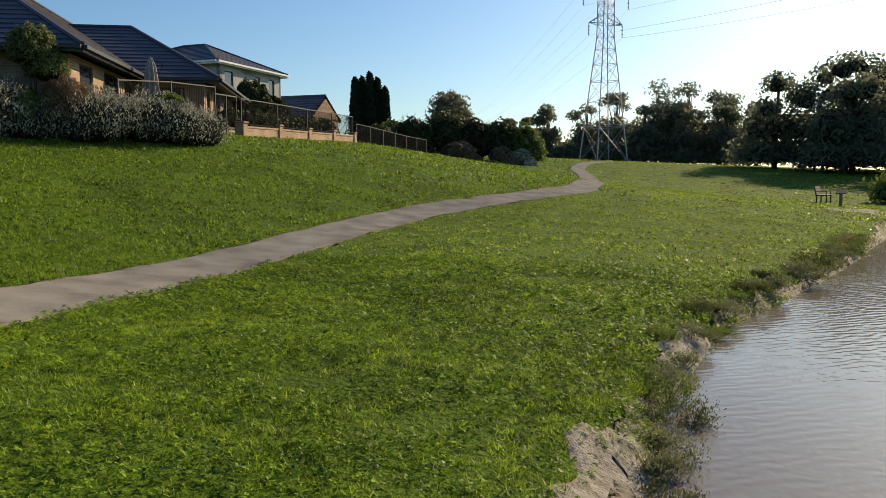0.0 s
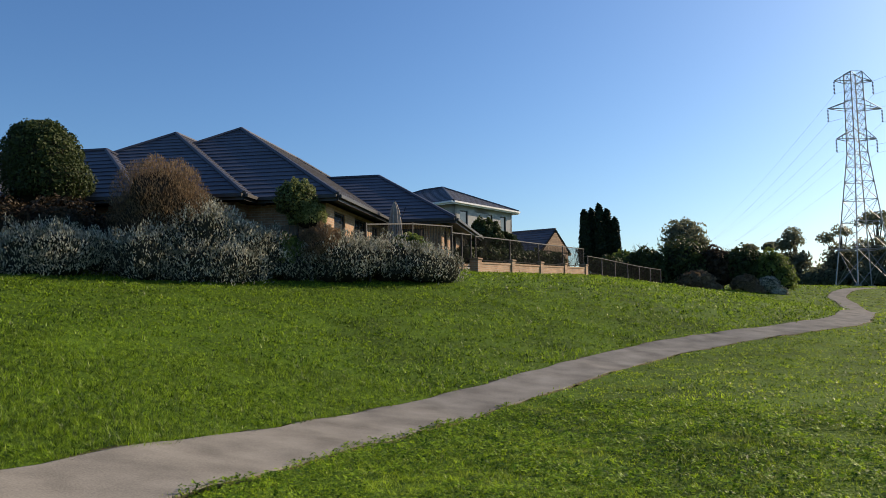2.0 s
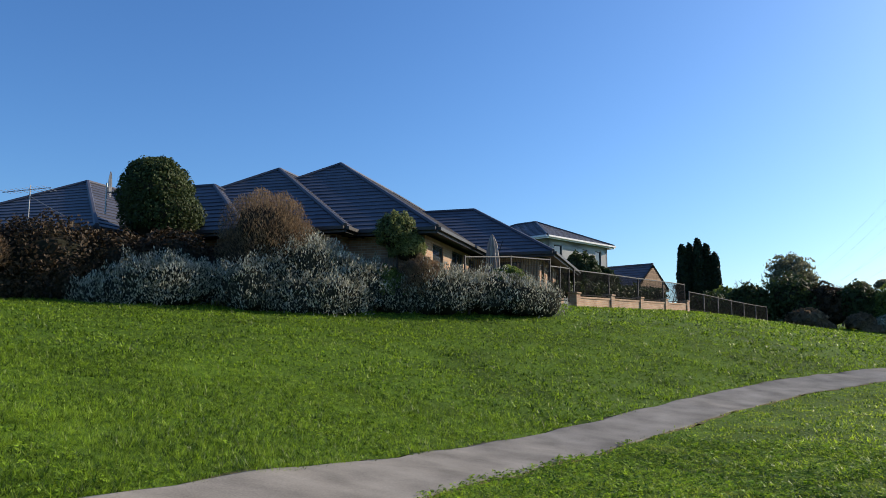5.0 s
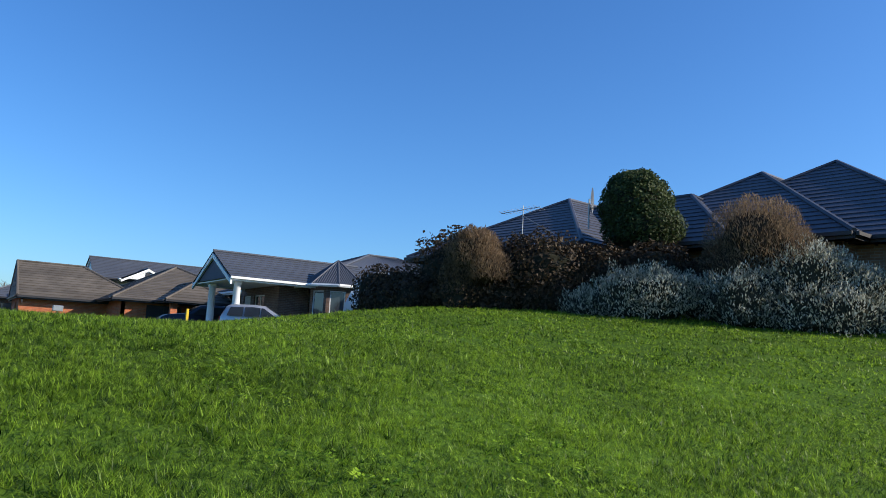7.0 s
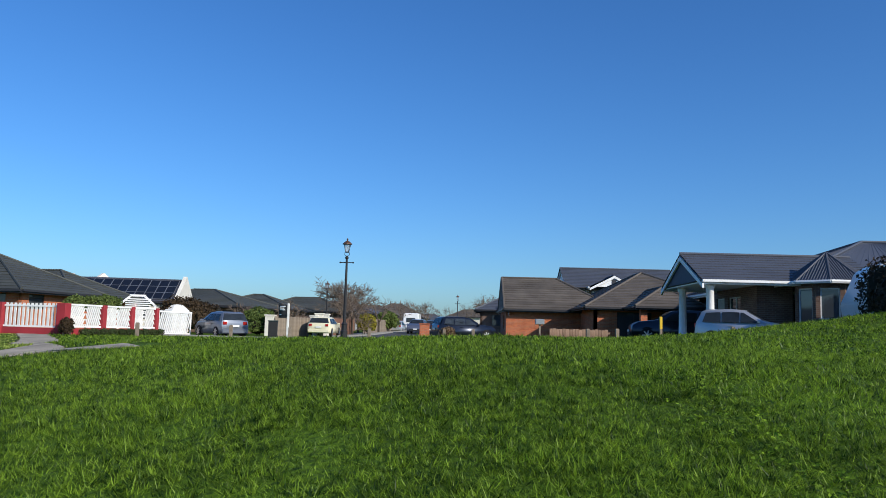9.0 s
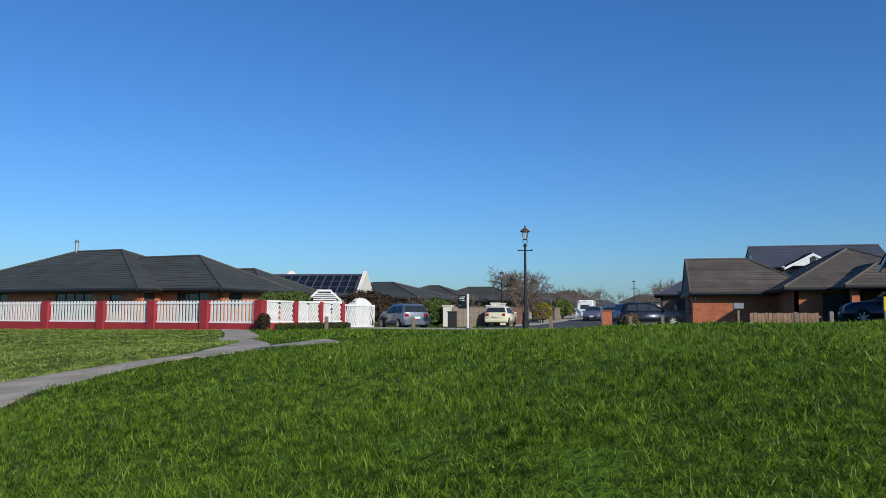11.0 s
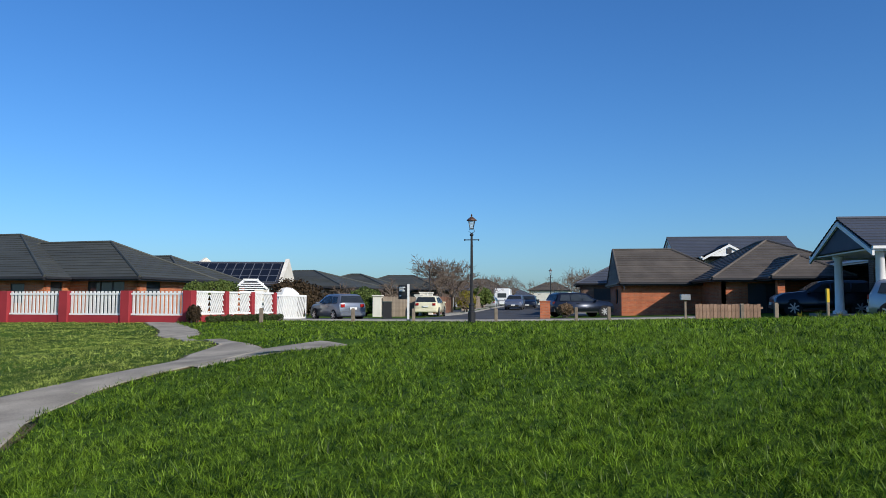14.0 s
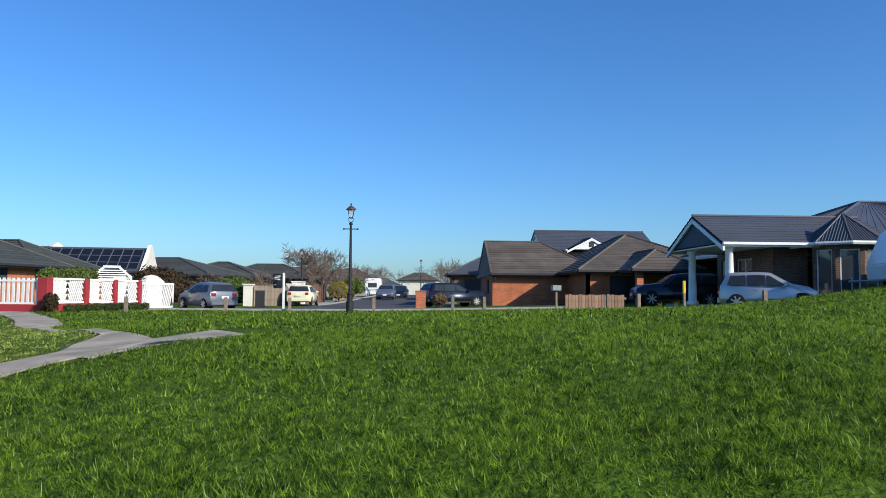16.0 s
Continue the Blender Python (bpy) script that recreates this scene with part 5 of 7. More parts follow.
def red_fence():
    g = 0.72
    a, b = Vector((-37.6, -16.5, 0)), Vector((-42.6, -49.5, 0))
    turn = math.degrees(math.atan2(b.y - a.y, b.x - a.x))
    t = thing("garden_fence", pose(a.x, a.y, g, 0, 0, turn), "crimson rendered wall with white picket panels", "fence")
    picket = mesh_of("picket", boxes((-0.062, -0.015, 0.40, 0.062, 0.015, 1.48), bevel=0.006), M_WHITE_WORN)
    stops = [(-0.34, 0.1), (2.85, 3.32), (6.17, 6.65), (9.57, 10.06), (13.58, 14.08), (17.75, 18.3), (21.78, 22.32), (26.57, 27.2), (28.4, 28.93), (32.78, 33.4)]
    for lo, hi in stops:
        part("pillar", boxes((lo, -0.2, -0.6, hi, 0.2, 1.5), bevel=0.012), M_RED, t)
    for k, ((_, lo), (hi, _)) in enumerate(zip(stops, stops[1:])):
        if k == 7:
            gate = part("gate", boxes((lo + 0.02, -0.05, 0.1, hi - 0.02, -0.02, 1.35)), M_WHITE_WORN, t, "white gate with slanting slats")
            bm = bmesh.new()
            mid = (lo + hi) / 2
            tube(bm, [(mid + 0.55 * math.cos(q), -0.03, 1.3 + 0.3 * math.sin(q)) for q in (math.pi * j / 10 for j in range(11))], 0.05, 6)
            part("gate_arch", bm, M_WHITE, gate)
            for j in range(9):
                for q in (-1, 1):
                    o = part("slat", boxes((-0.3, -0.01, -0.035, 0.3, 0.01, 0.035)), M_WHITE, gate)
                    o.matrix_local = pose(mid + q * 0.26, -0.065, 0.2 + j * 0.125, 0, -40 * q, 0)
            continue
        part("base_wall", boxes((lo, -0.11, -0.6, hi, 0.11, 0.38)), M_RED, t)
        for h in (0.44, 1.36):
            part("rail", boxes((lo, 0.017, h - 0.04, hi, 0.05, h + 0.04)), M_WHITE, t)
        m = round((hi - lo) / 0.205)
        for j in range(m):
            p = part("picket", picket, None, t)
            p.location = (lo + (hi - lo) * (j + 0.5) / m, 0, 0)
    # the side towards the street, with diagonal slats
    a2, b2 = Vector((-37.6, -16.5, 0)), Vector((-44.6, -14.7, 0))
    turn2 = math.degrees(math.atan2(b2.y - a2.y, b2.x - a2.x))
    t2 = thing("garden_fence", pose(a2.x, a2.y, g, 0, 0, turn2), "crimson wall with white panels of slanting slats", "fence")
    for lo, hi in ((2.55, 2.8), (4.64, 4.85), (6.6, 6.8)):
        part("pillar", boxes((lo, -0.14, -0.6, hi, 0.14, 1.5), bevel=0.012), M_RED, t2)
    for lo, hi in ((0.45, 2.55), (2.8, 4.64), (4.85, 6.6)):
        part("base_wall", boxes((lo, -0.1, -0.6, hi, 0.1, 0.38)), M_RED, t2)
        for h in (0.46, 1.46):
            part("rail", boxes((lo, -0.05, h - 0.04, hi, -0.02, h + 0.04)), M_WHITE, t2)
        cx, w = (lo + hi) / 2, (hi - lo) / 2
        for s in (-1, 1):
            lean, count = 0.55, int((w + 0.55) / 0.135)
            for j in range(count):
                u0 = 0.135 * (j + 0.5)
                f0, f1 = max(0, (u0 - w + 0.1) / lean), min(1, u0 / lean)
                if f1 - f0 < 0.08:
                    continue
                bm = bmesh.new()
                prism(bm, [(u0 - lean * f0, 0.45 + 1.02 * f0), (u0 + 0.1 - lean * f0, 0.45 + 1.02 * f0), (u0 + 0.1 - lean * f1, 0.45 + 1.02 * f1), (u0 - lean * f1, 0.45 + 1.02 * f1)], -0.012, 0.012)
                o = part("slat", bm, M_WHITE_WORN, t2)
                o.matrix_local = pose(cx, 0.002 * s, 0) @ Matrix.Diagonal((s, 1, 1, 1))
    t3 = thing("driveway_gate", pose(-44.25, -14.78, g, 0, 0, turn2), "tall white gate of slanting slats", "gate")
    part("gate_frame", boxes((0, -0.03, 0.1, 3.0, 0.0, 0.2), (0, -0.03, 1.3, 3.0, 0.0, 1.4), (0, -0.03, 0.2, 0.1, 0, 1.3), (2.9, -0.03, 0.2, 3.0, 0, 1.3)), M_WHITE, t3)
    for j in range(17):
        o = part("slat", boxes((-0.045, -0.012, -0.66, 0.045, 0.012, 0.66)), M_WHITE_WORN, t3)
        o.matrix_local = pose(0.2 + j * 0.165, 0.014, 0.75, 0, 18, 0)


red_fence()


def red_house():
    h = thing("house", pose(-44.3, -27.9, 0.75, 0, 0, -8.6), "red brick bungalow with grey-green hipped tile roof", "house")
    wing_roof(h, -12.6, -19.5, 0, 0, 2.35, 3.0, M_ROOF_GREY, "hip", "y", hip0=7.2, hip1=7.9)
    wing_roof(h, -10, -10, -2, 4.56, 2.37, 2.35, M_ROOF_GREY, "hip", "y", hip1=5.2)
    wing_roof(h, -12.4, -27.5, -3.4, -12, 2.33, 2.3, M_ROOF_GREY, "hip", "y", hip0=8.0)
    wing_roof(h, -15, -8, -7.2, 4.0, 2.3, 1.8, M_ROOF_GREY, "hip", "y")
    wall_with_openings(h, (-0.6, -18.9), (-0.6, -0.6), -0.4, 2.24, M_BRICKWORK_RED, [(0.6, 0.9, 0.7, 2.05, "curtain"), (3.8, 3.2, 0.1, 2.1, "door"), (11.4, 3.2, 0.5, 2.1), (16.0, 1.0, 0.9, 2.0)])
    wall_with_openings(h, (-0.6, -0.6), (-2.6, -0.6), -0.4, 2.24, M_BRICKWORK_RED, [(0.5, 0.9, 0.1, 2.1, "door")])
    wall_with_openings(h, (-2.6, -0.6), (-2.6, 3.96), -0.4, 2.26, M_BRICKWORK_RED, [(1.2, 2.5, 0.3, 2.15)])
    wall_with_openings(h, (-2.6, 3.96), (-9.4, 3.96), -0.4, 2.26, M_BRICKWORK_RED, [(0.8, 1.3, 1.3, 2.15, "curtain"), (4.5, 1.4, 1.0, 2.1)])
    wall_with_openings(h, (-4.0, -26.9), (-4.0, -18.9), -0.4, 2.22, M_BRICKWORK_RED, [(2.0, 2.0, 0.6, 2.05)])
    part("rear_wall", boxes((-14.4, -26.9, -0.4, -14.2, 3.9, 2.2), (-14.2, -27.1, -0.4, -4.0, -26.9, 2.2)), M_BRICKWORK_RED, h)
    bm = bmesh.new()
    tube(bm, [(-6.3, -12.3, 4.6), (-6.3, -12.3, 6.1)], 0.11, 10)
    part("flue", bm, M_STEEL, h, "steel chimney flue")
    bm = bmesh.new()
    turned(bm, [(0.15, 6.05), (0.17, 6.15), (0.02, 6.3)], 10, x=-6.3, y=-12.3)
    part("flue_cap", bm, M_STEEL, h)


red_house()


def solar_house():
    h = thing("house", pose(-65.1, -21.1, 0.8, 0, 0, 278), "cream rendered house with a steep roof of solar panels", "house")
    L, W, E, R = 8.8, 3.0, 2.3, 1.8
    wing_roof(h, 0, -W, L, W, E, R, M_ROOF_BLUE, "gable", "x")
    for x, k in ((0.0, 1), (L, -1)):
        bm = bmesh.new()
        prism(bm, [(-W - 0.2, E - 0.3), (W + 0.2, E - 0.3), (W + 0.2, E + 0.05), (0, E + R + 0.35), (-W - 0.2, E + 0.05)], x - 0.15, x + 0.15, "x")
        part("parapet_gable", bm, M_CREAM, h)
    for a, b in (((0, W - 0.5), (L, W - 0.5)), ((0, -W + 0.5), (L, -W + 0.5)), ((0, -W + 0.5), (0, W - 0.5)), ((L, -W + 0.5), (L, W - 0.5))):
        wall_with_openings(h, a, b, -0.3, E - 0.05, M_CREAM, [(2, 1.6, 0.9, 2.0)])
    slope = math.degrees(math.atan2(R, W))
    panel = boxes((0, 0, 0, 0.68, 0.98, 0.035))
    me = mesh_of("solar_panel", panel, M_GLASS_PV)
    rim = mesh_of("panel_frame", boxes((-0.012, -0.012, -0.01, 0.692, 0.008, 0.042), (-0.012, 0.972, -0.01, 0.692, 0.992, 0.042), (-0.012, 0.008, -0.01, 0.008, 0.972, 0.042), (0.672, 0.008, -0.01, 0.692, 0.972, 0.042)), M_STEEL)
    for r in range(3):
        for c in range(11):
            p = part("solar_panel", me, None, h)
            p.matrix_local = pose(0.4 + c * 0.73, W - 0.2, E + 0.12, 0, 0, 0) @ pose(0, 0, 0, -slope) @ pose(0, -1.0 - r * 1.02, 0.06)
            f = part("panel_frame", rim, None, p)
    h2 = thing("house", pose(-70.1, -30.3, 0.8, 0, 0, 247), "cream rendered house with a parapet gable", "house")
    wing_roof(h2, 0, -4, 8, 4, 2.3, 2.2, M_ROOF_BLUE, "gable", "x")
    bm = bmesh.new()
    prism(bm, [(-4.2, 1.8), (4.2, 1.8), (4.2, 2.3), (0, 4.9), (-4.2, 2.3)], -0.15, 0.15, "x")
    part("parapet_gable", bm, M_CREAM, h2)
    wall_with_openings(h2, (0, 3.6), (8, 3.6), -0.3, 2.25, M_CREAM, [])


M_GLASS_PV = glass_material("photovoltaic_glass", (0.010, 0.012, 0.018), 0.3)
M_GLASS_PV.node_tree.nodes["Principled BSDF"].inputs["Specular IOR Level"].default_value = 0.25
solar_house()


def plain_hip_house(x, y, turn, L, W, eave, rise, roof, wall, label, ends="hip"):
    h = thing("house", on_ground(x, y, turn), label, "house", "houses along the street")
    wing_roof(h, -L / 2, -W / 2, L / 2, W / 2, eave, rise, roof, ends, "x")
    a, b = L / 2 - 0.5, W / 2 - 0.5
    wall_with_openings(h, (-a, -b), (a, -b), -0.5, eave - 0.1, wall, [(1.2, 1.6, 0.9, 2.0), (L - 4, 1.6, 0.9, 2.0)])
    wall_with_openings(h, (a, -b), (a, b), -0.5, eave - 0.1, wall, [(1.5, 1.6, 0.9, 2.0)])
    wall_with_openings(h, (a, b), (-a, b), -0.5, eave - 0.1, wall, [(1.2, 1.6, 0.9, 2.0), (L - 4, 1.6, 0.9, 2.0)])
    wall_with_openings(h, (-a, b), (-a, -b), -0.5, eave - 0.1, wall, [(1.5, 1.6, 0.9, 2.0)])
    if ends == "gable":
        for s in (-1, 1):
            gable_wall(h, s * a, -b, b, eave - 0.02, rise * b / (W / 2), wall, -0.2 * s)
    return h


plain_hip_house(-71, -21.5, 80, 12, 10, 2.2, 1.5, M_ROOF_GREY, M_BRICKWORK_BROWN, "dark-roofed bungalow behind bare trees")
plain_hip_house(-78, -18.5, 85, 9, 8, 2.2, 1.4, M_ROOF_GREY, M_BRICKWORK_BROWN, "dark-roofed bungalow behind a paling fence")
plain_hip_house(-92, -16.5, 85, 11, 8, 2.2, 1.6, M_ROOF_GREY, M_BRICKWORK_BROWN, "dark hip-roofed bungalow along the street")
plain_hip_house(-108, -15, 85, 11, 8, 2.2, 1.6, M_ROOF_BLUE, M_RENDER_GREY, "slate-roofed bungalow along the street")
plain_hip_house(-130, -14, 85, 12, 8, 2.2, 1.7, M_ROOF_BROWN, M_BRICKWORK_BROWN, "brown-roofed bungalow further up the street")
plain_hip_house(-150, -11, 85, 12, 10, 2.4, 2.6, M_ROOF_BROWN, M_CREAM, "pale house at the end of the street")
plain_hip_house(-205, -7, 100, 12, 9, 2.6, 2.2, M_ROOF_STEEL, M_WHITE, "pale house far up the street")
plain_hip_house(-225, 4, 80, 12, 9, 4.6, 2.2, M_ROOF_BROWN, M_CREAM, "tall pale house far up the street")
plain_hip_house(-84, 7.5, 88, 9, 7.5, 2.5, 1.9, M_ROOF_STEEL, M_BRICKWORK_BROWN, "house with a slate-blue steel roof")
plain_hip_house(-120, 13, 88, 12, 9, 2.4, 2.2, M_ROOF_BROWN, M_BRICKWORK_BROWN, "brown-roofed bungalow across the street")


def brick_houses():
    h = thing("house", pose(0, 0, 0.85), "red-brown brick house with brown tile gable and hips", "house")
    wing_roof(h, -66.6, 4.5, -58.2, 12.9, 2.25, 2.5, M_ROOF_BROWN, "hip", "y", hip0=0.02, hip1=4.2)
    gable_wall(h, 4.9, -66.2, -58.6, 2.2, 2.2, M_BRICKWORK_RED, 0.2, "y", M_DARK_TRIM, 0.4)
    wing_roof(h, -68, 9.3, -52.6, 20.1, 2.35, 2.83, M_ROOF_BROWN, "hip", "x", hip1=7.6)
    wing_roof(h, -58, 11.86, -49.8, 16.4, 2.35, 1.3, M_ROOF_BROWN, "hip", "x")
    wall_with_openings(h, (-58.8, 4.9), (-58.8, 10.0), -0.4, 2.15, M_BRICKWORK_RED, [])
    wall_with_openings(h, (-58.8, 4.9), (-66, 4.9), -0.4, 2.2, M_BRICKWORK_RED, [(2, 1.6, 0.8, 1.9)])
    wall_with_openings(h, (-53.2, 10.0), (-53.2, 19.5), -0.4, 2.25, M_BRICKWORK_RED, [(1.5, 2.2, 0, 2.05, "door"), (5.2, 2.0, 0.7, 2.0), (8.0, 1.2, 0.7, 2.0)])
    wall_with_openings(h, (-58.8, 10.0), (-53.2, 10.0), -0.4, 2.25, M_BRICKWORK_RED, [])
    part("porch_post", boxes((-50.6, 12.3, -0.4, -50.2, 12.7, 2.2)), M_BRICKWORK_RED, h)
    part("porch_post", boxes((-50.6, 15.6, -0.4, -50.2, 16.0, 2.2)), M_BRICKWORK_RED, h)
    part("rear_wall", boxes((-67, 6, -0.4, -66.8, 19.5, 2.2), (-67, 19.3, -0.4, -53, 19.5, 2.2)), M_BRICKWORK_RED, h)
    g = thing("house", pose(0, 0, 0.85), "two-storey house with slate-grey roof and white gable", "house")
    wing_roof(g, -80, 10.7, -71.5, 21.1, 4.75, 2.0, M_ROOF_STEEL, "gable", "y")
    gable_wall(g, 10.9, -79.6, -71.9, 4.75, 1.9, M_WHITE, 0.2, "y", M_WHITE, 0.3)
    part("upper_wall", boxes((-79, 11.2, -0.4, -72.2, 20.6, 4.68)), M_RENDER_GREY, g)
    wing_roof(g, -75, 12.7, -70.5, 16.9, 4.75, 1.0, M_ROOF_STEEL, "gable", "x", fascia=M_WHITE)
    gable_wall(g, -70.46, 12.9, 16.7, 4.75, 0.97, M_WHITE, -0.2, "x", M_WHITE, 0.25)
    part("vent", boxes((-70.47, 14.6, 4.95, -70.42, 15.0, 5.4)), M_DARK_TRIM, g)


brick_houses()


def porch_house():
    z = 1.25
    h = thing("house", pose(0, 0, z), "brown brick house with slate steel roof and columned porch", "house")
    E, R = 2.72, 1.43
    wing_roof(h, -43.9, 11.9, -37.3, 20, E, R, M_ROOF_STEEL, "gable", "y", fascia=M_WHITE)
    gable_wall(h, 12.0, -43.6, -37.6, E, R * 0.91, M_NAVY, 0.2, "y", M_WHITE, 0.4)
    part("gable_soffit", boxes((-43.7, 12.0, E - 0.12, -37.5, 15.0, E - 0.06)), M_WHITE, h)
    for x in (-41.9, -37.75):
        bm = bmesh.new()
        turned(bm, [(0.3, -0.3), (0.3, 0.1), (0.2, 0.16), (0.18, 1.3), (0.165, E - 0.35), (0.22, E - 0.3), (0.24, E - 0.13)], 18, x=x, y=12.4)
        part("column", bm, M_WHITE, h, smooth=True)
    part("porch_step", boxes((-44, 11.8, -0.5, -37.9, 15.0, -0.02)), M_KERB, h)
    wall_with_openings(h, (-38.6, 15.0), (-44.5, 15.0), -0.5, E - 0.1, M_BRICKWORK_BROWN, [(2.0, 1.7, 0.0, 2.2, "door"), (4.2, 1.2, 0.6, 2.2, "curtain")], frame_mat=M_WHITE)
    wall_with_openings(h, (-38.6, 15.0), (-38.6, 16.4), -0.5, E - 0.1, M_BRICKWORK_BROWN, [])
    # body
    wing_roof(h, -52, 15.6, -37.6, 32, E, 2.75, M_ROOF_STEEL, "hip", "y", fascia=M_WHITE, ribs=True)
    wall_with_openings(h, (-38.2, 20.4), (-38.2, 31.4), -0.5, E - 0.1, M_BRICKWORK_BROWN, [(2, 1.6, 0.6, 2.2)])
    part("rear_wall", boxes((-51.4, 16.2, -0.5, -51.2, 31.4, E - 0.1), (-51.4, 31.2, -0.5, -38.2, 31.4, E - 0.1)), M_BRICKWORK_BROWN, h)
    # bay
    cx, cy, r = -37.6, 17.5, 1.45
    ring = [(cx + r * math.cos(a), cy + r * math.sin(a)) for a in (radians(d) for d in (-90, -45, 0, 45, 90))]
    for a, b in zip(ring, ring[1:]):
        w = math.hypot(b[0] - a[0], b[1] - a[1])
        wall_with_openings(h, a, b, -0.5, E - 0.1, M_BRICKWORK_BROWN, [(w / 2 - 0.38, 0.76, 0.3, 2.42)], frame_mat=M_WHITE)
    bay = bmesh.new()
    R2 = r + 0.4
    top = (cx - 0.1, cy, E + 1.35)
    eave = [(cx + R2 * math.cos(radians(d)), cy + R2 * math.sin(radians(d)), E) for d in (-112, -67, -22, 22, 67, 112)]
    roof = part("bay_roof", bay, M_ROOF_STEEL, h)
    for a, b in zip(eave, eave[1:]):
        bm = bmesh.new()
        bm.faces.new([bm.verts.new(p) for p in (a, b, top)])
        part("roof_sheet", bm, M_ROOF_STEEL, roof)
        for k in range(1, 12):
            s = k / 12
            f = 1 - abs(2 * s - 1)
            p = Vector(a).lerp(Vector(b), s)
            mid = Vector(a).lerp(Vector(b), 0.5)
            bm = bmesh.new()
            tube(bm, [p + Vector((0, 0, 0.015)), p + (Vector(top) - mid) * f + Vector((0, 0, 0.015))], 0.02, 4)
            part("rib", bm, M_ROOF_STEEL, roof)
        bm = bmesh.new()
        tube(bm, [a, top], 0.05, 6)
        part("hip_cap", bm, M_ROOF_STEEL, roof)
        d = (Vector(b) - Vector(a)).normalized()
        bm = bmesh.new()
        tube(bm, [Vector(a) - Vector((0, 0, 0.06)), Vector(b) - Vector((0, 0, 0.06))], 0.085, 6)
        part("gutter", bm, M_WHITE, h)
    part("bay_soffit", prism_part(eave, cx, cy, E - 0.1), M_WHITE, h)


def prism_part(eave, cx, cy, z):
    bm = bmesh.new()
    prism(bm, [(p[0], p[1]) for p in eave], z, z + 0.04, "z")
    return bm


porch_house()

# ---- vehicles ----
def paint(name, col, metal=0.5, rough=0.3):
    m = material(name, col, rough, metal, vary=0.05, scale=2, bump=0.0)
    m.node_tree.nodes["Principled BSDF"].inputs["Coat Weight"].default_value = 0.6
    return m


M_SILVER_BLUE = paint("silver_blue_paint", (0.19, 0.21, 0.25))
M_SILVER = paint("silver_paint", (0.46, 0.47, 0.49))
M_GREY_PAINT = paint("blue_grey_paint", (0.16, 0.18, 0.24))
M_DARK_PAINT = paint("dark_blue_paint", (0.015, 0.02, 0.035))
M_CREAM_PAINT = paint("pale_yellow_paint", (0.74, 0.69, 0.48), 0.0)
M_WHITE_PAINT = paint("white_paint_gloss", (0.80, 0.80, 0.80), 0.0)
M_PLATE = material("number_plate", (0.75, 0.75, 0.72), 0.5, vary=0.05)

HATCH = dict(out=[(-0.48, 0.16), (-0.5, 0.32), (-0.485, 0.56), (-0.48, 0.64), (-0.425, 0.93), (-0.37, 0.985), (-0.12, 1.0), (0.03, 0.975), (0.23, 0.69), (0.40, 0.61), (0.475, 0.5), (0.5, 0.36), (0.485, 0.16)],
             belt=0.62, side=[(-0.42, 0.66), (-0.385, 0.91), (-0.12, 0.94), (0.015, 0.92), (0.185, 0.66)], split=(-0.22, -0.02), wheels=(-0.31, 0.325))
SUV = dict(out=[(-0.48, 0.2), (-0.5, 0.36), (-0.49, 0.60), (-0.47, 0.66), (-0.42, 0.93), (-0.38, 0.985), (-0.1, 1.0), (0.05, 0.96), (0.20, 0.69), (0.42, 0.62), (0.485, 0.53), (0.5, 0.36), (0.485, 0.2)],
           belt=0.63, side=[(-0.425, 0.67), (-0.385, 0.92), (-0.1, 0.945), (0.035, 0.91), (0.155, 0.67)], split=(-0.24, -0.04), wheels=(-0.31, 0.32))


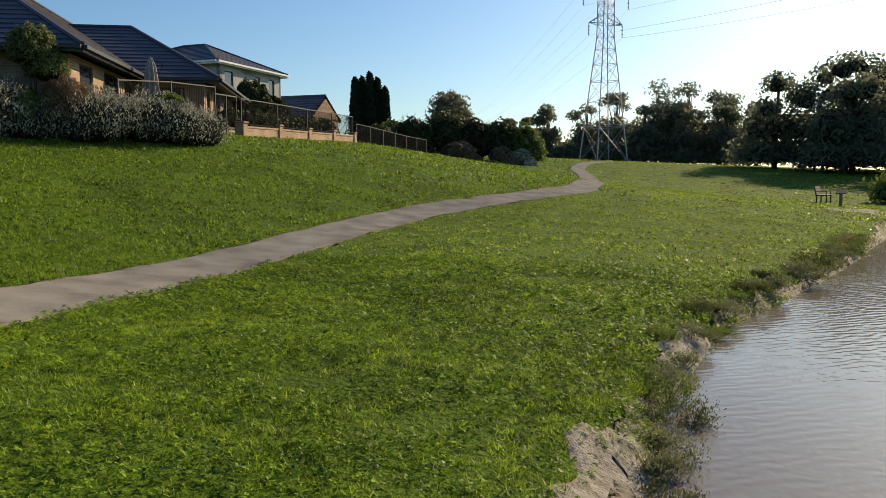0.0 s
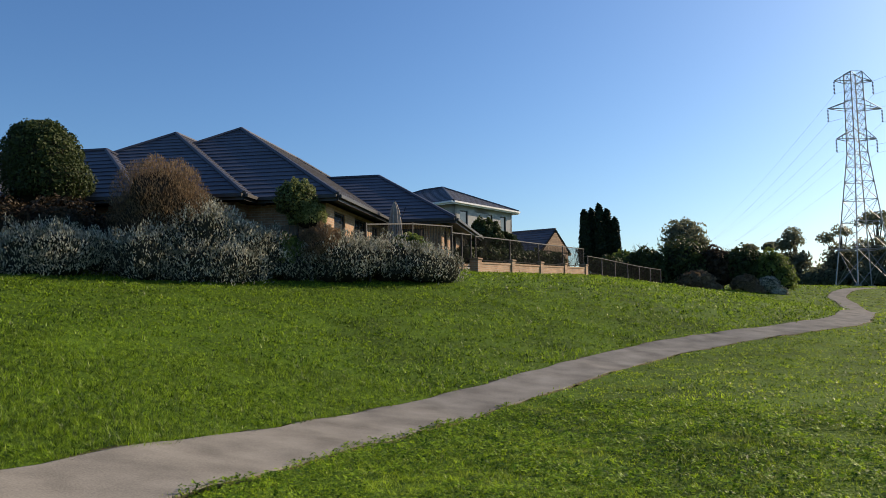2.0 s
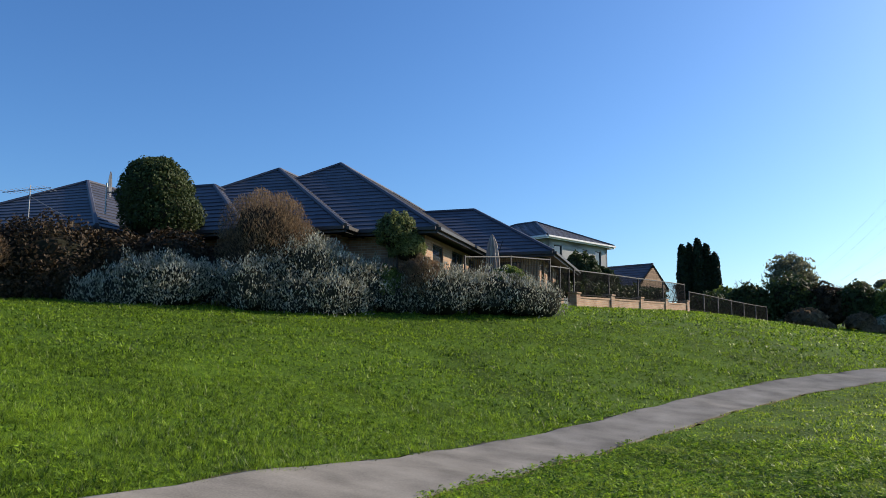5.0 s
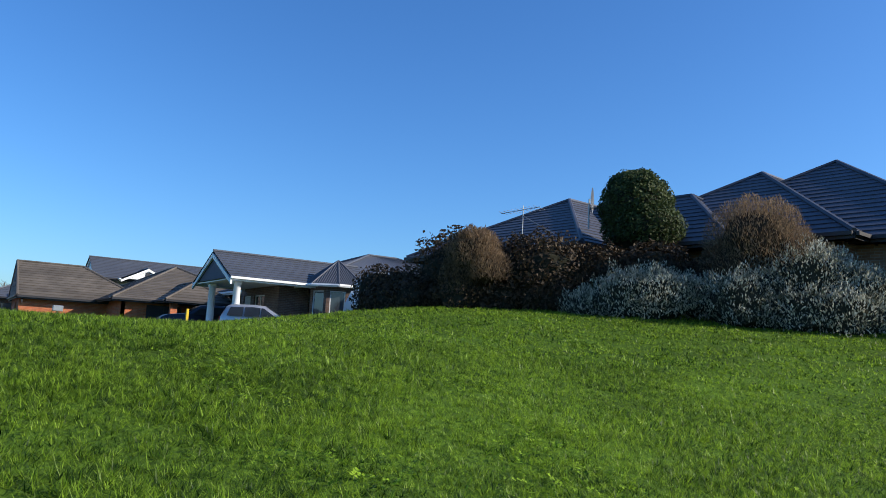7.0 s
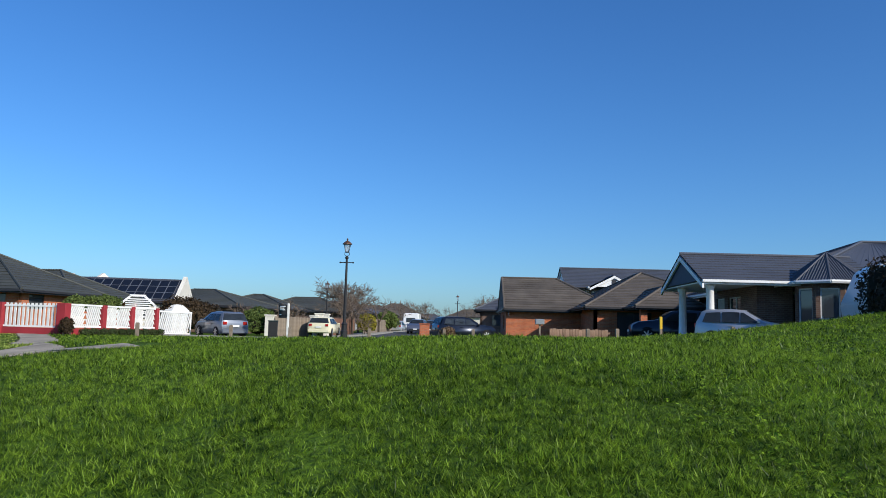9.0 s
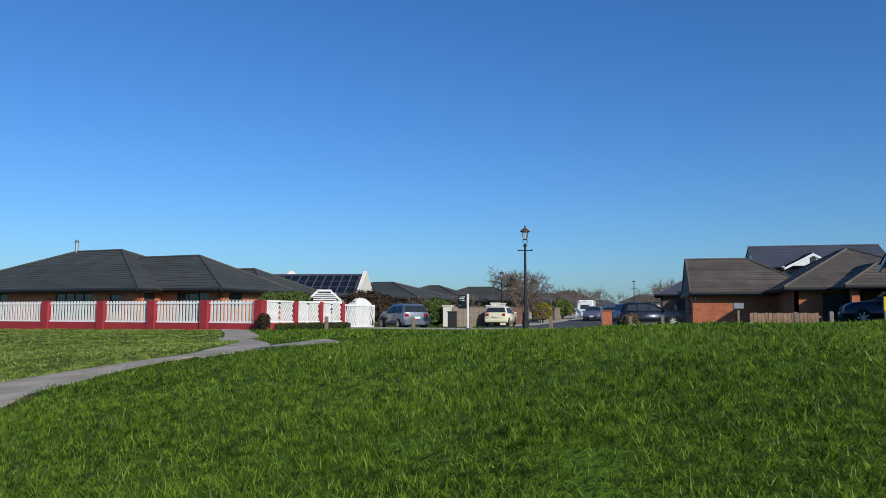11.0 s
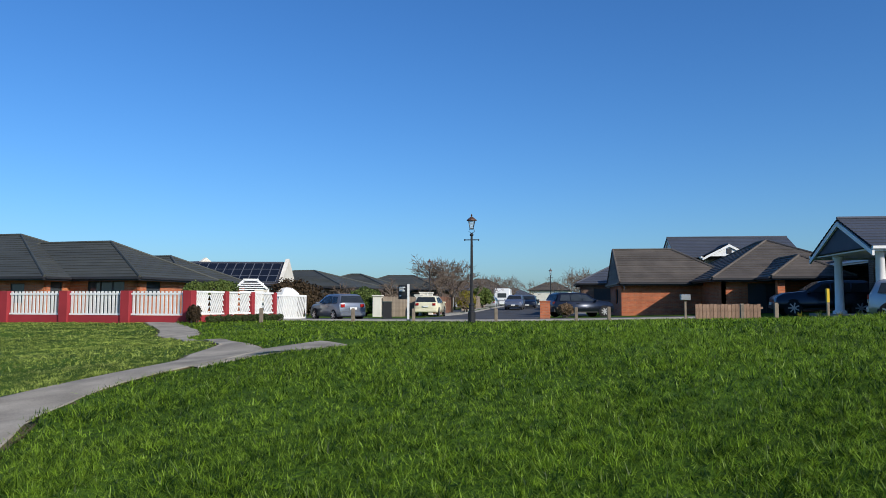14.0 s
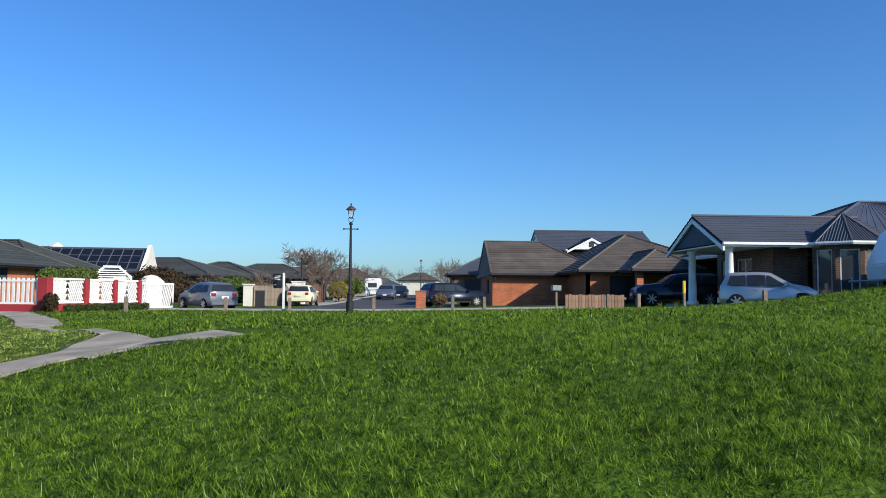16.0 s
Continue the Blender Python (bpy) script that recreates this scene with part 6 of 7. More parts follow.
def car(x, y, z, turn, L, W, H, body, kind, label, plate=True):
    """A parked car. Its nose points along its own +x."""
    t = thing("car", pose(x, y, z, 0, 0, turn), label, "car", "parked cars")
    belt = kind["belt"] * H
    half = lambda h: W / 2 * (1.0 - 0.05 * max(0, 0.45 * H - h) / H if h <= belt else 1 - 0.26 * (h - belt) / (H - belt))
    pts = [(a * L, b * H) for a, b in kind["out"]]
    bm = bmesh.new()
    cols = []
    for f, drop in ((-1.0, 0.0), (-0.9, 0.02), (-0.5, 0.035), (0.5, 0.035), (0.9, 0.02), (1.0, 0.0)):
        cols.append([bm.verts.new((a * (0.965 if abs(f) == 1 else 0.99 if abs(f) == 0.9 else 1), half(b) * f, b + (drop if b > belt * 0.9 else 0) - 0.02)) for a, b in pts])
    for c0, c1 in zip(cols, cols[1:]):
        for i in range(len(pts) - 1):
            bm.faces.new((c0[i], c0[i + 1], c1[i + 1], c1[i]))
        bm.faces.new((c0[-1], c0[0], c1[0], c1[-1]))
    for c, rev in ((cols[0], False), (cols[-1], True)):
        bm.faces.new(c if rev else c[::-1])
    bmesh.ops.recalc_face_normals(bm, faces=bm.faces[:])
    bmesh.ops.bevel(bm, geom=[e for e in bm.edges if e.calc_face_angle(0) > 0.25], offset=0.035, segments=2, affect="EDGES", clamp_overlap=True)
    shell = part("body", bm, body, t, smooth=True)
    for s in (-1, 1):
        segs = [(-9, kind["split"][0] - 0.008), (kind["split"][0] + 0.008, kind["split"][1] - 0.006), (kind["split"][1] + 0.006, 9)]
        for lo, hi in segs:
            ply = clip_x(kind["side"], lo, hi)
            if len(ply) < 3:
                continue
            bm = bmesh.new()
            vs = [bm.verts.new((a * L * 0.965, s * (half(b * H) + 0.006), b * H - 0.02)) for a, b in ply]
            bm.faces.new(vs)
            bmesh.ops.solidify(bm, geom=bm.faces[:], thickness=0.012)
            part("side_window", bm, M_GLASS, t)
        part("sill", boxes((-0.2 * L, s * W * 0.475 - 0.03, 0.17 * H, 0.22 * L, s * W * 0.475 + 0.03, 0.24 * H)), M_PLASTIC, t)
        part("door_handle", boxes((-0.14 * L, s * W * 0.5 - 0.01, belt - 0.13, -0.09 * L, s * W * 0.5 + 0.025, belt - 0.1)), body, t)
        part("door_mirror", boxes((0.16 * L, s * W * 0.5 - 0.02, belt + 0.0, 0.19 * L, s * W * 0.5 + 0.17, belt + 0.12), bevel=0.02) if s > 0 else boxes((0.16 * L, -W * 0.5 - 0.17, belt, 0.19 * L, -W * 0.5 + 0.02, belt + 0.12), bevel=0.02), body, t)
        part("tail_lamp", boxes((-0.497 * L, s * W * 0.36 - 0.1, 0.5 * H, -0.44 * L, s * W * 0.36 + 0.13, 0.62 * H), bevel=0.015), M_LAMP_RED, t)
        part("headlamp", boxes((0.40 * L, s * W * 0.37 - 0.13, 0.42 * H, 0.478 * L, s * W * 0.37 + 0.13, 0.52 * H), bevel=0.02), M_LAMP_CLEAR, t)
    o = kind["out"]
    for (a, b), (c, d), nm in ((o[3], o[4], "rear_window"), (o[8], o[7], "windscreen")):
        p, q = (a * L, b * H), (c * L, d * H)
        sx = -1 if nm == "rear_window" else 1
        bm = bmesh.new()
        lerp = lambda k: (p[0] + (q[0] - p[0]) * k, p[1] + (q[1] - p[1]) * k)
        (x0, z0), (x1, z1) = lerp(0.08), lerp(0.93)
        bm.faces.new([bm.verts.new(v) for v in ((x0 + sx * 0.012, -half(z0) * 0.9, z0 + 0.024), (x0 + sx * 0.012, half(z0) * 0.9, z0 + 0.024), (x1 + sx * 0.012, half(z1) * 0.88, z1 + 0.024), (x1 + sx * 0.012, -half(z1) * 0.88, z1 + 0.024))])
        bmesh.ops.solidify(bm, geom=bm.faces[:], thickness=0.01)
        part(nm, bm, M_GLASS, t)
    part("bumper", boxes((-0.507 * L, -W * 0.46, 0.18 * H, -0.45 * L, W * 0.46, 0.33 * H), bevel=0.03), M_PLASTIC if kind is SUV else body, t)
    part("grille", boxes((0.46 * L, -W * 0.32, 0.2 * H, 0.506 * L, W * 0.32, 0.34 * H), bevel=0.02), M_PLASTIC, t)
    part("number_plate", boxes((-0.512 * L, -0.2, 0.42 * H, -0.5 * L, 0.2, 0.5 * H)), M_PLATE, t)
    part("number_plate", boxes((0.502 * L, -0.2, 0.3 * H, 0.512 * L, 0.2, 0.38 * H)), M_PLATE, t)
    r = 0.215 * H
    for wx in kind["wheels"]:
        for s in (-1, 1):
            m = pose(wx * L, s * W * 0.5, r, 90 * s, 0, 0)
            # A black disc stands in for the shaded hollow of the wheel arch.
            bm = bmesh.new()
            turned(bm, [(r * 1.17, -0.1), (r * 1.17, 0.004)], 22)
            arch = part("arch_shade_disc", bm, M_RUBBER, t)
            arch.matrix_local = pose(wx * L, s * W * 0.493, r, -90 * s, 0, 0)
            bm = bmesh.new()
            turned(bm, [(r * 0.7, -0.16), (r * 0.97, -0.15), (r, -0.1), (r, 0.0), (r * 0.96, 0.03), (r * 0.72, 0.035)], 24)
            wheel = part("wheel", bm, M_RUBBER, t)
            wheel.matrix_local = pose(wx * L, s * W * 0.493, r, -90 * s, 0, 0)
            bm = bmesh.new()
            for k in range(7):
                a = 2 * math.pi * k / 7
                box(bm, 0.03, -0.03, 0.036, r * 0.7, 0.03, 0.05, Matrix.Rotation(a, 4, "Z"))
            turned(bm, [(0.06, 0.036), (0.06, 0.055)], 10)
            part("rim", bm, M_ALLOY, wheel)
    return t


def clip_x(poly, lo, hi):
    """The part of a polygon with lo <= x <= hi."""
    for edge, keep in ((lo, 1), (hi, -1)):
        res = []
        for (a, b), (c, d) in zip(poly, poly[1:] + poly[:1]):
            ia, ic = keep * (a - edge) >= 0, keep * (c - edge) >= 0
            if ia:
                res.append((a, b))
            if ia != ic:
                s = (edge - a) / (c - a)
                res.append((edge, b + (d - b) * s))
        poly = res
        if not poly:
            return []
    return poly


car(-35.9, 13.2, 1.08, 62, 3.8, 1.7, 1.55, M_SILVER, HATCH, "silver five-door hatchback parked before the porch house")
car(-46.3, -12.0, 0.74, 222, 3.6, 1.62, 1.42, M_SILVER_BLUE, HATCH, "silver-grey compact hatchback parked by the white gate")
car(-61.5, -8.9, 0.8, 178, 4.2, 1.7, 1.42, M_CREAM_PAINT, HATCH, "pale yellow estate car parked along the street")
car(-86, -3.2, 0.95, -4, 4.4, 1.8, 1.6, M_GREY_PAINT, SUV, "blue-grey car standing in the street")
car(-92, -1.8, 0.95, -4, 4.4, 1.8, 1.6, M_DARK_PAINT, SUV, "dark car parked further up the street")
car(-55.5, 1.6, 0.85, 112, 4.2, 1.8, 1.52, M_DARK_PAINT, SUV, "dark blue estate car parked before the brick house")
car(-45.6, 13.0, 1.1, -96, 4.8, 1.85, 1.75, M_DARK_PAINT, SUV, "dark pickup-sized car parked beside the porch")
car(-100, -6.5, 1.0, 176, 4.3, 1.75, 1.5, M_SILVER, HATCH, "silver car far up the street")


def camper(x, y, z, turn):
    t = thing("camper_van", pose(x, y, z, 0, 0, turn), "white box-bodied camper van parked in the street", "camper van")
    part("body", boxes((-2.6, -1.1, 0.5, 1.6, 1.1, 2.75), bevel=0.12), M_WHITE_PAINT, t)
    part("cab", boxes((1.4, -0.95, 0.45, 3.1, 0.95, 1.5), bevel=0.15), M_WHITE_PAINT, t)
    part("window", boxes((-2.63, -0.6, 1.5, -2.59, 0.6, 2.1)), M_GLASS, t)
    part("stripe", boxes((-2.615, -1.0, 1.1, -2.6, 1.0, 1.2)), M_GREY_PAINT, t)
    for wx in (-1.6, 2.2):
        for s in (-1, 1):
            bm = bmesh.new()
            turned(bm, [(0.3, -0.1), (0.34, -0.06), (0.34, 0.08), (0.3, 0.1)], 16)
            w = part("wheel", bm, M_RUBBER, t)
            w.matrix_local = pose(wx, s * 0.95, 0.34, 90, 0, 0)


camper(-112, -5.4, 0.95, 178)


def caravan(x, y, z, turn):
    t = thing("caravan", pose(x, y, z, 0, 0, turn), "white caravan with a raked front parked by the house", "caravan")
    bm = bmesh.new()
    prism(bm, [(-2.6, 0.5), (2.4, 0.5), (2.4, 2.3), (2.2, 2.55), (-1.7, 2.6), (-2.1, 2.35), (-2.65, 1.1)], -1.1, 1.1)
    bmesh.ops.bevel(bm, geom=bm.edges[:], offset=0.05, segments=2, affect="EDGES")
    part("body", bm, M_WHITE_PAINT, t)
    part("window", boxes((-0.03, -0.7, 0, 0.02, 0.7, 0.75, pose(-2.36, 0, 1.45, 0, 22, 0))), M_GLASS, t)
    for s in (-1, 1):
        part("window", boxes((-1.7, s * 1.1 - 0.015, 1.45, -0.7, s * 1.1 + 0.015, 2.05)), M_GLASS, t)
        part("stripe", boxes((-2.3, s * 1.1 - 0.008, 0.95, 2.3, s * 1.1 + 0.008, 1.05)), M_GREY_PAINT, t)
        bm = bmesh.new()
        turned(bm, [(0.27, -0.1), (0.31, -0.06), (0.31, 0.08), (0.27, 0.1)], 16)
        w = part("wheel", bm, M_RUBBER, t)
        w.matrix_local = pose(0.2, s * 0.95, 0.31, 90, 0, 0)
    bm = bmesh.new()
    tube(bm, [(-2.5, -0.6, 0.5), (-3.7, 0, 0.45)], 0.05, 6)
    tube(bm, [(-2.5, 0.6, 0.5), (-3.7, 0, 0.45)], 0.05, 6)
    tube(bm, [(-3.6, 0, 0.0), (-3.6, 0, 0.6)], 0.03, 6)
    part("drawbar", bm, M_STEEL, t)


caravan(-33.0, 18.9, gz(-33.0, 18.9), 80)

# ---- street furniture and gardens ----
def street_lamp(x, y, high, label, z=None):
    t = thing("street_lamp", on_ground(x, y) if z is None else pose(x, y, z), label, "street lamp", "heritage street lamps")
    k = high / 4.85
    bm = bmesh.new()
    turned(bm, [(0.17 * k, -0.1), (0.17 * k, 0.5 * k), (0.13 * k, 0.55 * k), (0.13 * k, 0.8 * k), (0.15 * k, 0.83 * k), (0.09 * k, 0.92 * k)], 12)
    part("base", bm, M_BLACK, t)
    bm = bmesh.new()
    turned(bm, [(0.075 * k, 0.9 * k), (0.065 * k, 2.4 * k), (0.05 * k, 3.95 * k), (0.085 * k, 3.98 * k), (0.085 * k, 4.03 * k), (0.04 * k, 4.1 * k)], 12)
    part("post", bm, M_BLACK, t)
    bm = bmesh.new()
    tube(bm, [(0, -0.3 * k, 3.78 * k), (0, 0.3 * k, 3.78 * k)], 0.022 * k, 8)
    for s in (-1, 1):
        turned(bm, [(0.02 * k, 3.74 * k), (0.045 * k, 3.78 * k), (0.02 * k, 3.82 * k)], 8, y=s * 0.31 * k)
    part("ladder_bar", bm, M_BLACK, t)
    head = part("lantern_frame", turned(bmesh.new(), [(0.09 * k, 4.26 * k), (0.1 * k, 4.3 * k)], 8), M_BLACK, t)
    for j in range(2):
        bm = bmesh.new()
        s = 1 if j else -1
        tube(bm, [(0, 0, 4.08 * k), (0, s * 0.13 * k, 4.16 * k), (0, s * 0.1 * k, 4.28 * k)], 0.014 * k, 6)
        part("bracket", bm, M_BLACK, head)
    for j in range(4):
        a = math.pi / 4 + j * math.pi / 2
        bm = bmesh.new()
        tube(bm, [(0.1 * k * math.cos(a), 0.1 * k * math.sin(a), 4.28 * k), (0.2 * k * math.cos(a), 0.2 * k * math.sin(a), 4.66 * k)], 0.012 * k, 4)
        part("glazing_bar", bm, M_BLACK, head)
        bm = bmesh.new()
        b = a + math.pi / 2
        q = [(0.095 * k, 4.29 * k), (0.19 * k, 4.65 * k)]
        bm.faces.new([bm.verts.new((r * math.cos(c), r * math.sin(c), z)) for r, z, c in ((q[0][0], q[0][1], a), (q[0][0], q[0][1], b), (q[1][0], q[1][1], b), (q[1][0], q[1][1], a))])
        part("pane", bm, M_LANTERN, head)
    bm = bmesh.new()
    turned(bm, [(0.235 * k, 4.655 * k), (0.225 * k, 4.69 * k), (0.1 * k, 4.8 * k), (0.03 * k, 4.84 * k), (0.03 * k, 4.88 * k), (0.045 * k, 4.91 * k), (0.012 * k, 4.96 * k)], 12)
    part("cap", bm, M_COPPER, t, "copper-brown lantern cap")
    return t


M_LANTERN = glass_material("lantern_glass", (0.55, 0.62, 0.68), 0.2)
M_LANTERN.node_tree.nodes["Principled BSDF"].inputs["Alpha"].default_value = 0.45
M_COPPER = material("brown_metal_cap", (0.14, 0.075, 0.05), 0.5, metal=0.4, vary=0.2, scale=8)
street_lamp(-40.0, -4.13, 4.85, "black heritage street lamp with a glazed lantern", 0.78)
street_lamp(-66, -9.6, 4.4, "black heritage street lamp with a glazed lantern")
street_lamp(-105, 1.0, 4.8, "black heritage street lamp with a glazed lantern")


def bollard(x, y, z=None, high=0.62, mat=None, label="weathered square timber bollard at the lawn's edge"):
    t = thing("bollard", on_ground(x, y) if z is None else pose(x, y, z), label, "bollard", "timber bollards")
    part("post", boxes((-0.075, -0.075, -0.3, 0.075, 0.075, high), bevel=0.012), mat or M_TIMBER, t)
    part("chamfered_top", boxes((-0.06, -0.06, high, 0.06, 0.06, high + 0.03)), mat or M_TIMBER, t)


for x, y in ((-39.2, -13.7), (-41.2, -9.9), (-41.3, -7.0), (-41.4, -3.1), (-41.2, 0.6), (-40.4, 2.0), (-37.6, 7.0), (-37.2, 8.2), (-33.6, 11.9)):
    bollard(x, y)
t = thing("marker_post", on_ground(-36.5, 9.9), "slim post with a yellow top at the driveway", "post")
part("post", boxes((-0.05, -0.05, -0.3, 0.05, 0.05, 0.62), bevel=0.01), M_TIMBER, t)
part("top", boxes((-0.055, -0.055, 0.62, 0.055, 0.055, 1.15), bevel=0.01), material("yellow_paint", (0.75, 0.48, 0.03), 0.5, vary=0.1), t, "yellow painted top")


def sign_board(x, y):
    t = thing("park_sign", on_ground(x, y, 90), "black park notice board on a pale timber post", "sign")
    part("post", boxes((-0.055, -0.05, -0.3, 0.055, 0.05, 1.86), bevel=0.01), M_WHITE_WORN, t)
    board = part("board", boxes((-0.5, -0.03, 1.1, -0.06, 0.03, 1.8), bevel=0.008), M_BLACK, t)
    for k, (w, z) in enumerate(((0.3, 1.68), (0.24, 1.59), (0.28, 1.5), (0.1, 1.25))):
        part("text_bar", boxes((-0.45, -0.036, z, -0.45 + w, -0.03, z + 0.045)), M_WHITE, board)


sign_board(-43.4, -7.6)


def wheelie_bin(x, y, turn):
    t = thing("wheelie_bin", on_ground(x, y, turn), "dark grey wheeled rubbish bin at the kerb", "bin", "wheeled bins")
    bm = bmesh.new()
    prism(bm, [(-0.22, 0.06), (0.22, 0.06), (0.29, 0.95), (-0.29, 0.95)], -0.26, 0.26)
    part("body", bm, M_PLASTIC, t)
    part("lid", boxes((-0.31, -0.3, 0.953, 0.33, 0.3, 1.02), bevel=0.02), material("bin_lid", (0.03, 0.06, 0.06), 0.6, vary=0.1), t, "dark green lid")
    for s in (-1, 1):
        bm = bmesh.new()
        turned(bm, [(0.1, -0.03), (0.1, 0.03)], 12)
        w = part("wheel", bm, M_RUBBER, t)
        w.matrix_local = pose(-0.24, s * 0.24, 0.1, 90, 0, 0)


wheelie_bin(-49.0, -9.75, 10)


def board_fence(x0, y0, x1, y1, high, mat, label, z=None):
    L = math.hypot(x1 - x0, y1 - y0)
    t = thing("board_fence", pose(x0, y0, gz(x0, y0) if z is None else z, 0, 0, math.degrees(math.atan2(y1 - y0, x1 - x0))), label, "fence")
    me = mesh_of("board", boxes((0.006, -0.012, -0.4, 0.144, 0.012, high), bevel=0.004), mat)
    for k in range(int(L / 0.15)):
        o = part("board", me, None, t)
        o.location = (k * 0.15, 0, 0.015 * math.sin(k * 1.9))
    part("rail", boxes((0, 0.013, high - 0.2, L, 0.06, high - 0.11)), mat, t)
    return t


board_fence(-39.2, 5.5, -39.25, 8.3, 0.68, M_TIMBER_WARM, "low weathered timber fence at the driveway")
board_fence(-57, -11.6, -62, -10.0, 1.4, M_TIMBER, "weathered timber paling fence along the street")
board_fence(-66, -9.4, -76, -8.7, 1.5, M_TIMBER_RED, "red-brown stained timber fence along the street")
board_fence(-80, -8.3, -100, -7.0, 1.6, M_TIMBER, "weathered timber paling fence along the street")
board_fence(-62, 0.6, -75, 1.4, 1.7, M_TIMBER_RED, "dark stained timber fence beside the drive")
for k, (x, y, h) in enumerate(((-57.2, -12.0, 1.4), (-62.5, -9.9, 1.5), (-63, -9.6, 1.7), (-65, -9.5, 1.7))):
    t = thing("gate_pillar", on_ground(x, y), "cream rendered square garden pillar", "pillar", "cream garden pillars")
    part("shaft", boxes((-0.3, -0.3, -0.3, 0.3, 0.3, h), bevel=0.015), M_CREAM, t)
    part("cap", boxes((-0.36, -0.36, h + 0.003, 0.36, 0.36, h + 0.1), bevel=0.02), M_CREAM, t)
t = thing("brick_pillar", on_ground(-48.5, -0.7), "short red brick letterbox pillar", "pillar")
part("shaft", boxes((-0.28, -0.28, -0.3, 0.28, 0.28, 0.95), bevel=0.01), M_BRICKWORK_RED, t)
part("cap", boxes((-0.31, -0.31, 0.953, 0.31, 0.31, 1.02)), M_BRICK_RED, t)
t = thing("letterbox", on_ground(-38.7, 5.0), "grey metal letterbox on a post", "letterbox")
part("post", boxes((-0.04, -0.04, -0.2, 0.04, 0.04, 0.85)), M_TIMBER, t)
part("box", boxes((-0.14, -0.2, 0.85, 0.14, 0.2, 1.1), bevel=0.02), M_STEEL, t)


def arbour(x, y, turn):
    t = thing("garden_arbour", on_ground(x, y, turn), "white slatted garden arbour with an angled top", "arbour")
    for s in (-1, 1):
        part("post", boxes((s * 1.0 - 0.06, -0.06, -0.2, s * 1.0 + 0.06, 0.06, 1.75)), M_WHITE, t)
        part("rafter", boxes((-0.06, -0.06, 0, 0.06, 0.06, 0.85, pose(s * 1.0, 0, 1.7, 0, -48 * s, 0))), M_WHITE, t)
    part("crosspiece", boxes((-0.45, -0.06, 2.22, 0.45, 0.06, 2.34)), M_WHITE, t)
    for k in range(8):
        part("slat", boxes((-0.75, -0.02, 0, -0.72 + 1.4, 0.02, 0.06, pose(0, 0.07, 1.2 + k * 0.12, 0, 0, 0))), M_WHITE, t)


arbour(-48.8, -17.9, -70)
t = thing("garden_gazebo", on_ground(-53.3, -17.2), "small white garden shelter with a pointed top", "shelter")
part("wall", turned(bmesh.new(), [(0.7, 0), (0.7, 1.45)], 8), M_WHITE, t)
part("roof", turned(bmesh.new(), [(0.85, 1.45), (0.82, 1.55), (0.4, 1.88), (0.1, 1.96)], 8), M_WHITE_WORN, t)

# hedges and garden plants along the street
for k, (x, y, blobs, n, s, m, lab, cat) in enumerate((
        (-55.0, -16.9, [(0, 0, 1.2, 1.2, 1.2, 1.2), (1.2, -0.6, 1.5, 1.0, 1.0, 0.9), (-0.8, 0.5, 0.8, 0.9, 0.9, 0.8)], 6000, 0.11, M_LEAF_BRONZE, "dark rounded hedge behind the white gate", "hedge"),
        (-59.0, -13.3, [(0, 0, 1.0, 1.3, 1.3, 1.0), (1.0, 0.2, 0.7, 1.0, 1.0, 0.8), (-1.1, 0, 0.7, 1.0, 1.0, 0.8)], 7000, 0.1, M_LEAF_GREEN, "glossy green shrub behind the parked car", "bush"),
        (-44.2, -18.4, [(0, 0, 1.5, 0.7, 0.7, 0.5), (-1.0, 0.3, 1.6, 0.8, 0.8, 0.5), (1.0, -0.3, 1.5, 0.6, 0.6, 0.45)], 5000, 0.08, M_LEAF_GREEN, "yellow-green climber above the crimson fence", "bush"),
        (-37.0, -15.9, [(0, 0, 0.35, 0.3, 0.3, 0.42)], 1500, 0.06, M_LEAF_BRONZE, "small clipped shrub at the fence corner", "bush"),
        (-77, -7.6, [(0, 0, 1.0, 0.9, 0.9, 1.0)], 2500, 0.13, M_LEAF_YELLOW, "bright yellow-green roadside bush", "bush"),
        (-95, -7.4, [(0, 0, 1.2, 1.4, 1.4, 1.2)], 2500, 0.16, M_LEAF_GREEN, "rounded green roadside bush beside the pavement", "bush"),
        (-52.5, 0.6, [(0, 0, 0.45, 0.5, 0.5, 0.4)], 1500, 0.07, M_LEAF_BROWN, "small rust-coloured garden shrub", "bush"),
        (-60, -19.0, [(0, 0, 1.4, 1.6, 1.6, 1.1), (-2, 0.5, 1.3, 1.4, 1.4, 1.0)], 5000, 0.12, M_LEAF_BRONZE, "tangled garden hedge between houses", "hedge"))):
    bush("hedge" if cat == "hedge" else "shrub", x, y, blobs, n, s, m, lab, 200 + k, 1.6, category=cat)
hb = [(k * 0.6 - 2.6, 0, 0.12, 0.35, 0.22, 0.2) for k in range(10)]
t = bush("hedge", -40.8, -14.9, [(b[0] * 0.97, -b[0] * 0.25, *b[2:]) for b in hb], 5000, 0.05, M_LEAF_DARK, "low clipped box hedge below the fence", 215, 1.5, category="hedge", stems=6)
t = thing("cabbage_palm", on_ground(-46.2, -18.0), "spiky green cabbage palm over the fence", "palm")
part("trunk", tube(bmesh.new(), [(0, 0, -0.2), (0.05, 0, 1.4)], [0.09, 0.07], 8), M_BARK, t)
bm = bmesh.new()
rng = np.random.default_rng(5)
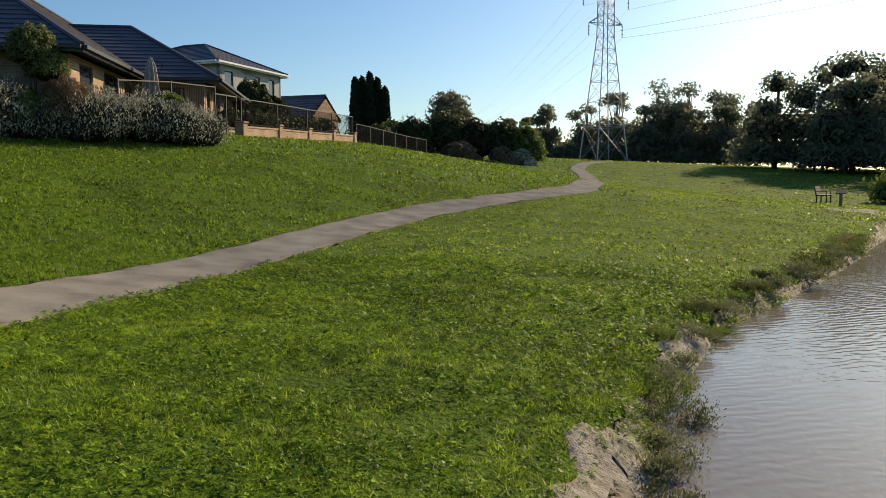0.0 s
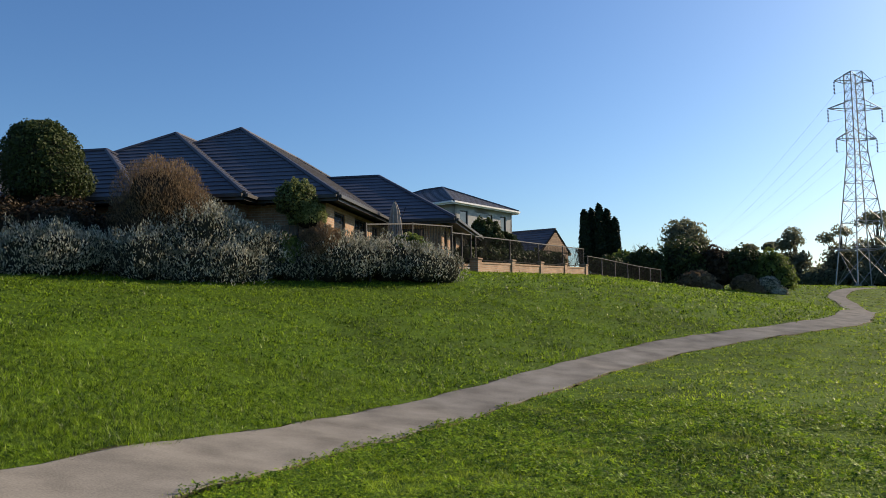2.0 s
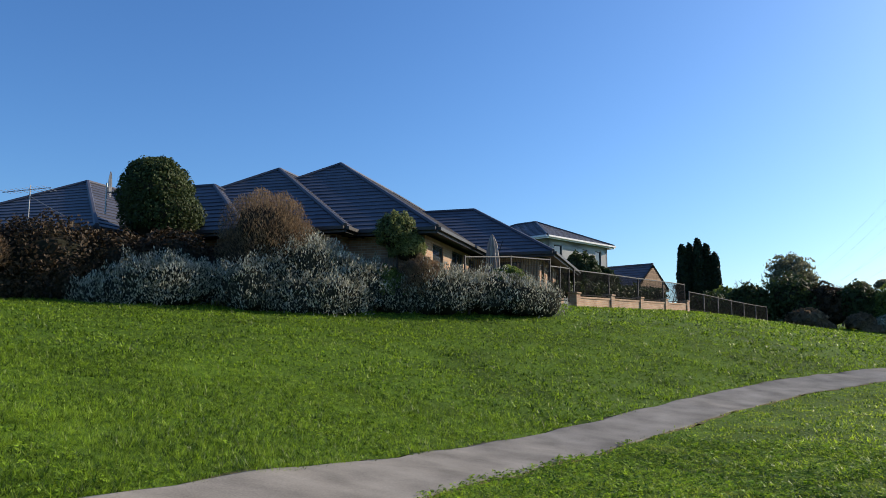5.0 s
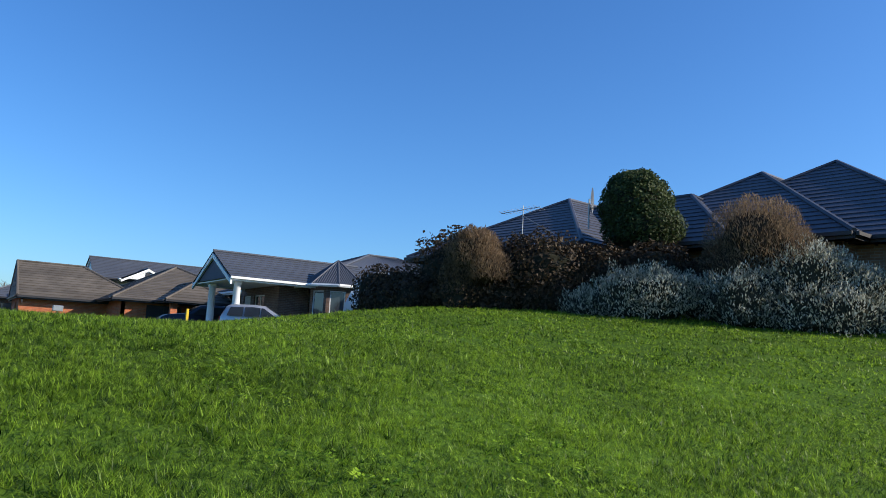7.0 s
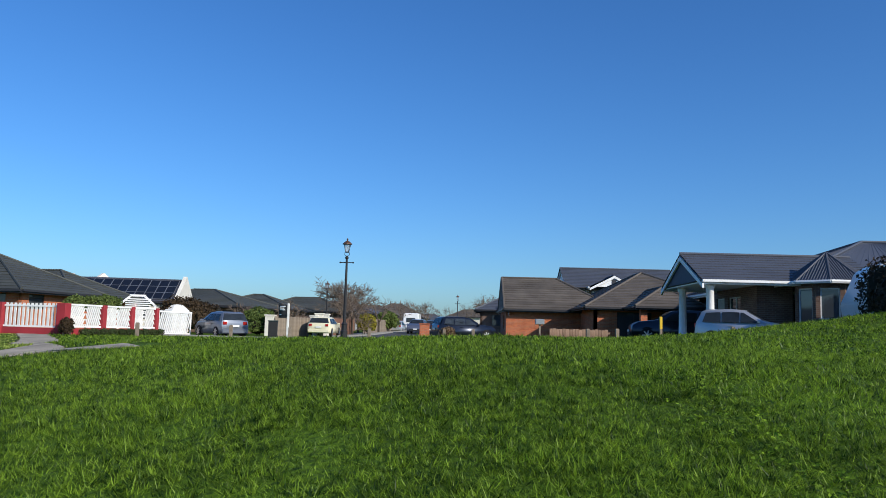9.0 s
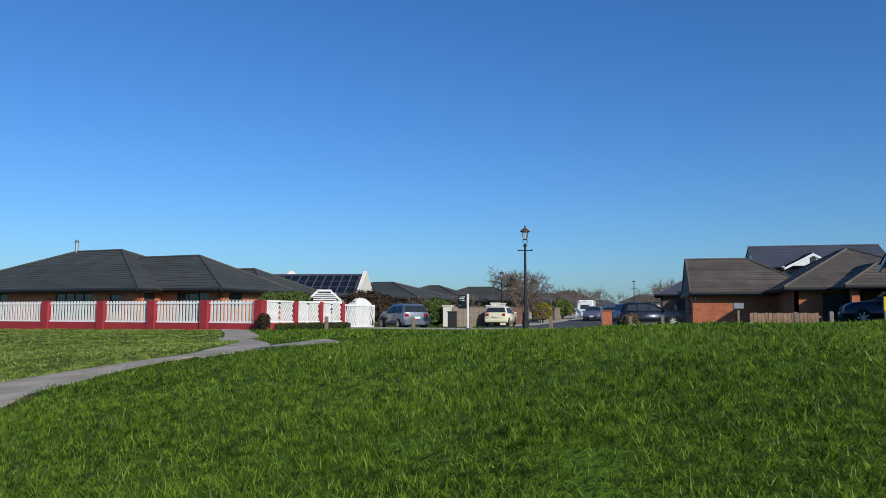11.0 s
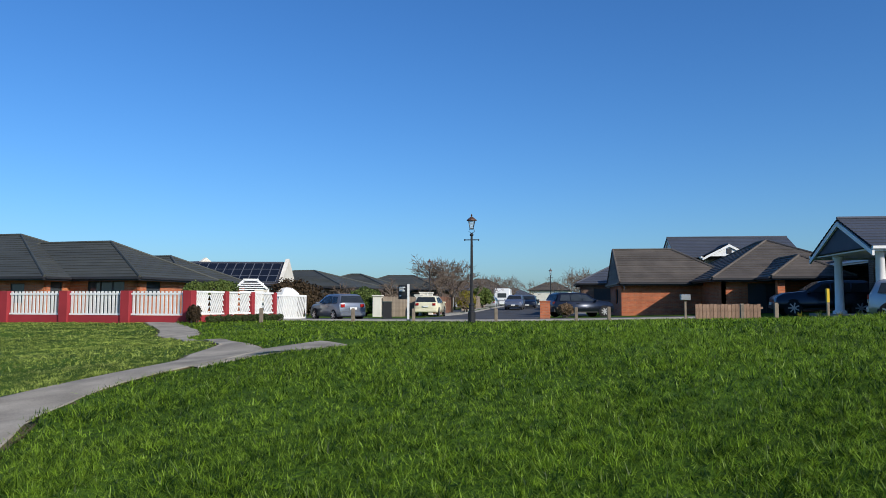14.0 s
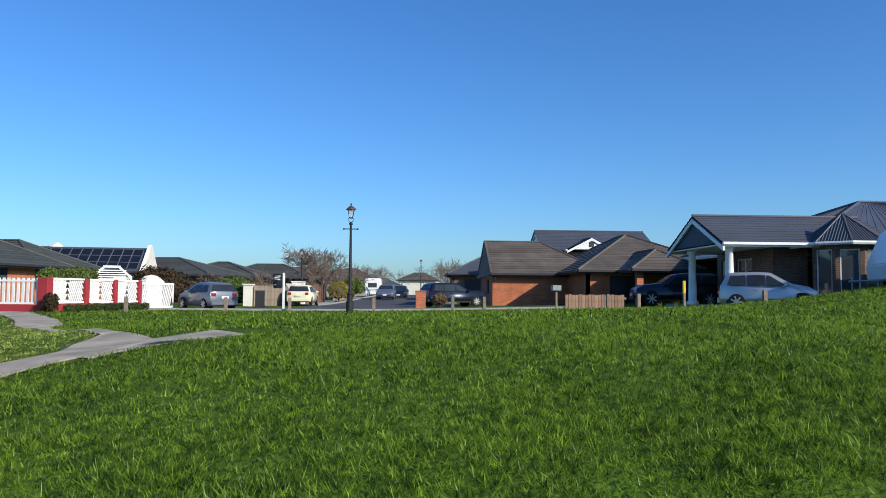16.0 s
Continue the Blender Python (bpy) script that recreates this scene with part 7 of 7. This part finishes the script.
for k in range(70):
    a, e = rng.random() * 6.28, rng.random() * 1.7 - 0.3
    d = Vector((math.cos(a) * math.cos(e), math.sin(a) * math.cos(e), math.sin(e)))
    w = Vector((-math.sin(a), math.cos(a), 0)) * 0.025
    o = Vector((0.05, 0, 1.4))
    mid, tip = o + d * 0.4, o + d * 0.75 - Vector((0, 0, 0.12))
    v = [bm.verts.new(p) for p in (o - w, o + w, mid + w, mid - w, tip)]
    bm.faces.new(v[:4])
    bm.faces.new((v[3], v[2], v[4]))
part("crown", bm, M_LEAF_GREEN, t)
for k in range(9):
    x, y = -35.6 - 0.25 * k + 0.6 * math.sin(k * 2.1), 8.6 + 0.55 * k
    t = thing("flax_tuft", on_ground(x, y), "small strappy garden tuft beside the drive", "plant", "strappy tufts")
    bm = bmesh.new()
    for j in range(26):
        a, e = rng.random() * 6.28, 0.5 + rng.random()
        d = Vector((math.cos(a) * math.cos(e), math.sin(a) * math.cos(e), math.sin(e))) * (0.25 + 0.2 * rng.random())
        w = Vector((-math.sin(a), math.cos(a), 0)) * 0.012
        v = [bm.verts.new(p) for p in (-w, w, d * 0.6 + w * 0.8, d * 0.6 - w * 0.8, d + Vector((0, 0, -0.05)))]
        bm.faces.new(v[:4])
        bm.faces.new((v[3], v[2], v[4]))
    part("leaves", bm, M_LEAF_YELLOW if k % 3 == 0 else M_LEAF_GREEN, t)

# winter trees
for k, (x, y, h, dp, ln) in enumerate(((-80, -10.6, 6.2, 5, (0.2, 0.2)), (-74, -8.6, 6.0, 5, (0.2, 0)), (-85, -9.5, 5.0, 4, (0, 0)), (-66, -12.5, 3.6, 4, (0, 0)), (-88, -7.6, 4.8, 4, (0, 0)), (-110, 4.6, 6, 4, (0, 0)), (-100, 6.2, 5.2, 4, (0, 0)),
                                       (-118, 6.5, 6, 4, (0, 0)), (-104, -6.6, 5, 4, (0, 0)), (-120, -5.2, 5.5, 4, (0, 0)), (-63, -16, 3.2, 4, (0, 0)), (-74, -14, 3.4, 4, (0, 0)), (-130, 6, 6, 4, (0, 0)), (-160, -9, 7, 4, (0, 0)), (-164, -5.5, 7.5, 4, (0, 0)), (-168, -1.5, 7, 4, (0, 0)), (-160, 3.5, 7.5, 4, (0, 0)), (-156, 7, 8, 4, (0, 0)), (-125, 5.8, 7, 4, (0, 0)), (-136, 5.4, 7.5, 4, (0, 0)), (-95, 5.2, 5.5, 4, (0, 0)), (-132, -6.5, 6.5, 4, (0, 0)), (-146, -5, 7, 4, (0, 0)))):
    bare_tree(x, y, h, "bare winter street tree with fine grey twigs", 230 + k, spread_a=0.8 if k < 3 else 0.65, depth=dp, girth=0.09, lean=ln, twigs=4 if k < 2 else 3)
# dark trees beyond the crimson fence
for k, (x, y, h, r) in enumerate(((-68, -91, 6.3, 3.6), (-64, -94, 6.5, 4.0), (-59, -97, 6.3, 4.2), (-71, -88, 5.8, 3.2), (-53, -99, 6.8, 4.5), (-46, -100, 6.8, 4.5), (-75.7, -86, 5.9, 3.0), (-73.2, -88, 5.6, 2.6))):
    gum_tree(x, y, h, r, 260 + k, 3800, M_LEAF_DARK if k < 6 else M_LEAF_OLIVE, "dense dark green tree on the skyline", 0.12)
bare_tree(-70.5, -80, 5.0, "bare winter tree before dark evergreens", 275, depth=4)

# ---- grass ----
def near_line(px, py, line):
    """Distance to a polyline."""
    best = np.full(px.shape, 1e9)
    for (x0, y0), (x1, y1) in zip(line, line[1:]):
        dx, dy = x1 - x0, y1 - y0
        s = np.clip(((px - x0) * dx + (py - y0) * dy) / (dx * dx + dy * dy), 0, 1)
        best = np.minimum(best, np.hypot(px - x0 - s * dx, py - y0 - s * dy))
    return best


TRODDEN = [(-0.3, 0.5), (-1.5, 1.2), (-4.0, 1.4), (-5.4, -0.4), (-5.8, -1.9)]
grass_rng = np.random.default_rng(21)
path_pts = [tuple(p) for p in path_curve[::2]]
branch_pts = [tuple(p) for p in smooth_line(BRANCH, 1.0)]


def mottle(x, y, size, seed=0):
    """Smooth random hills and hollows, 0 to 1, of about the given size."""
    u, v = x / size + 17.3 * seed, y / size - 9.1 * seed
    i, j = np.floor(u), np.floor(v)
    fu, fv = u - i, v - j
    fu, fv = fu * fu * (3 - 2 * fu), fv * fv * (3 - 2 * fv)
    rnd = lambda a, b: np.modf(np.abs(np.sin(a * 127.1 + b * 311.7 + seed * 74.7) * 43758.5453))[0]
    return (rnd(i, j) * (1 - fu) + rnd(i + 1, j) * fu) * (1 - fv) + (rnd(i, j + 1) * (1 - fu) + rnd(i + 1, j + 1) * fu) * fv


def sow(lo, hi, density, x0, x1, y0, y1):
    """Random places on the lawn between two distances from the trodden line."""
    n = int((x1 - x0) * (y1 - y0) * density)
    x, y = x0 + (x1 - x0) * grass_rng.random(n), y0 + (y1 - y0) * grass_rng.random(n)
    d = near_line(x, y, TRODDEN)
    keep = (d > lo) & (d < hi) & (x < np.interp(y, SHORE_Y, SHORE_X) - 0.35) & (x > -42) & ~((x > -3) & (y < -1.2)) & ~((y < -9) & (x > -6)) & ~((x > 1.5) & (y < 2.5))
    x, y = x[keep], y[keep]
    off = np.minimum(near_line(x, y, path_pts) - 0.5 * path_width(x, y) + 0.03, near_line(x, y, branch_pts) - 0.48)
    keep = off > 0.16 * (mottle(x, y, 0.35, 3) - 0.45)
    for cx, cy, rx, ry, turn in ((0.84, 4.15, 0.42, 1.0, -14), (2.3, 7.7, 0.35, 1.1, -25)):
        c, s = math.cos(radians(turn)), math.sin(radians(turn))
        u, v = (x - cx) * c + (y - cy) * s, -(x - cx) * s + (y - cy) * c
        keep &= (u / rx) ** 2 + (v / ry) ** 2 > 0.75 + 0.45 * grass_rng.normal(size=len(x))
    return x[keep], y[keep]


SOUTH = np.array([p for p in MAIN_PATH if p[1] < 0])[::-1]
NORTH = np.array([p for p in MAIN_PATH if p[1] > 0])[::-1]


def beyond_path(x, y):
    """The worn, shorter lawn on the far side of the path, towards the crimson fence."""
    return (x < -6) & (y < np.interp(x, SOUTH[:, 0], SOUTH[:, 1]))


def pond_side(x, y):
    """The weedier lawn between the path and the pond."""
    return (y > 0.5) & (x > np.interp(y, NORTH[:, 1], NORTH[:, 0]))


def blades(x, y, high, wide, label, mat, many, spread_r):
    """Tufts at the given places, each of many blades; tufts near one another grow tall or low together."""
    c = len(x)
    tall = 0.35 + 0.6 * mottle(x, y, 0.17, 1) + 0.55 * mottle(x, y, 0.6, 2)
    tall *= 0.6 + 0.8 * grass_rng.random(c)
    x, y, tall = (np.repeat(q, many) for q in (x, y, tall))
    n = len(x)
    a = grass_rng.random(n) * 2 * np.pi
    r = spread_r * np.sqrt(grass_rng.random(n))
    x, y = x + r * np.cos(a), y + r * np.sin(a)
    h = high * (0.5 + 0.8 * grass_rng.random(n)) * tall
    w = wide * (0.6 + 0.8 * grass_rng.random(n))
    lean = 0.3 + 1.1 * grass_rng.random(n)
    la = a + grass_rng.normal(size=n) * 0.9
    b = la + np.pi / 2 + grass_rng.normal(size=n) * 0.8
    base = np.stack([x, y, ground(x, y) + swell(x, y) - 0.008], 1)
    side = np.stack([np.cos(b), np.sin(b), np.zeros(n)], 1) * w[:, None] * 0.5
    out = np.stack([np.cos(la), np.sin(la), np.zeros(n)], 1)
    tip = base + out * (h * lean)[:, None] + np.array([0, 0, 1.0]) * (h * (1.05 - 0.55 * lean))[:, None]
    v = np.stack([base - side, base + side, tip], 1).reshape(-1, 3)
    ob = new("grass", mesh_np("grass", v, np.arange(3 * n).reshape(-1, 3), mat))
    return tagged(ob, label, "grass", kind="stuff")


for lo, hi, dense, area, high, wide, many, spread_r in (
        (0.0, 2.2, 160, (-9, 3, -5, 5), 0.07, 0.009, 6, 0.05),
        (2.2, 6.5, 740, (-13, 4, -9, 8.5), 0.075, 0.0082, 6, 0.035),
        (6.5, 12.0, 400, (-19, 7, -14, 15), 0.08, 0.0125, 5, 0.04),
        (12.0, 25.0, 112, (-33, 14, -28, 28), 0.085, 0.028, 4, 0.055),
        (25.0, 45.0, 30, (-42, 24, -40, 50), 0.10, 0.055, 4, 0.09),
        (45.0, 115.0, 5.5, (-42, 42, -42, 112), 0.12, 0.12, 3, 0.12)):
    gx0, gy0 = sow(lo, hi, dense, *area)
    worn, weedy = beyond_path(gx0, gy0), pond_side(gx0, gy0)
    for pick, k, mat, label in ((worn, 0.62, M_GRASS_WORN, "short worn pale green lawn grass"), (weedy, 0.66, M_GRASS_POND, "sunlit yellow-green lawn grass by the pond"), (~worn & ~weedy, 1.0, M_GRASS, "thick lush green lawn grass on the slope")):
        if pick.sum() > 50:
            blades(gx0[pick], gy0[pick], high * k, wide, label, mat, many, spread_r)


def clover(x, y, size, mat):
    """Low three-part leaves on short stalks, each leaf a small folded blade."""
    n = len(x)
    z = ground(x, y) + swell(x, y) + 0.02 + 0.055 * grass_rng.random(n) * (0.3 + 1.2 * mottle(x, y, 0.2, 1))
    a = grass_rng.random(n) * 2 * np.pi
    s = size * (0.6 + 0.8 * grass_rng.random(n))
    tilt = grass_rng.normal(size=(n, 2)) * 0.35
    quads = []
    for k in range(3):
        b = a + k * 2 * np.pi / 3 + grass_rng.normal(size=n) * 0.15
        for f, wd, up in ((0.0, 0.0, 0.0), (0.55, 0.5, 0.1), (1.0, 0.0, -0.05), (0.55, -0.5, 0.1)):
            dx, dy = s * (np.cos(b) * f - np.sin(b) * wd), s * (np.sin(b) * f + np.cos(b) * wd)
            quads.append(np.stack([x + dx, y + dy, z + dx * tilt[:, 0] + dy * tilt[:, 1] + s * up], 1))
    v = np.stack(quads, 1).reshape(-1, 3)
    ob = new("clover", mesh_np("clover", v, np.arange(len(v)).reshape(-1, 4), mat))
    return tagged(ob, "low clover and broad-leaved weeds in the lawn", "clover", kind="stuff")


for lo, hi, dense, area, size in ((1.8, 6.5, 700, (-5, 3, 1.5, 9), 0.017), (6.5, 12.0, 380, (-6, 7, 4, 15), 0.024)):
    cx, cy = sow(lo, hi, dense, *area)
    keep = pond_side(cx, cy) & (mottle(cx, cy, 0.7, 6) + 0.5 * mottle(cx, cy, 0.22, 7) > 0.5)
    clover(cx[keep], cy[keep], size, M_CLOVER)
cx, cy = sow(3.0, 14.0, 160, -15, -3, 3, 15)
keep = ~pond_side(cx, cy) & (mottle(cx, cy, 0.9, 8) + 0.5 * mottle(cx, cy, 0.25, 9) > 0.95)
clover(cx[keep], cy[keep], 0.022, M_CLOVER)
